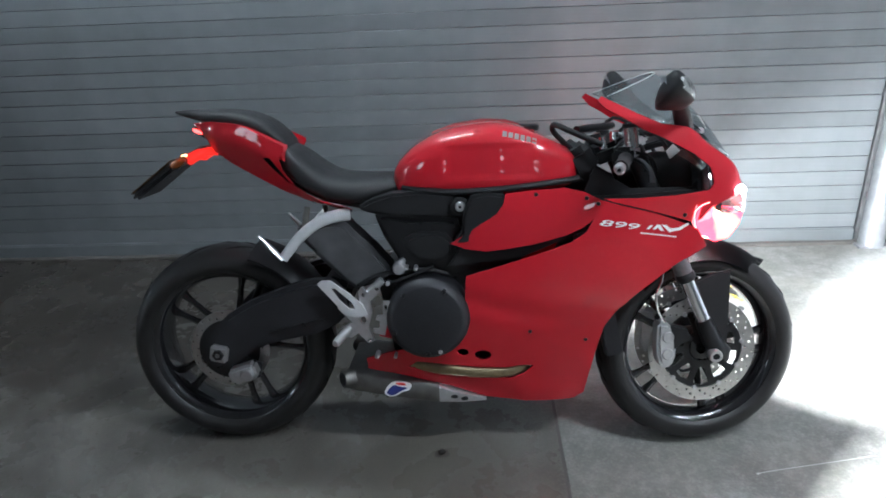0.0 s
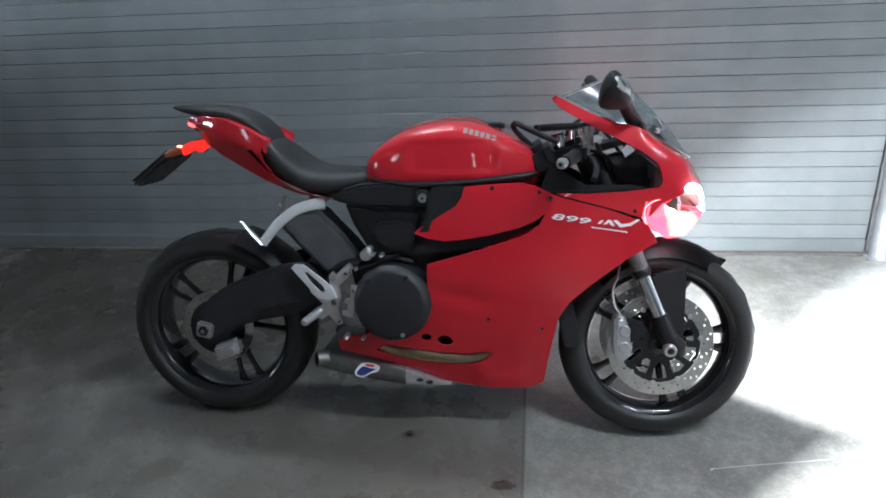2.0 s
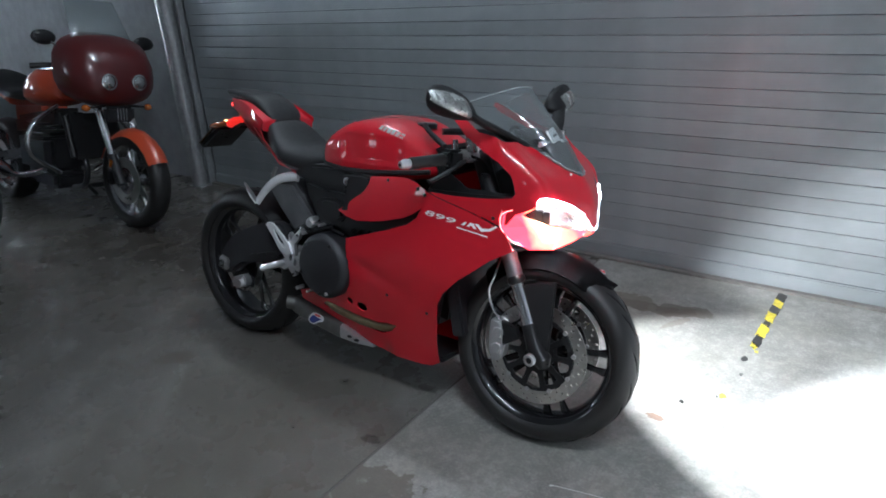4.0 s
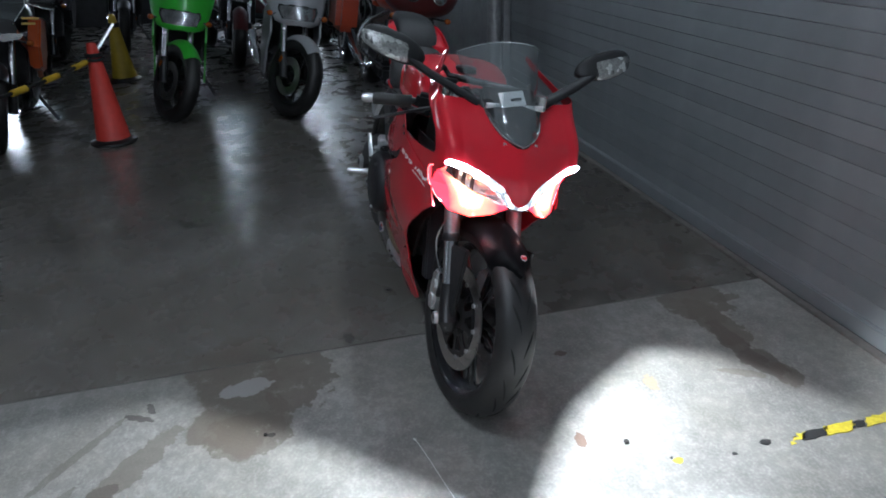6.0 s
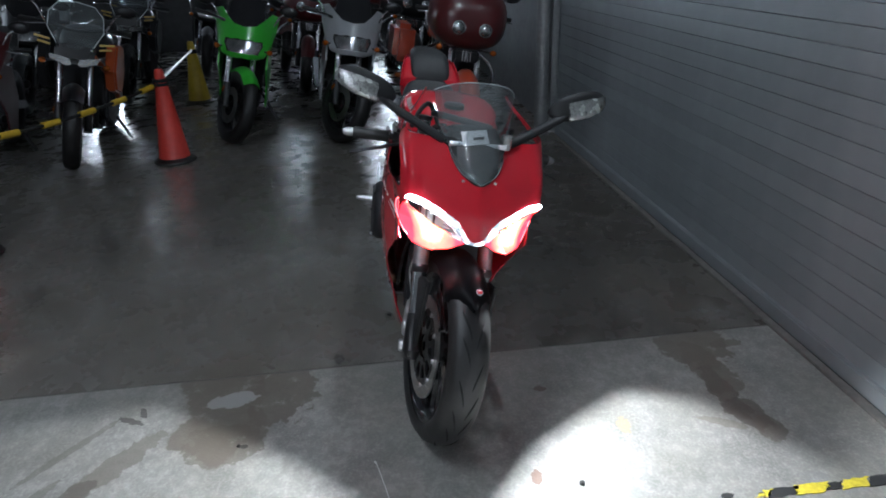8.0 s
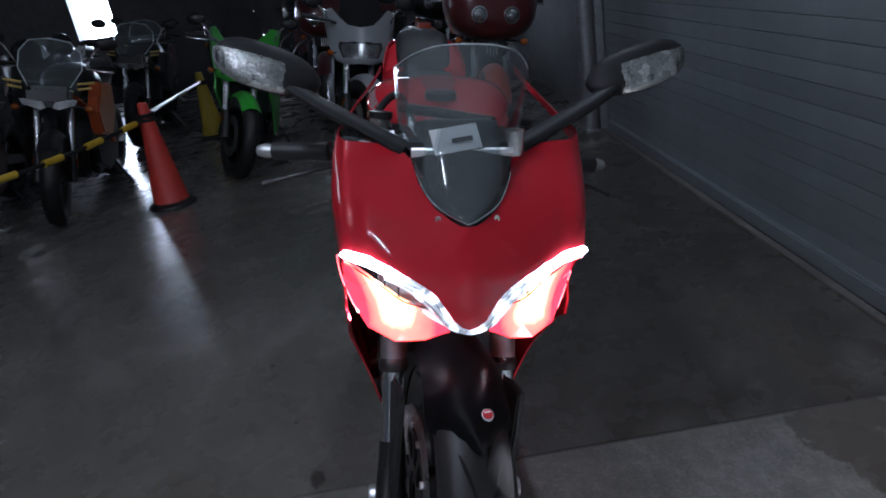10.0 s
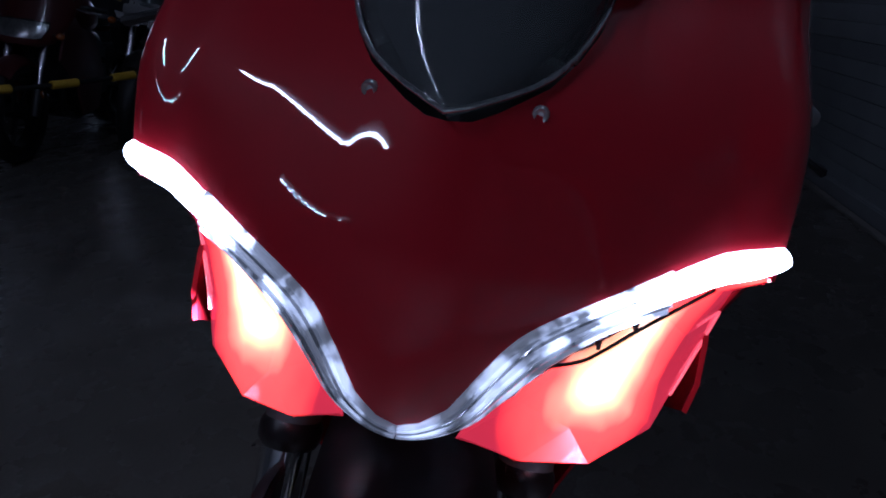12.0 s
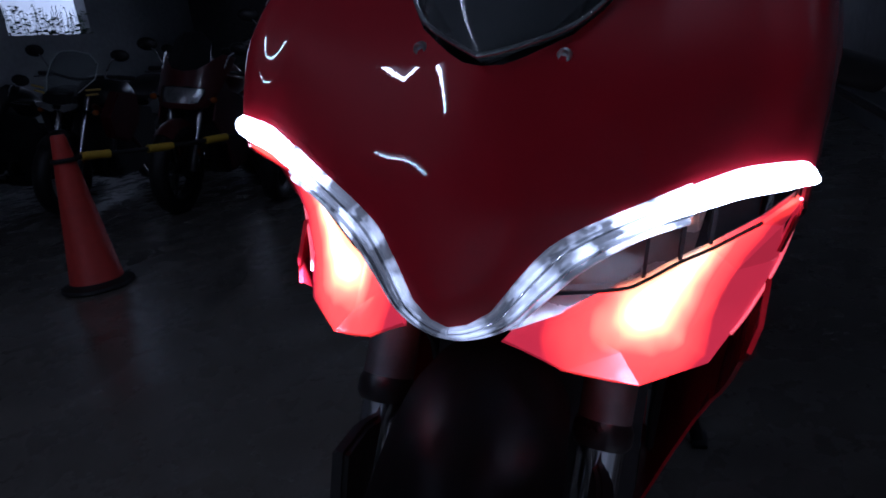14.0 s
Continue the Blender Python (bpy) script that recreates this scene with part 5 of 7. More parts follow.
def wheel(axle, radius, width, rim_r, disc_r, disc_y, name, steer=0.0, twin=False):
    half = [(rim_r + 0.005, 0.42), (rim_r + 0.014, 0.475), (radius - 0.05, 0.5), (radius - 0.03, 0.47), (radius - 0.012, 0.34), (radius - 0.003, 0.17)]
    w = part(name, lathe([(r, -width * f) for r, f in half] + [(radius, 0)] + [(r, width * f) for r, f in half[::-1]], (0, 0, 0), "y", 96), RUBBER, bike, "worn black sport tyre", 60)
    w.matrix_local = (st if steer else Matrix()) @ pose(*axle)
    rw = width * 0.40
    part("rim", lathe([(rim_r + 0.008, -rw), (rim_r - 0.004, -rw + 0.004), (rim_r - 0.014, -rw + 0.016), (rim_r - 0.022, -0.012), (rim_r - 0.022, 0.012), (rim_r - 0.014, rw - 0.016), (rim_r - 0.004, rw - 0.004), (rim_r + 0.008, rw)], (0, 0, 0), "y", 72), RIM_BLACK, w, "glossy black cast rim")
    part("hub", lathe([(0.016, -0.06), (0.034, -0.058), (0.045, -0.03), (0.05, 0), (0.045, 0.03), (0.034, 0.058), (0.016, 0.06)], (0, 0, 0), "y", 28), SATIN, w)
    for k in range(5):
        for d in (-0.11, 0.11):
            a0, a1 = 2 * math.pi * k / 5 + d * 1.9, 2 * math.pi * k / 5 + d * 1.35
            p0, p1 = Vector((0.036 * math.cos(a0), 0, 0.036 * math.sin(a0))), Vector(((rim_r - 0.016) * math.cos(a1), 0, (rim_r - 0.016) * math.sin(a1)))
            part("spoke", tube([p0, p0.lerp(p1, 0.3), p0.lerp(p1, 0.8), p1], [0.017, 0.012, 0.010, 0.016], 8, 0.7, (0, 1, 0)), RIM_BLACK, w)
    for dy in ((disc_y, -disc_y) if twin else (disc_y,)):
        ring, holes = oval((0, 0), disc_r, disc_r, 64), [oval((0, 0), disc_r * 0.76, disc_r * 0.76, 48)]
        for k in range(60 if disc_r > 0.14 else 30):
            a = 2 * math.pi * k / (60 if disc_r > 0.14 else 30)
            rr_ = disc_r * (0.82, 0.89, 0.955)[k % 3]
            holes.append(oval((rr_ * math.cos(a), rr_ * math.sin(a)), 0.004, 0.004, 7))
        d = part("brake_disc", panel(ring, lambda u, v: (Vector((u, dy, v)), Vector((0, 1, 0))), (0.5, 0.5), 0.005, holes), STEEL, w, "drilled steel brake disc")
        if disc_r > 0.14:
            inner = [oval((0, 0), 0.038, 0.038, 24)]
            for k in range(10):
                a0, a1 = 2 * math.pi * (k + 0.16) / 10, 2 * math.pi * (k + 0.84) / 10
                r0, r1 = 0.058, (0.108 if k % 2 else 0.100)
                inner.append([(r * math.cos(a), r * math.sin(a)) for r, a in ((r0, a0 + 0.08), (r0, a1 - 0.08), (0.08, a1), (r1, a1), (r1 + 0.004, (a0 + a1) / 2), (r1, a0), (0.08, a0))])
            part("disc_carrier", panel(oval((0, 0), disc_r * 0.74, disc_r * 0.74, 40), lambda u, v: (Vector((u, dy * 1.02, v)), Vector((0, 1, 0))), (0.5, 0.5), 0.005, inner), SATIN, d)
            for k in range(10):
                a = 2 * math.pi * (k + 0.25) / 10
                part("disc_bobbin", lathe([(0, -0.006), (0.007, -0.005), (0.0075, 0.004)], (disc_r * 0.75 * math.cos(a), dy, disc_r * 0.75 * math.sin(a)), "y", 10), ALU, d)
        else:
            part("disc_carrier", lathe([(0.03, -0.004), (disc_r * 0.77, -0.004), (disc_r * 0.77, 0.004), (0.03, 0.004)], (0, dy, 0), "y", 40), SATIN, d)
    # grooves are thin near-black rods on the tread, their shade put into the colour
    for k in range(38):
        a = 2 * math.pi * k / 38
        sgn = 1 if k % 2 else -1
        pts = []
        for q in range(5):
            f = q / 4
            yv = sgn * width * (0.04 + 0.22 * f)
            rad = radius - float(np.interp(abs(yv) / width, (0, 0.17, 0.34, 0.47), (0, 0.003, 0.012, 0.03))) - 0.0017
            aa = a + 0.31 * f ** 0.8 - (0.08 if k % 4 < 2 else 0)
            pts.append((rad * math.cos(aa), yv, rad * math.sin(aa)))
        part("tread_groove", tube(pts, [0.0016, 0.0034, 0.0042, 0.0040, 0.0020], 5), GROOVE, w)
    return w


RA, FA = Vector((0.014, 0.010, 0.318)), Vector((1.432, 0.0, 0.299))
rear = wheel(RA, 0.316, 0.172, 0.238, 0.1225, -0.075, "rear_wheel")
front = wheel(FA, 0.299, 0.122, 0.227, 0.160, -0.062, "front_wheel", 3.0, True)

# swingarm, rear brake
arm_l = [(-0.035, 0.335), (-0.01, 0.39), (0.043, 0.45), (0.12, 0.495), (0.184, 0.52), (0.27, 0.548), (0.345, 0.558), (0.385, 0.53), (0.40, 0.46), (0.377, 0.43), (0.306, 0.393), (0.2, 0.372), (0.116, 0.343), (0.06, 0.305), (0.0, 0.292), (-0.03, 0.305)]
both("swingarm", prism(arm_l, -0.155, -0.10, 0.014, 2), GREYCAST, bike, "dark grey cast swingarm")
part("swingarm_bridge", box((0.36, 0, 0.49), (0.09, 0.24, 0.12), (0, 20, 0), 0.02), GREYCAST, bike)
# recess drawn as a slightly raised darker patch, its shade put into the colour
both("swingarm_recess_shade", prism([(0.17, 0.405), (0.27, 0.43), (0.34, 0.445), (0.31, 0.42), (0.22, 0.395)], -0.158, -0.15, 0.001, 2), SATIN, bike)
both("axle_block", box((0.018, -0.158, 0.342), (0.052, 0.028, 0.05), (0, 12, 0), 0.006), ALU, bike, "aluminium axle block")
both("axle_nut", lathe([(0.008, -0.184), (0.015, -0.184), (0.018, -0.18), (0.018, -0.16)], (0.018, 0.006, 0.342), "y", 6), SATIN, bike)
part("rear_caliper", box((0.07, -0.115, 0.262), (0.085, 0.05, 0.05), (0, -18, 0), 0.01), ALU, bike, "rear brake caliper")
part("caliper_bracket", prism([(0.0, 0.30), (0.06, 0.31), (0.12, 0.28), (0.11, 0.235), (0.05, 0.22), (0.02, 0.26)], -0.10, -0.085, 0.004), GREYCAST, bike)
part("caliper_pot", lathe([(0, -0.146), (0.016, -0.146), (0.02, -0.14), (0.02, -0.12)], (0.085, 0, 0.262), "y", 14), ALU, bike)
hug = []
for k in range(9):
    a = radians(10 + 62 * k / 8)
    ring = []
    for sgn, off in ((1, 0.0), (-1, -0.005)):
        for j in range(7):
            q = (j / 6 * 2 - 1) * sgn
            ro = 0.343 + off - 0.035 * q * q
            ring.append(RA + Vector((ro * math.cos(a), q * 0.105 * min(1, 0.55 + k * 0.12 if k < 4 else 1.0), ro * math.sin(a))))
    hug.append(ring)
part("rear_hugger", ringed(bmesh.new(), hug), BLACK, bike, "black tyre hugger", 60)
part("exhaust_shield", prism([(0.275, 0.68), (0.30, 0.715), (0.40, 0.722), (0.43, 0.70), (0.535, 0.585), (0.50, 0.545), (0.44, 0.525), (0.41, 0.535)], -0.135, -0.03, 0.016, 2), mat("scuffed_grey_plastic", (0.075, 0.076, 0.08), 0.55, 0.1, 0.45, 16, 0.2), bike, "scuffed grey shield behind the engine")
part("shock_absorber", tube([(0.36, 0.06, 0.68), (0.52, 0.05, 0.5)], 0.03, 14), SATIN, bike)

# engine
part("engine_block", box((0.72, 0, 0.45), (0.42, 0.26, 0.32), (0, -10, 0), 0.03), SATIN, bike, "black engine block")
part("engine_head", box((0.70, 0, 0.64), (0.26, 0.27, 0.20), (0, 12, 0), 0.03), BLACK, bike)
part("front_cylinder", box((0.98, 0, 0.42), (0.26, 0.22, 0.2), (0, 10, 0), 0.03), SATIN, bike)
cc = part("clutch_cover", lathe([(0, -0.226), (0.094, -0.226), (0.104, -0.222), (0.109, -0.214), (0.115, -0.208), (0.118, -0.196), (0.118, -0.13)], (0.64, 0, 0.457), "y", 56), GREYCAST, bike, "round matt black clutch cover")
for a in (-70, 60, 130, 200, 270):
    part("cover_bolt", lathe([(0, -0.231), (0.005, -0.231), (0.0065, -0.227), (0.0065, -0.2)], (0.64 + 0.098 * math.cos(radians(a)), 0, 0.457 + 0.098 * math.sin(radians(a))), "y", 8), ALU if a == -70 else SATIN, cc)
both("side_cover", prism([(0.46, 0.772), (0.55, 0.805), (0.68, 0.808), (0.75, 0.80), (0.765, 0.77), (0.745, 0.742), (0.66, 0.735), (0.56, 0.742), (0.49, 0.752)], -0.168, -0.10, 0.012, 2), BLACK, bike, "matt black side cover")
both("frame_cover", prism([(0.745, 0.745), (0.77, 0.80), (0.855, 0.80), (0.858, 0.76), (0.83, 0.71), (0.79, 0.675), (0.715, 0.665), (0.74, 0.70)], -0.205, -0.14, 0.008, 2), BLACK, bike, "black panel ahead of the frame bolt")
both("frame_plate", prism([(0.50, 0.745), (0.60, 0.735), (0.73, 0.73), (0.73, 0.68), (0.78, 0.65), (0.77, 0.60), (0.72, 0.57), (0.66, 0.60), (0.60, 0.58), (0.56, 0.62)], -0.165, -0.12, 0.014, 2), SATIN, bike)
both("frame_bolt", lathe([(0.004, -0.19), (0.011, -0.19), (0.014, -0.186), (0.015, -0.16)], (0.738, 0, 0.768), "y", 16), ALU, bike, "bright frame bolt")
both("bolt_ring", lathe([(0.015, -0.182), (0.026, -0.18), (0.028, -0.16)], (0.738, 0, 0.768), "y", 20), BLACK, bike)
part("engine_cover_lump", prism([(0.58, 0.68), (0.64, 0.70), (0.70, 0.69), (0.72, 0.64), (0.66, 0.61), (0.60, 0.63)], -0.185, -0.15, 0.012, 2), BLACK, bike)
part("oil_cap", lathe([(0, -0.20), (0.014, -0.20), (0.018, -0.195), (0.018, -0.17)], (0.565, 0, 0.60), "y", 14), ALU, bike)
part("hose", tube(spline([(0.44, -0.15, 0.54), (0.50, -0.17, 0.575), (0.56, -0.175, 0.585), (0.63, -0.17, 0.59), (0.70, -0.165, 0.575)], 5), 0.006, 8), BLACK, bike)
part("hose", tube(spline([(0.50, -0.16, 0.56), (0.54, -0.18, 0.56), (0.58, -0.18, 0.57), (0.66, -0.175, 0.60)], 5), 0.005, 8), BLACK, bike)

# exhaust
ex = part("muffler", loft([(0.385, 0.262, 0.205, 0.13), (0.42, 0.268, 0.20, 0.142), (0.55, 0.248, 0.178, 0.146), (0.66, 0.228, 0.163, 0.146)], 0.28, 28), MUFFLER, bike, "dull grey underslung muffler")
for x, z in ((0.705, 0.186), (0.735, 0.178)):
    part("plate_slot", prism(oval((x, z), 0.011, 0.0055, 10), -0.1435 + 0.1 * (x - 0.70), -0.13, 0), DARK, ex)
part("muffler_nose", loft([(0.661, 0.226, 0.163, 0.1455), (0.73, 0.198, 0.160, 0.138), (0.80, 0.173, 0.160, 0.12)], 0.3, 24), ALU, ex, "pale aluminium heat plate")
both("muffler_tip", tube([(0.45, -0.10, 0.236), (0.41, -0.118, 0.241), (0.385, -0.132, 0.244), (0.374, -0.140, 0.245)], [0.02, 0.0245, 0.026, 0.025], 20), MUFFLER, bike, "round exhaust outlet")
# near-black plug paints the shade inside the outlet
both("tip_bore", tube([(0.385, -0.132, 0.244), (0.3732, -0.1406, 0.2452)], 0.0205, 18), DARK, bike)
part("header_pipe", tube(spline([(0.585, -0.118, 0.288), (0.64, -0.134, 0.282), (0.70, -0.139, 0.275), (0.78, -0.140, 0.267), (0.86, -0.138, 0.267), (0.905, -0.130, 0.277), (0.935, -0.108, 0.30)], 5), 0.0185, 16), GOLD, bike, "heat-tinted exhaust pipe")
# near-black sheet added for the shade behind the exhaust slot
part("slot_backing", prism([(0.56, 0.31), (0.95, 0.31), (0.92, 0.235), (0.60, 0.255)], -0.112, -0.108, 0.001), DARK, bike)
for pts, m_, dy in (([(0.498, 0.208), (0.52, 0.236), (0.55, 0.24), (0.578, 0.23), (0.572, 0.212), (0.552, 0.206), (0.53, 0.193), (0.508, 0.193)], WHITE, 0.0), ([(0.505, 0.207), (0.524, 0.228), (0.545, 0.224), (0.566, 0.219), (0.55, 0.211), (0.528, 0.198), (0.512, 0.198)], BLUE, 0.0012), ([(0.535, 0.236), (0.56, 0.234), (0.56, 0.228), (0.538, 0.23)], SCARLET, 0.0014)):
    part("round_decal", prism(pts, -0.1478 - dy, -0.145, 0, 3), m_, ex, "blue and white maker's decal")

# foot controls
part("heel_guard", panel([(0.335, 0.56), (0.345, 0.57), (0.372, 0.57), (0.425, 0.53), (0.458, 0.498), (0.47, 0.468), (0.44, 0.462), (0.41, 0.468), (0.385, 0.50)], lambda u, v: (Vector((u, -0.20, v)), Vector((0, 1, 0))), (0.04, 0.04), 0.008, [[(0.372, 0.548), (0.385, 0.548), (0.43, 0.505), (0.438, 0.485), (0.42, 0.487), (0.392, 0.515)]]), SILVER, bike, "silver heel guard")
part("heel_guard", panel([(0.335, 0.56), (0.345, 0.57), (0.372, 0.57), (0.425, 0.53), (0.458, 0.498), (0.47, 0.468), (0.44, 0.462), (0.41, 0.468), (0.385, 0.50)], lambda u, v: (Vector((u, 0.192, v)), Vector((0, 1, 0))), (0.04, 0.04), 0.008), SILVER, bike)
both("footrest", tube([(0.415, -0.18, 0.425), (0.405, -0.21, 0.42), (0.395, -0.275, 0.418), (0.392, -0.285, 0.418)], [0.012, 0.013, 0.012, 0.008], 12), ALU, bike, "aluminium footrest")
both("footrest_bracket", panel([(0.385, 0.487), (0.40, 0.495), (0.43, 0.462), (0.452, 0.47), (0.447, 0.535), (0.458, 0.548), (0.475, 0.53), (0.495, 0.552), (0.51, 0.552), (0.505, 0.53), (0.478, 0.505), (0.482, 0.468), (0.47, 0.43), (0.484, 0.388), (0.468, 0.38), (0.44, 0.412), (0.42, 0.398), (0.396, 0.405), (0.392, 0.425), (0.425, 0.445), (0.40, 0.47)], lambda u, v: (Vector((u, -0.192, v)), Vector((0, 1, 0))), (0.5, 0.5), 0.014, [oval((0.462, 0.525), 0.007, 0.007, 8), oval((0.457, 0.45), 0.009, 0.012, 8), oval((0.415, 0.418), 0.006, 0.006, 8)]), ALU, bike, "cast aluminium footrest bracket")
for x_, z_ in ((0.437, 0.478), (0.472, 0.392), (0.50, 0.543), (0.404, 0.482)):
    part("bracket_bolt", lathe([(0, -0.006), (0.004, -0.006), (0.006, -0.003), (0.006, 0.002)], (x_, -0.193, z_), "y", 8), CHROME, bike)
part("brake_pedal", panel([(0.518, 0.512), (0.539, 0.510), (0.535, 0.49), (0.53, 0.462), (0.522, 0.43), (0.518, 0.41), (0.488, 0.418), (0.486, 0.43), (0.503, 0.43), (0.506, 0.452), (0.494, 0.457), (0.498, 0.468), (0.515, 0.47)], lambda u, v: (Vector((u, -0.208, v)), Vector((0, 1, 0))), (0.5, 0.5), 0.009, [oval((0.524, 0.492), 0.005, 0.009, 8)]), ALU, bike, "rear brake pedal")


for x_, z_, r_ in ((0.572, 0.615, 0.010), (0.61, 0.598, 0.006), (0.531, 0.557, 0.006), (0.542, 0.338, 0.005), (0.49, 0.341, 0.008), (0.585, 0.60, 0.005)):
    part("engine_fitting", tube([(x_, -0.165, z_), (x_, -0.194, z_), (x_ + 0.004, -0.198, z_)], [r_, r_, r_ * 0.6], 8), ALU, bike)
part("master_cylinder", tube([(0.465, -0.18, 0.52), (0.515, -0.18, 0.565)], 0.011, 12), ALU, bike)
hang = [(0.425, -0.115, 0.742), (0.385, -0.125, 0.738), (0.335, -0.135, 0.722), (0.285, -0.145, 0.685), (0.245, -0.15, 0.64), (0.232, -0.152, 0.622)]
for sy in (1, -1):
    h = part("pillion_hanger", tube(spline([(x, y * sy, z) for x, y, z in hang], 4), [0.0082 - 0.00012 * q for q in range(21)], 12, 2.3), SILVER, bike, "silver pillion footrest hanger")
    part("hanger_leg", tube([(0.30, -0.14 * sy, 0.70), (0.30, -0.125 * sy, 0.735), (0.305, -0.115 * sy, 0.765)], [0.009, 0.010, 0.009], 8, 0.6), MUFFLER, h)
    part("pillion_footrest", tube([(0.232, -0.155 * sy, 0.622), (0.205, -0.158 * sy, 0.655), (0.172, -0.16 * sy, 0.695)], [0.011, 0.0125, 0.005], 8, 0.55), ALU, h)

# front end, turned to the left
def turned(name, bm, material, parent, label=""):
    bmesh.ops.transform(bm, matrix=st, verts=bm.verts)
    return part(name, bm, material, parent, label)


top_p, low_p = Vector((1.20, 0, 0.90)), Vector((1.442, 0, 0.335))


def fork_pt(t, y):
    return st @ (top_p.lerp(low_p, t) + Vector((0, y, 0)))


for sy in (-1, 1):
    y = sy * 0.104
    f = part("fork_leg", tube([fork_pt(0, y), fork_pt(0.50, y)], 0.0268, 20), SATIN, bike, "black upper fork tube")
    part("fork_sleeve", tube([fork_pt(0.495, y), fork_pt(0.64, y)], 0.0245, 20), mat("dull_fork_grey", (0.26, 0.26, 0.27), 0.4, 0.8, 0.2, 80) if sy < 0 else bpy.data.materials["dull_fork_grey"], f, "dull grey fork sleeve")
    part("fork_collar", tube([fork_pt(0.635, y), fork_pt(0.645, y), fork_pt(0.665, y), fork_pt(0.675, y)], [0.0245, 0.0275, 0.0275, 0.024], 20), SATIN, f)
    part("stanchion", tube([fork_pt(0.66, y), fork_pt(0.95, y)], 0.0215, 20), CHROME, f, "chrome stanchion")
    part("fork_foot", tube([fork_pt(0.88, y), fork_pt(0.93, y), fork_pt(1.0, y * 1.02), fork_pt(1.06, y * 1.02) + Vector((0.012, 0, 0)), fork_pt(1.10, y) + Vector((0.01, 0, 0))], [0.0235, 0.025, 0.027, 0.030, 0.018], 18), SATIN, f, "black fork foot")
    part("axle_end", lathe([(0.010, -0.006), (0.016, -0.006), (0.019, -0.002), (0.019, 0.02)] if sy < 0 else [(0.010, 0.006), (0.016, 0.006), (0.019, 0.002), (0.019, -0.02)], st @ Vector((1.44, sy * 0.139, 0.302)), "y", 20), ALU, f, "hollow axle end")
    part("axle_bore", lathe([(0, 0.0), (0.0105, 0.0), (0.0105, 0.004)], st @ Vector((1.44, sy * 0.1415, 0.302)), "y", 14), DARK, f)
    cal = turned("front_caliper", prism([(1.285, 0.385), (1.305, 0.392), (1.325, 0.385), (1.338, 0.34), (1.338, 0.29), (1.322, 0.262), (1.298, 0.262), (1.285, 0.30)], sy * 0.105, sy * 0.052, 0.008, 2), ALU, bike, "silver radial brake caliper")
    turned("caliper_pot", lathe([(0, -0.002), (0.015, -0.002), (0.018, 0.002), (0.018, 0.01)] if sy < 0 else [(0, 0.002), (0.015, 0.002), (0.018, -0.002), (0.018, -0.01)], (1.314, sy * 0.107, 0.352), "y", 14), ALU, cal)
    turned("caliper_pot", lathe([(0, -0.002), (0.015, -0.002), (0.018, 0.002), (0.018, 0.01)] if sy < 0 else [(0, 0.002), (0.015, 0.002), (0.018, -0.002), (0.018, -0.01)], (1.314, sy * 0.107, 0.302), "y", 14), ALU, cal)
    turned("caliper_mount", prism([(1.32, 0.39), (1.37, 0.375), (1.385, 0.345), (1.33, 0.31)], sy * 0.10, sy * 0.075, 0.003), SATIN, cal)
    turned("brake_hose", tube(spline([(1.31, sy * 0.09, 0.39), (1.285, sy * 0.10, 0.43), (1.275, sy * 0.11, 0.48), (1.29, sy * 0.11, 0.53), (1.30, sy * 0.09, 0.60)], 5), 0.004, 8), CHROME, cal, "braided brake hose")
    turned("fork_guard", prism([(1.385, 0.515), (1.43, 0.535), (1.487, 0.545), (1.487, 0.47), (1.485, 0.33), (1.465, 0.31), (1.435, 0.395), (1.405, 0.46)], sy * 0.112, sy * 0.098, 0.004), BLACK, bike, "black plastic fork guard")
fender = []
for k in range(15):
    a = radians(50 + 84 * k / 14)
    ro = 0.311 + 0.012 * math.sin(math.pi * k / 14) + (0.012 if k == 0 else 0)
    wdt = 0.070 * min(1, 0.05 + k * 0.62)
    ring = []
    for j in range(9):
        q = (j / 8 * 2 - 1)
        drop = 0.055 * abs(q) ** 2.2
        ring.append(FA + Vector(((ro - drop) * math.cos(a), q * wdt, (ro - drop) * math.sin(a))))
    for j in range(8, -1, -1):
        q = (j / 8 * 2 - 1)
        drop = 0.055 * abs(q) ** 2.2 + 0.004
        ring.append(FA + Vector(((ro - drop) * math.cos(a), q * wdt * 0.96, (ro - drop) * math.sin(a))))
    fender.append([st @ p for p in ring])
FENDER = mat("gloss_black", (0.005, 0.005, 0.0055), 0.36, 0, 0.1, 60, 0, 0.0, 0.06)
FENDER.node_tree.nodes["Principled BSDF"].inputs["Specular IOR Level"].default_value = 0.035
fm = part("front_fender", ringed(bmesh.new(), fender), FENDER, bike, "glossy black front fender", 60)
at_ = st @ (FA + Vector((0.3145 * math.cos(radians(61)), 0.016, 0.3145 * math.sin(radians(61)))))
for nm, r, up_, m_, lb in (("badge_rim", 0.0100, 0.0, WHITE, "white rim"), ("fender_badge", 0.0086, 0.0012, SCARLET, "small round red and white badge")):
    b = lathe([(0, 0.0016 + up_), (r - 0.001, 0.0014 + up_), (r, up_), (r, -0.004)], (0, 0, 0), "x", 20)
    bmesh.ops.transform(b, matrix=pose(*at_, 0, -61, 14), verts=b.verts)
    part(nm, b, m_, fm, lb)
b = box((0.0032, 0, 0.003), (0.001, 0.0105, 0.003), bev=0)
bmesh.ops.transform(b, matrix=pose(*at_, 0, -61, 14), verts=b.verts)
part("badge_bar", b, WHITE, fm)

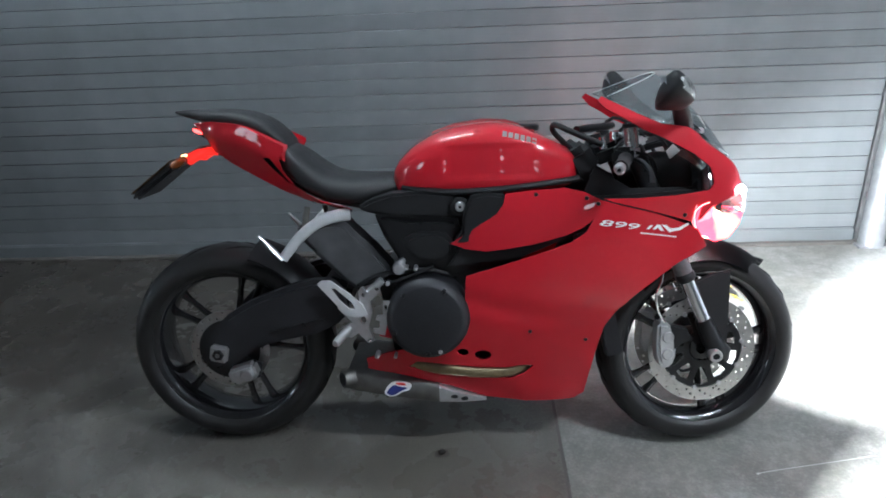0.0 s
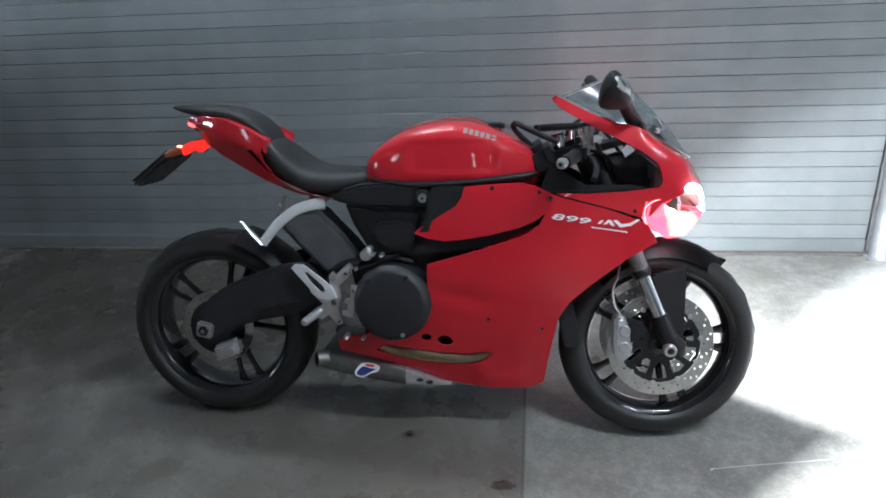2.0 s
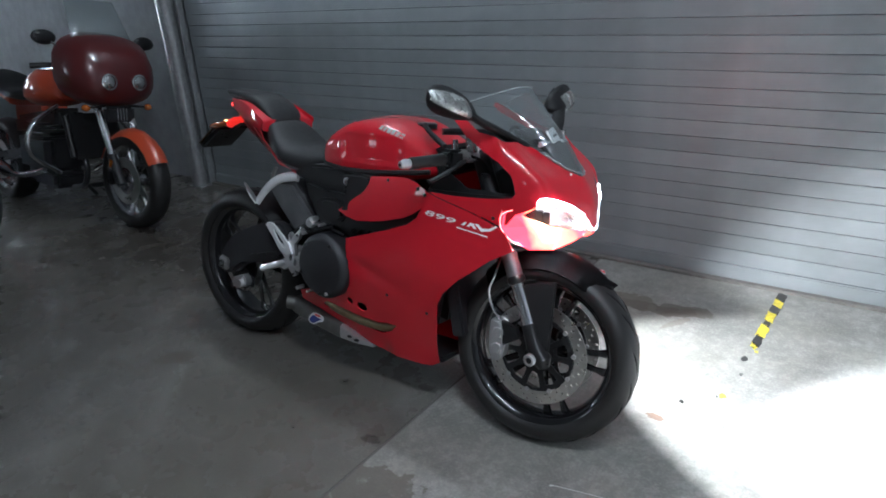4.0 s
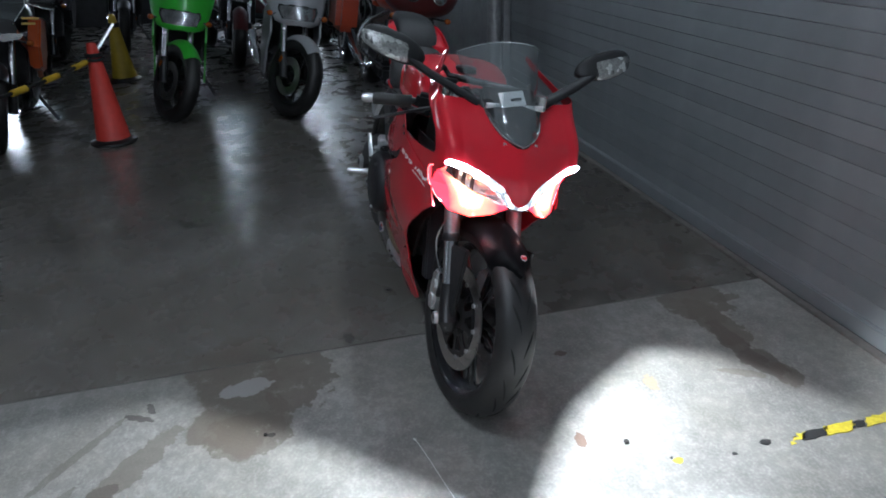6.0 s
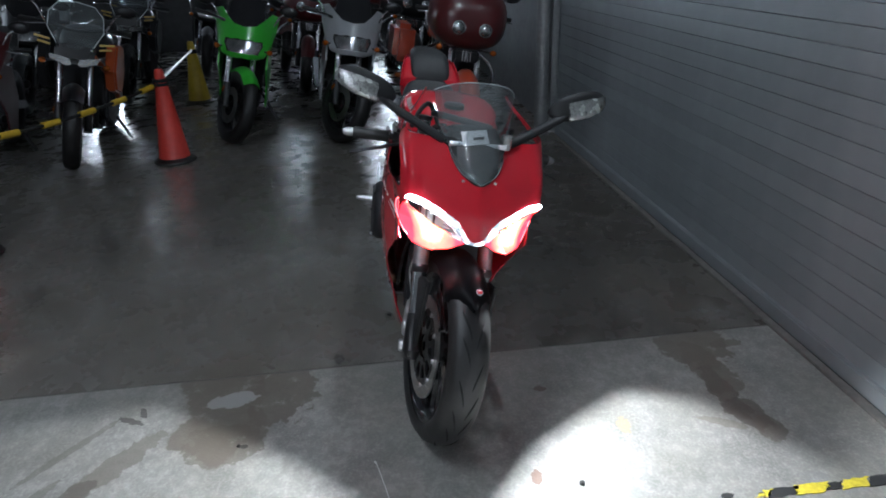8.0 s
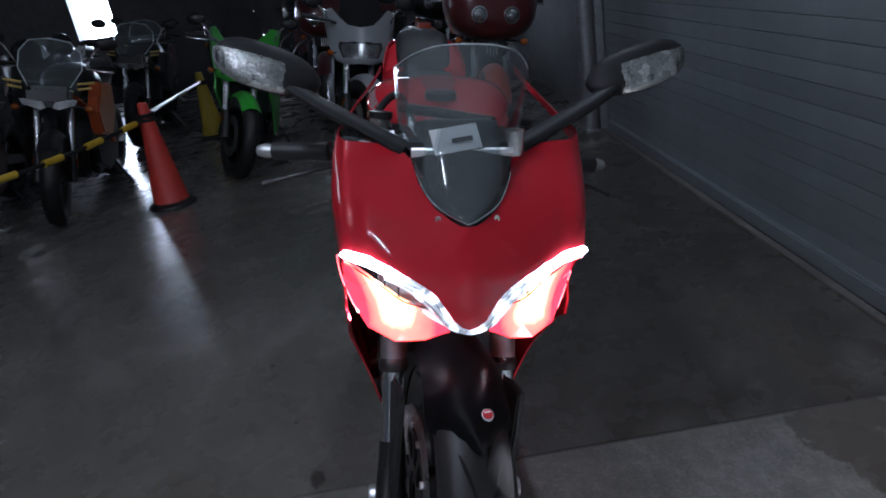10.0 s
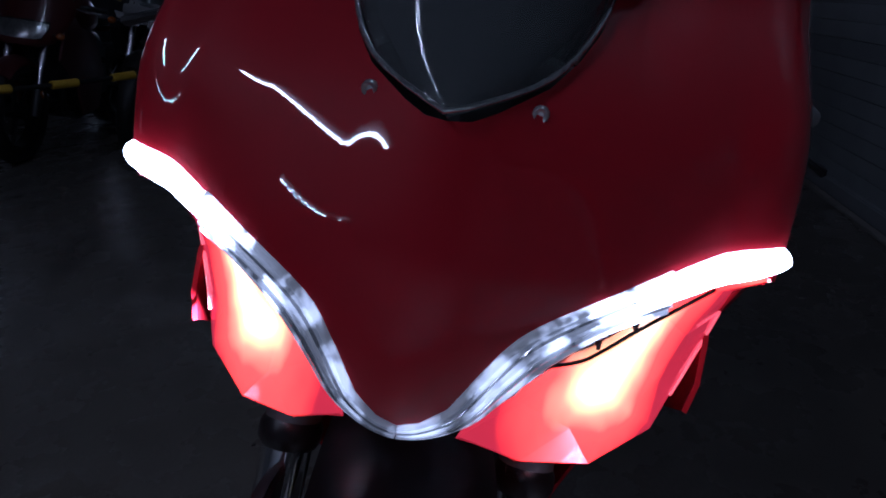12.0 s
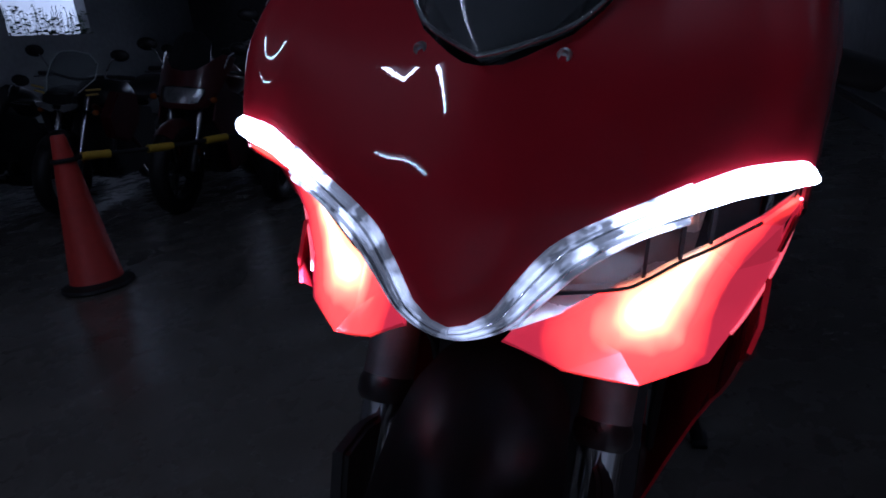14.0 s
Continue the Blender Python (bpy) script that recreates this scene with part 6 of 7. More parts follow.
# cockpit
turned("top_clamp", box((1.20, 0, 0.905), (0.075, 0.26, 0.022), (0, -23, 0), 0.008), ALU, bike, "silver top fork clamp")
turned("steering_nut", lathe([(0, 0.012), (0.014, 0.012), (0.018, 0.006), (0.018, 0)], (1.185, 0, 0.92), "z", 8), SATIN, bike)
for sy in (-1, 1):
    part("fork_cap", tube([fork_pt(-0.045, sy * 0.104), fork_pt(0.01, sy * 0.104)], [0.02, 0.026], 14), SILVER, bike)
    hb = turned("handlebar", tube([(1.185, sy * 0.11, 0.885), (1.158, sy * 0.18, 0.878), (1.124, sy * 0.27, 0.866), (1.090, sy * 0.345, 0.856)], 0.0115, 12), SATIN, bike, "clip-on handlebar")
    turned("grip", tube([(1.143, sy * 0.225, 0.872), (1.133, sy * 0.25, 0.869), (1.098, sy * 0.33, 0.858)], [0.019, 0.017, 0.018], 14), RUBBER, hb, "black rubber grip")
    turned("bar_end", tube([(1.097, sy * 0.332, 0.858), (1.090, sy * 0.348, 0.856), (1.085, sy * 0.362, 0.854)], [0.013, 0.0145, 0.010], 14), ALU, hb, "round metal bar end")
    turned("bar_screw", tube([(1.0853, sy * 0.361, 0.854), (1.084, sy * 0.3645, 0.8537)], 0.005, 10), SATIN, hb)
    turned("switch_block", box((1.152, sy * 0.185, 0.877), (0.05, 0.06, 0.05), (0, 0, sy * 20), 0.01), BLACK, hb, "black switch block")
    turned("lever", tube(spline([(1.175, sy * 0.15, 0.872), (1.192, sy * 0.21, 0.862), (1.190, sy * 0.28, 0.840), (1.172, sy * 0.345, 0.815)], 4), [0.010] * 5 + [0.008] * 7 + [0.010], 8, 0.6), SATIN, hb, "black hand lever")
    turned("fluid_pot", tube([(1.19, sy * 0.135, 0.895), (1.185, sy * 0.135, 0.95)], [0.018, 0.02], 14), LENS if sy < 0 else BLACK, hb, "brake fluid pot")
    turned("pot_lid", tube([(1.185, sy * 0.135, 0.951), (1.184, sy * 0.135, 0.962)], 0.022, 14), BLACK, hb)
    turned("lever_perch", box((1.168, sy * 0.155, 0.884), (0.045, 0.05, 0.034), (0, -15, sy * 20), 0.009), ALU if sy < 0 else SATIN, hb, "cast lever perch")
    turned("perch_clamp", tube([(1.146, sy * 0.165, 0.879), (1.136, sy * 0.188, 0.877)], 0.0185, 12), SATIN, hb)
    turned("switch_knob", box((1.136, sy * 0.192, 0.892), (0.016, 0.018, 0.012), (0, -20, sy * 20), 0.003), GREYCAST, hb)
    turned("fork_clamp_ring", tube([(1.196, sy * 0.104, 0.872), (1.187, sy * 0.104, 0.898)], 0.034, 16), ALU, bike)
    turned("hose", tube(spline([(1.19, sy * 0.14, 0.885), (1.235, sy * 0.145, 0.872), (1.262, sy * 0.12, 0.83), (1.26, sy * 0.09, 0.77)], 5), 0.0045, 7), BLACK, hb)
part("steering_damper", tube([(1.06, -0.09, 0.955), (1.12, -0.02, 0.955), (1.19, 0.08, 0.95)], 0.011, 10), SATIN, bike, "steering damper")
part("yoke_cover", box((1.16, 0, 0.895), (0.12, 0.20, 0.05), (0, -20, 0), 0.015), BLACK, bike)
part("airbox_lid", box((1.075, 0, 0.865), (0.08, 0.24, 0.09), (0, -30, 0), 0.02), BLACK, bike)
for x, y, z, r in ((1.17, -0.07, 0.935, 0.016), (1.215, -0.05, 0.94, 0.014), (1.235, 0.06, 0.945, 0.016), (1.13, -0.115, 0.925, 0.012)):
    part("adjuster_cap", tube([(x, y, z - 0.02), (x - 0.004, y, z + 0.012)], [r, r * 0.8], 10), CHROME, bike)
for k, (x, y) in enumerate(((1.25, -0.09), (1.27, 0.05), (1.23, 0.11))):
    part("cable_loom", tube(spline([(x - 0.09, y * 1.3, 0.90), (x - 0.03, y * 1.1, 0.95 + 0.01 * k), (x + 0.04, y * 0.8, 0.93), (x + 0.09, y * 0.5, 0.86)], 4), 0.0055, 7), BLACK, bike)
part("ignition_lock", tube([(1.13, 0, 0.90), (1.122, 0, 0.935)], 0.02, 16), SATIN, bike)
part("cable_loom", tube(spline([(1.05, -0.06, 0.90), (1.0, -0.08, 0.95), (1.0, -0.10, 0.972), (1.04, -0.13, 0.955), (1.12, -0.16, 0.92)], 5), 0.008, 8), BLACK, bike)
part("cable_loom", tube(spline([(1.17, -0.12, 0.90), (1.22, -0.10, 0.94), (1.26, -0.06, 0.95), (1.32, -0.03, 0.92)], 5), 0.006, 8), BLACK, bike)
part("dash_bracket", box((1.27, 0, 0.90), (0.14, 0.10, 0.02), (0, -15, 0), 0.005), GREYCAST, bike)
both("cockpit_panel", panel(to_skin([(1.075, 0.79), (1.39, 0.80), (1.37, 0.765), (1.2, 0.74), (1.08, 0.76)]), lambda x, z: (skin(-s_of_x(x, z), z) + Vector((0, 0.05, -0.005)), Vector((0, 1, 0))), (0.03, 0.03), 0.004), BLACK, bike, "black inner cockpit panel")
# near-black sheet added for the shade inside the cockpit
both("cockpit_shade_sheet", prism([(1.06, 0.76), (1.10, 0.86), (1.20, 0.80), (1.36, 0.80), (1.40, 0.86), (1.42, 0.75), (1.1, 0.70)], -0.15, -0.145, 0.001), DARK, bike)
part("instrument_housing", loft(stations([(1.20, 0.80, 0.74, 0.05), (1.24, 0.845, 0.72, 0.085), (1.30, 0.875, 0.72, 0.10), (1.36, 0.87, 0.73, 0.105), (1.41, 0.835, 0.75, 0.09)], 3), 0.6, 20), BLACK, bike, "black housing behind the instruments", 60)
part("head_tube", tube([(1.20, 0, 0.90), (1.30, 0, 0.66)], 0.04, 16), SATIN, bike)
turned("low_clamp", box((1.285, 0, 0.70), (0.08, 0.26, 0.03), (0, -23, 0), 0.008), SATIN, bike)
part("side_stand", tube(spline([(0.50, 0.12, 0.30), (0.53, 0.18, 0.22), (0.56, 0.232, 0.125), (0.57, 0.262, 0.048)], 4), [0.013] * 12 + [0.012], 10), SATIN, bike, "black side stand")
part("stand_foot", box((0.572, 0.268, 0.0475), (0.06, 0.03, 0.008), (LEAN, 0, 0), 0.002), SATIN, bike)


# ---- parked motorcycles behind ----
def paint(name, colour, rough=0.3, coat=0.7):
    return mat(name, colour, rough, 0, 0.08, 20, 0, coat, 0.05)


DULL_CHROME = mat("dull_chrome", (0.6, 0.6, 0.62), 0.22, 1.0, 0.2, 40)
OLD_LENS = mat("headlamp_glass", (0.40, 0.41, 0.42), 0.14, 0.8, 0.5, 70, 1.0, 0.6)


def ball(c, r, seg=16, bm=None):
    """An egg shape with its own three radii."""
    bm = bm or bmesh.new()
    b2 = bmesh.new()
    bmesh.ops.create_uvsphere(b2, u_segments=seg, v_segments=seg // 2, radius=1)
    bmesh.ops.transform(b2, matrix=Matrix.LocRotScale(c, None, r), verts=b2.verts)
    me = bpy.data.meshes.new("tmp")
    b2.to_mesh(me)
    b2.free()
    bm.from_mesh(me)
    bpy.data.meshes.remove(me)
    return bm


def plain_wheel(parent, x, r, w, material, chrome=False, spokes=6):
    t = part("wheel", lathe([(r - 0.09, -w * 0.4), (r - 0.05, -w * 0.5), (r - 0.015, -w * 0.38), (r, 0), (r - 0.015, w * 0.38), (r - 0.05, w * 0.5), (r - 0.09, w * 0.4)], (0, 0, 0), "y", 40), RUBBER, parent, "black tyre", 60)
    t.location = (x, 0, r)
    part("rim", lathe([(r - 0.085, -w * 0.42), (r - 0.105, -w * 0.3), (r - 0.11, 0), (r - 0.105, w * 0.3), (r - 0.085, w * 0.42)], (0, 0, 0), "y", 36), material, t)
    part("hub", lathe([(0.012, -0.06), (0.04, -0.05), (0.045, 0), (0.04, 0.05), (0.012, 0.06)], (0, 0, 0), "y", 16), material, t)
    for k in range(spokes):
        for d in ((-0.13, 0.13) if chrome else (0,)):
            a = 2 * math.pi * k / spokes
            part("spoke", tube([(0.03 * math.cos(a), 0, 0.03 * math.sin(a)), ((r - 0.11) * math.cos(a + d), 0, (r - 0.11) * math.sin(a + d))], [0.016, 0.011], 6, 0.8, (0, 1, 0)), material, t)
    part("brake_disc", lathe([(r * 0.28, -0.003), (r * 0.48, -0.003), (r * 0.48, 0.003), (r * 0.28, 0.003)], (0, -w * 0.5 - 0.004, 0), "y", 32), STEEL, t)
    return t


def parked(label, front_xy, heading, lean, style, colour, accent=None, group="parked motorcycles", steer=0):
    """A parked motorcycle; its front wheel touches the floor at front_xy."""
    base = 1.42 if style != "tourer" else 1.6
    m = pose(*front_xy, 0, 0, 0, heading) @ pose(0, 0, 0, -lean, 0, 0) @ pose(-base, 0, 0)
    ob = thing("parked_motorcycle", m, label, "motorcycle", group)
    accent = accent or BLACK
    tourer, naked = style == "tourer", style == "naked"
    rr = 0.31
    fore = plain_wheel(ob, base, rr, 0.13 if tourer else 0.12, DULL_CHROME if tourer else SATIN, tourer, 7 if tourer else 5)
    plain_wheel(ob, 0.0, rr, 0.17, DULL_CHROME if tourer else SATIN, tourer, 7 if tourer else 5)
    for sy in (-1, 1):
        part("fork_leg", tube([(base - 0.24, sy * 0.10, 0.86), (base - 0.02, sy * 0.10, 0.32)], 0.024, 12), DULL_CHROME, ob, "bright fork tube")
        part("fork_foot", tube([(base - 0.08, sy * 0.10, 0.47), (base - 0.0, sy * 0.10, 0.29)], 0.03, 10), SATIN, ob)
        part("reflector", box((base - 0.055, sy * 0.128, 0.42), (0.028, 0.008, 0.05), (0, 20, 0), 0.003), AMBER, ob, "orange reflector")
        part("front_caliper", box((base - 0.11, sy * 0.09, 0.33), (0.05, 0.05, 0.10), (0, 15, 0), 0.008), SATIN, ob)
    fend = []
    for k in range(9):
        a = radians((25 if tourer else 50) + (130 if tourer else 85) * k / 8)
        ring = []
        for j in range(7):
            q = j / 6 * 2 - 1
            ro = rr + 0.022 - 0.05 * q * q
            ring.append(Vector((base + ro * math.cos(a), q * 0.072, rr + ro * math.sin(a))))
        for j in range(6, -1, -1):
            q = j / 6 * 2 - 1
            ro = rr + 0.018 - 0.05 * q * q
            ring.append(Vector((base + ro * math.cos(a), q * 0.069, rr + ro * math.sin(a))))
        fend.append(ring)
    part("front_fender", ringed(bmesh.new(), fend), colour if style != "naked" else accent, ob, angle=60)
    part("engine", box((0.62, 0, 0.42), (0.42, 0.30, 0.30), (0, 0, 0), 0.05), GREYCAST, ob, "dark engine block")
    for k in range(5):
        part("cooling_fin", box((0.72, 0, 0.50 + 0.03 * k), (0.22, 0.34, 0.010), (0, 0, 0), 0.003), GREYCAST, ob)
    part("radiator", box((base - 0.44, 0, 0.56), (0.05, 0.32, 0.30), (0, -14, 0), 0.008), BLACK, ob, "dark radiator")
    for sy in (-1, 1):
        part("radiator_tank", tube([(base - 0.405, sy * 0.165, 0.43), (base - 0.475, sy * 0.165, 0.69)], 0.022, 10), SATIN, ob)
        part("down_pipe", tube(spline([(base - 0.47, sy * 0.08, 0.50), (base - 0.40, sy * 0.09, 0.36), (base - 0.46, sy * 0.08, 0.24), (base - 0.62, sy * 0.07, 0.20)], 4), 0.019, 10), SATIN, ob)
    part("sump", box((0.66, 0, 0.24), (0.36, 0.24, 0.12), (0, 4, 0), 0.03), GREYCAST, ob)
    part("frame", box((0.6, 0, 0.62), (0.6, 0.2, 0.14), (0, -8, 0), 0.03), SATIN, ob)
    part("fuel_tank", loft(stations([(0.52, 0.86, 0.78, 0.08), (0.58, 0.93, 0.74, 0.15), (0.72, 1.0, 0.73, 0.19), (0.85, 0.98, 0.75, 0.18), (0.95, 0.90, 0.78, 0.12)], 3), 0.7, 22, 0.2), accent if naked else colour, ob, angle=60)
    part("seat", loft(stations([(-0.06, 0.97, 0.93, 0.09), (0.1, 0.94, 0.86, 0.13), (0.25, 0.86, 0.78, 0.15), (0.42, 0.84, 0.76, 0.14), (0.54, 0.86, 0.78, 0.09)], 3), 0.6, 18), VINYL, ob)
    part("tail", loft([(-0.28, 0.95, 0.92, 0.05), (-0.12, 0.95, 0.86, 0.10), (0.1, 0.88, 0.78, 0.12), (0.3, 0.78, 0.72, 0.12)], 0.6, 16), accent if naked else colour, ob)
    part("tail_lamp", box((-0.285, 0, 0.925), (0.02, 0.09, 0.04), bev=0.006), SCARLET, ob)
    part("swingarm", box((0.22, 0.12, 0.36), (0.5, 0.04, 0.07), (0, -10, 0), 0.012), SATIN, ob)
    part("swingarm", box((0.22, -0.12, 0.36), (0.5, 0.04, 0.07), (0, -10, 0), 0.012), SATIN, ob)
    part("exhaust", tube(spline([(0.75, -0.14, 0.30), (0.45, -0.18, 0.24), (0.2, -0.2, 0.30), (-0.15, -0.21, 0.42)], 4), [0.02] * 6 + [0.045] * 7, 12), DULL_CHROME, ob, "bright exhaust pipe")
    part("side_stand", tube([(0.55, 0.12, 0.3), (0.6, 0.30, 0.06)], 0.014, 8), SATIN, ob)
    hx, hz = base - 0.30, 0.98 if naked or tourer else 0.90
    part("handlebar", tube(spline([(hx - 0.12, -0.36, hz + 0.02), (hx - 0.04, -0.22, hz + 0.03), (hx, 0, hz), (hx - 0.04, 0.22, hz + 0.03), (hx - 0.12, 0.36, hz + 0.02)], 3), 0.012, 8), SATIN, ob)
    for sy in (-1, 1):
        part("grip", tube([(hx - 0.07, sy * 0.27, hz + 0.027), (hx - 0.125, sy * 0.375, hz + 0.02)], 0.018, 10), RUBBER, ob)
        part("lever", tube([(hx - 0.02, sy * 0.2, hz + 0.02), (hx, sy * 0.28, hz + 0.01), (hx - 0.04, sy * 0.37, hz)], 0.006, 6), DULL_CHROME, ob)
        st_ = part("mirror", tube([(hx - 0.02, sy * 0.2, hz + 0.03), (hx + 0.0, sy * 0.26, hz + 0.14), (hx - 0.02, sy * 0.31, hz + 0.18)], 0.007, 8), DULL_CHROME, ob)
        part("mirror_head", ball((hx - 0.02, sy * 0.33, hz + 0.19), (0.02, 0.075, 0.045)), SATIN, st_)
        part("indicator", ball((base - 0.14, sy * 0.21, 0.76), (0.03, 0.025, 0.022)), AMBER, ob)
        part("indicator_stalk", tube([(base - 0.15, sy * 0.08, 0.77), (base - 0.14, sy * 0.20, 0.76)], 0.008, 6), SATIN, ob)
    nx = base - 0.10
    if style == "sport":
        fo = [(0.0, 0.70), (0.10, 0.69), (0.17, 0.71), (0.215, 0.80), (0.245, 0.92), (0.26, 1.03), (0.20, 1.05), (0.14, 0.99), (0.09, 0.95), (0.0, 0.935)]
        loop_ = fo + [(-y, z) for y, z in fo[-2:0:-1]]
        lampcut = [(-0.12, 0.735), (0.12, 0.735), (0.15, 0.80), (0.145, 0.83), (0.05, 0.84), (-0.05, 0.84), (-0.145, 0.83), (-0.15, 0.80)]

        def face(y, z):
            return Vector((nx + 0.06 - 0.55 * max(0, z - 0.75) - 3.2 * y * y - 0.5 * max(0, 0.72 - z), y, z)), Vector((-1, 0, 0))
        part("front_cowl", panel(to_skin(loop_), face, (0.03, 0.03), 0.005, [to_skin(lampcut)]), colour, ob, angle=60)
        for sy in (-1, 1):
            part("side_fairing", prism([(nx - 0.05, 0.62), (nx - 0.18, 0.95), (nx - 0.35, 0.80), (nx - 0.55, 0.75), (nx - 0.70, 0.5), (nx - 0.6, 0.25), (nx - 0.35, 0.24), (nx - 0.27, 0.45)], sy * 0.20, sy * 0.185, 0.004), colour, ob)
        part("headlamp", panel(to_skin(lampcut), lambda y, z: (face(y, z)[0] + Vector((-0.008, 0, 0)), Vector((-1, 0, 0))), (0.03, 0.03), 0.02), OLD_LENS, ob, "clear headlamp glass")
        part("lamp_bezel", tube([face(y, z)[0] for y, z in lampcut + lampcut[:1]], 0.005, 6), BLACK, ob)
        sc = [(0.0, 0.93), (0.09, 0.95), (0.15, 1.0), (0.13, 1.12), (0.07, 1.18), (0.0, 1.195)]
        part("windscreen", panel(to_skin(sc + [(-y, z) for y, z in sc[-2:0:-1]]), lambda y, z: (Vector((nx - 0.04 - 0.75 * (z - 0.93) - 2.5 * y * y, y, z)), Vector((-1, 0, 0))), (0.04, 0.04), 0.004), mat("smoked_screen", (0.02, 0.02, 0.022), 0.1, 0, 0.05, 40), ob, "dark smoked screen")
    elif naked:
        head = part("headlamp", box((nx + 0.03, 0, 0.84), (0.10, 0.26, 0.13), (0, -15, 0), 0.03), SATIN, ob, "black twin headlamp unit")
        for sy in (-1, 1):
            part("headlamp_glass", prism([(0.02, 0.775), (0.05, 0.765), (0.15, 0.80), (0.165, 0.835), (0.09, 0.83), (0.03, 0.812)], 0.0, 0.012, 0.004), OLD_LENS, head, "clear angular headlamp glass").matrix_local = pose(nx + 0.085, 0, 0, 0, 0, -90 if sy < 0 else 90) @ pose(0, 0 if sy < 0 else -0.012, 0)
            part("tank_panel", prism([(nx - 0.17, 0.56), (nx - 0.10, 0.72), (nx - 0.26, 0.90), (nx - 0.55, 0.86), (nx - 0.58, 0.66), (nx - 0.40, 0.50)], sy * 0.27, sy * 0.19, 0.015), colour if sy > 0 else BLACK, ob)
            part("frame_tube", tube([(nx - 0.16, sy * 0.12, 0.80), (nx - 0.42, sy * 0.21, 0.60), (nx - 0.66, sy * 0.20, 0.42)], 0.022, 10), colour if sy > 0 else SATIN, ob, "painted frame tube" if sy > 0 else "")
            part("side_panel", prism([(0.35, 0.72), (0.62, 0.76), (0.92, 0.70), (1.02, 0.52), (0.95, 0.30), (0.70, 0.20), (0.42, 0.24), (0.30, 0.46)], sy * 0.17, sy * 0.14, 0.012), BLACK, ob)
            for z, l_ in ((0.92, 0.10), (0.885, 0.08)):
                part("bar_guard", tube([(nx - 0.02, sy * 0.16, z), (nx - 0.04, sy * (0.16 + l_), z + 0.012)], 0.008, 8), mat("guard_yellow", (0.5, 0.35, 0.08), 0.4) if "guard_yellow" not in bpy.data.materials else bpy.data.materials["guard_yellow"], ob, "pale yellow guard bar")
        sc = [(0.0, 0.88), (0.12, 0.90), (0.185, 1.0), (0.18, 1.10), (0.12, 1.17), (0.0, 1.19)]
        ob2 = part("windscreen", panel(to_skin(sc + [(-y, z) for y, z in sc[-2:0:-1]]), lambda y, z: (Vector((nx + 0.04 - 0.7 * (z - 0.9) - 2.5 * y * y, y, z)), Vector((-1, 0, 0))), (0.04, 0.04), 0.004), SCREEN, ob, "clear fly screen")
        part("screen_edge", tube([Vector((nx + 0.042 - 0.7 * (z - 0.9) - 2.5 * y * y, y, z)) for y, z in [(-a_, c_) for a_, c_ in sc[1:]] + sc[4:0:-1]], 0.0035, 6), bpy.data.materials["frosted_edge"], ob2, "pale rim of the fly screen")
    else:
        part("fairing", loft([(nx - 0.22, 1.22, 0.78, 0.30), (nx - 0.10, 1.20, 0.76, 0.29), (nx + 0.0, 1.12, 0.78, 0.24), (nx + 0.05, 1.04, 0.84, 0.15)], 0.75, 24), accent if accent != BLACK else colour, ob, "touring fairing", 60)
        for sy in (-1, 1):
            part("headlamp", lathe([(0, 0.02), (0.03, 0.012), (0.042, 0.0), (0.048, -0.03)], (nx + 0.055, sy * 0.10, 0.92), "x", 20), OLD_LENS, ob, "round headlamp glass")
            part("lamp_ring", lathe([(0.042, 0.006), (0.05, 0.004), (0.052, -0.03)], (nx + 0.055, sy * 0.10, 0.92), "x", 20), DULL_CHROME, ob)
        part("windscreen", panel([(-0.2, 1.15), (0.2, 1.15), (0.16, 1.42), (-0.16, 1.42)], lambda y, z: (Vector((nx - 0.08 - 0.6 * (z - 1.15) - 1.5 * y * y, y, z)), Vector((-1, 0, 0))), (0.06, 0.06), 0.004), SCREEN, ob)
        for sy in (-1, 1):
            part("crash_bar", tube(spline([(0.95, sy * 0.12, 0.75), (1.0, sy * 0.32, 0.62), (1.0, sy * 0.34, 0.45), (0.92, sy * 0.12, 0.3)], 4), 0.016, 10), DULL_CHROME, ob, "chrome crash bar")
            part("pannier", box((-0.1, sy * 0.30, 0.62), (0.5, 0.2, 0.34), (0, 0, 0), 0.05), colour, ob)
        part("horn_plate", box((nx - 0.03, 0, 0.72), (0.05, 0.2, 0.10), (0, 0, 0), 0.02), BLACK, ob)
        for k in range(4):
            part("grille_bar", box((nx + 0.0, -0.03 + 0.02 * k, 0.72), (0.012, 0.006, 0.08), bev=0.002), DULL_CHROME, ob)
    if steer:
        head_ = Vector((base - 0.22, 0, 0.86))
        turn_ = Matrix.Translation(head_) @ Matrix.Rotation(radians(steer), 4, Vector((-0.40, 0, 0.915)).normalized()) @ Matrix.Translation(-head_)
        with_fork = {"fork_leg", "fork_foot", "reflector", "front_caliper", "front_fender", "handlebar", "grip", "lever"}
        if naked:
            with_fork |= {"headlamp", "mirror", "windscreen", "bar_guard", "indicator", "indicator_stalk"}
        for o in ob.children:
            if o == fore or o.name.split(".")[0] in with_fork:
                o.matrix_basis = turn_ @ o.matrix_basis
    return ob


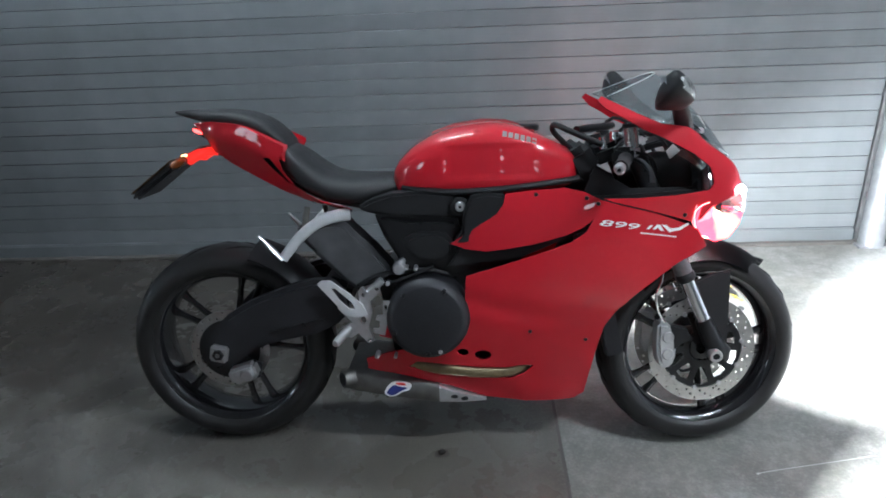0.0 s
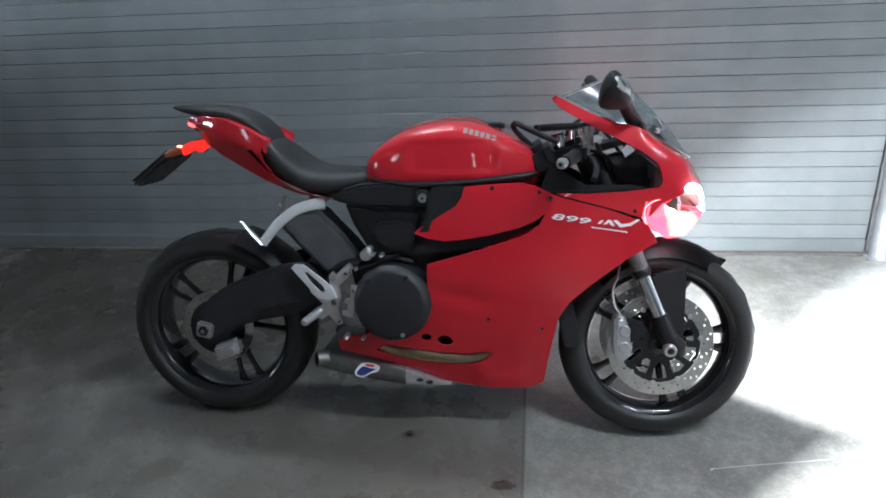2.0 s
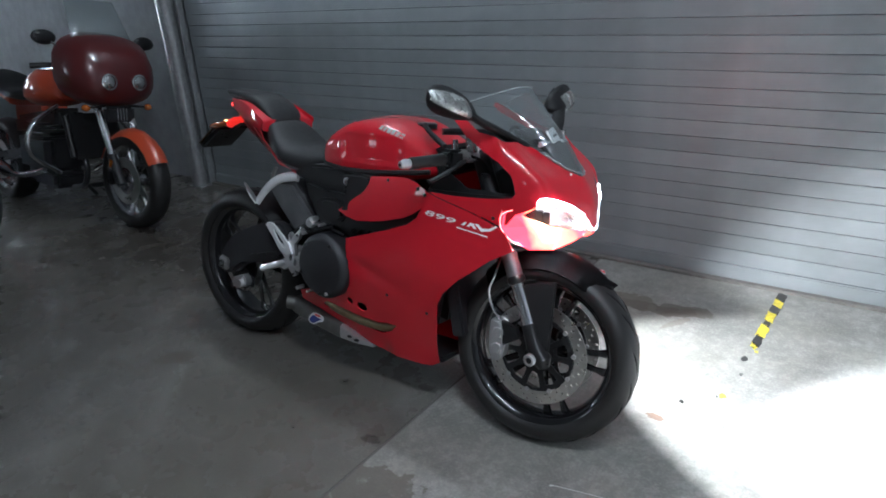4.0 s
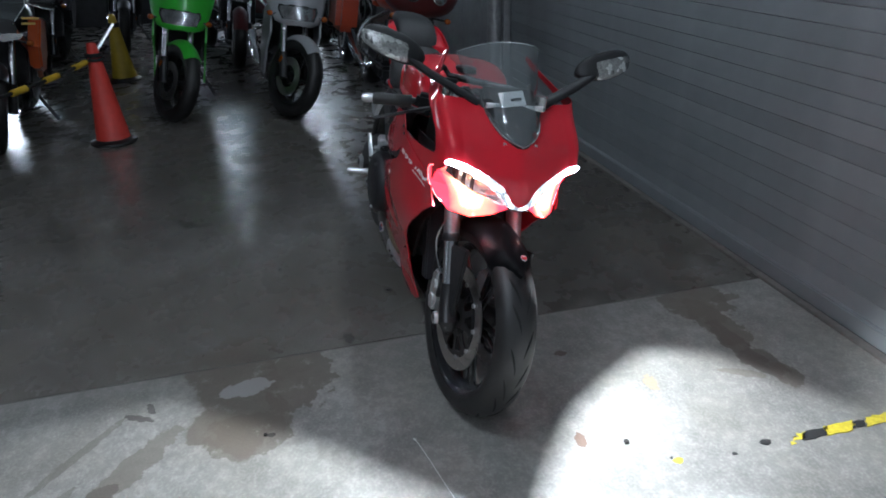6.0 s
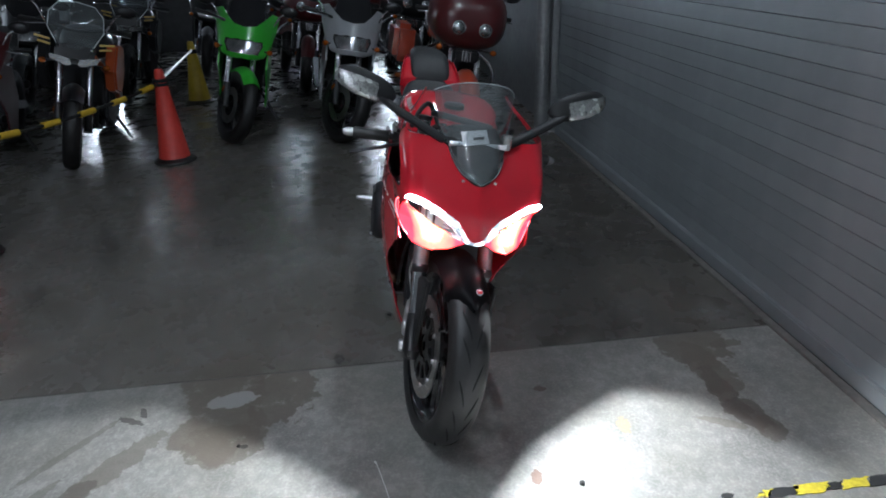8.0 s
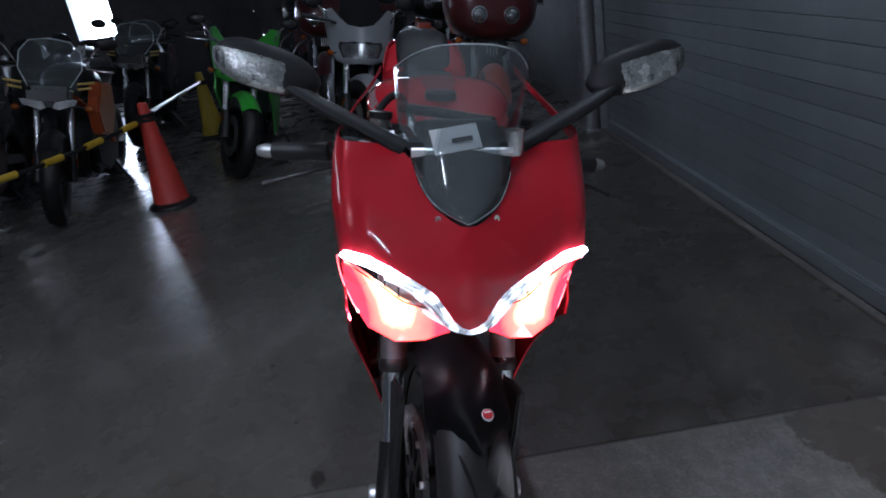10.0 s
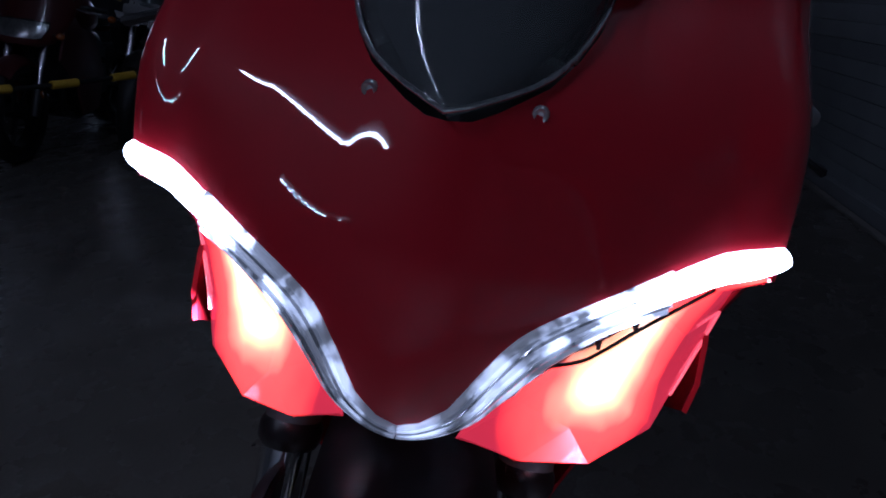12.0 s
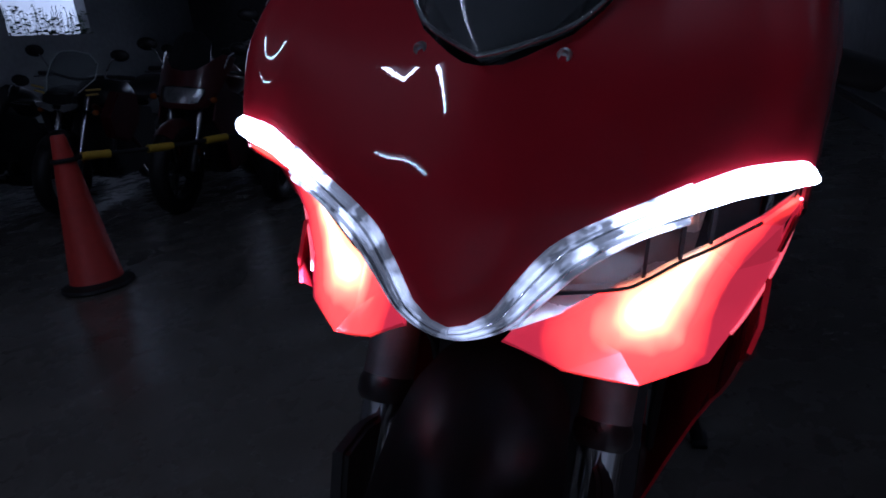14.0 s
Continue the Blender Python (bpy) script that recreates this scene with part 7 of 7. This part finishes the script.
GREEN = paint("lime_green_paint", (0.055, 0.42, 0.03))
GREY = paint("silver_grey_paint", (0.32, 0.33, 0.34))
ORANGE = paint("orange_paint", (0.34, 0.06, 0.012))
MAROON = paint("maroon_paint", (0.07, 0.008, 0.009))
COPPER = paint("copper_red_paint", (0.42, 0.055, 0.02))
COAL = paint("coal_black_paint", (0.010, 0.010, 0.011), 0.35, 0.25)
parked("lime green sport motorcycle with black wheels, parked in the row", (-2.53, -1.22), 2, 12, "sport", GREEN, steer=28)
parked("silver grey sport motorcycle, parked in the row", (-2.36, -0.32), 4, 11, "sport", GREY, steer=28)
parked("black and orange naked motorcycle with a clear fly screen", (-2.05, -2.34), 8, 10, "naked", ORANGE, COAL, steer=10)
parked("copper red touring motorcycle with chrome spoked wheels", (-1.80, 0.54), 2, 10, "tourer", COPPER, MAROON)
parked("maroon sport motorcycle in shadow at the row's end", (-1.8, -2.98), 12, 10, "sport", MAROON)
parked("black naked motorcycle in shadow behind the row", (-4.55, -2.65), 6, 10, "naked", COAL, COAL)
parked("maroon touring motorcycle in shadow behind the row", (-4.6, -0.75), 3, 10, "tourer", MAROON)
parked("black sport motorcycle in shadow behind the row", (-4.3, -3.6), 10, 10, "sport", COAL)
parked("black touring motorcycle in the far row", (-4.5, 0.4), 3, 10, "tourer", COAL)
parked("dark naked motorcycle in the row beside the aisle", (-1.9, -4.1), 14, 10, "naked", MAROON, COAL)
parked("black sport motorcycle at the far end of the row", (-1.8, -5.0), 14, 10, "sport", COAL)
parked("grey naked motorcycle at the far end of the row", (-4.1, -4.7), 14, 10, "naked", GREY, COAL)

for k, (style, paint_) in enumerate((("naked", COAL), ("sport", MAROON), ("tourer", COAL), ("sport", COAL), ("naked", MAROON), ("sport", GREY))):
    parked("dark motorcycle in shadow behind the row", (-6.3 + 0.15 * (k % 2), 0.9 - 1.0 * k), 4 + k, 10, style, paint_, COAL if style == "naked" else None)

# cones and bars
CONE_RED = mat("red_cone_plastic", (0.55, 0.045, 0.03), 0.5, 0, 0.15, 25, 0.1)
CONE_YEL = mat("yellow_cone_plastic", (0.42, 0.30, 0.02), 0.55, 0, 0.15, 25, 0.1)


def cone(at, colour, label, height=0.70):
    c = thing("traffic_cone", pose(*at, 0, 0, 0, 20), label, "traffic cone", "traffic cones")
    part("cone_body", lathe([(0.122, 0.028), (0.116, 0.036), (0.034, height - 0.03), (0.032, height - 0.012), (0.026, height), (0.018, height), (0.02, height - 0.05)], (0, 0, 0), "z", 28), colour, c)
    part("cone_base", lathe([(0, 0.002), (0.155, 0.002), (0.16, 0.008), (0.155, 0.022), (0.13, 0.030), (0.118, 0.04)], (0, 0, 0), "z", 20), RUBBER, c, "black rubber foot")
    part("cone_ring", lathe([(0.052, height - 0.10), (0.058, height - 0.11), (0.056, height - 0.12), (0.05, height - 0.12)], (0, 0, 0), "z", 20), BLACK, c)
    return c


cone((-2.09, -1.61), CONE_RED, "red plastic traffic cone on a black rubber foot")
cone((-0.38, -2.30), CONE_RED, "red plastic traffic cone beside the aisle")
cone((-4.42, -1.86), CONE_YEL, "yellow plastic traffic cone behind the red one", 0.64)
BAR_Y = mat("bar_yellow", (0.5, 0.33, 0.02), 0.5, 0, 0.15, 30)
bar = thing("cone_bar", Matrix(), "black bar with yellow sleeves between two cones", "barrier bar")
p0, p1 = Vector((-2.09, -1.61, 0.60)), Vector((-0.38, -2.30, 0.60))
sag = lambda q: p0.lerp(p1, q) + Vector((0, 0, -0.05 * 4 * q * (1 - q)))
part("rod", tube([sag(k / 20) for k in range(21)], 0.011, 10), BLACK, bar, "black rod")
for k in range(6):
    part("yellow_sleeve", tube([sag((k + 0.35) / 6), sag((k + 0.55) / 6), sag((k + 0.76) / 6)], 0.0195, 14), BAR_Y, bar, "yellow sleeve on the rod")
bar2 = thing("cone_bar", Matrix(), "pale grey bar between the red and the yellow cone", "barrier bar")
part("rod", tube([(-2.09, -1.61, 0.62), (-4.42, -1.86, 0.55)], 0.014, 10), ALU, bar2)
for q in (0, 1):
    part("end_ring", lathe([(0.04, -0.012), (0.058, -0.012), (0.058, 0.012), (0.04, 0.012)], Vector((-2.09, -1.61, 0.62)).lerp(Vector((-4.42, -1.86, 0.55)), q), "z", 16), BLACK, bar2)

# leafy plants on the parapet of the open side
rr = random.Random(21)
hb_ = bmesh.new()
for k in range(420):
    x, q = rr.uniform(-6.7, -5.1), rr.random() ** 1.6
    c = Vector((x, Y0 - 0.1 + rr.uniform(-0.09, 0.09), 1.71 + 0.42 * q * (0.55 + 0.45 * math.sin(7.3 * x) ** 2)))
    turn_ = Matrix.Rotation(rr.uniform(0, 6.3), 3, "Z") @ Matrix.Rotation(rr.uniform(-1.2, 1.2), 3, "X")
    s_ = rr.uniform(0.025, 0.055)
    hb_.faces.new([hb_.verts.new(c + turn_ @ Vector(p)) for p in ((-s_, 0, 0), (0, s_ * 0.35, s_ * 0.12), (s_, 0, 0), (0, -s_ * 0.35, s_ * 0.12))])
for k in range(60):
    x = -6.68 + 0.0265 * k
    tube([(x, Y0 - 0.1, 1.699), (x + rr.uniform(-0.03, 0.03), Y0 - 0.1 + rr.uniform(-0.05, 0.05), 1.71 + rr.uniform(0.12, 0.4))], 0.004, 5, bm=hb_)
tagged(part("parapet_plants", hb_, mat("dark_leaf", (0.035, 0.07, 0.03), 0.5, 0, 0.4, 30), None), "dark leafy plants on the parapet against daylight", "plants", kind="stuff")
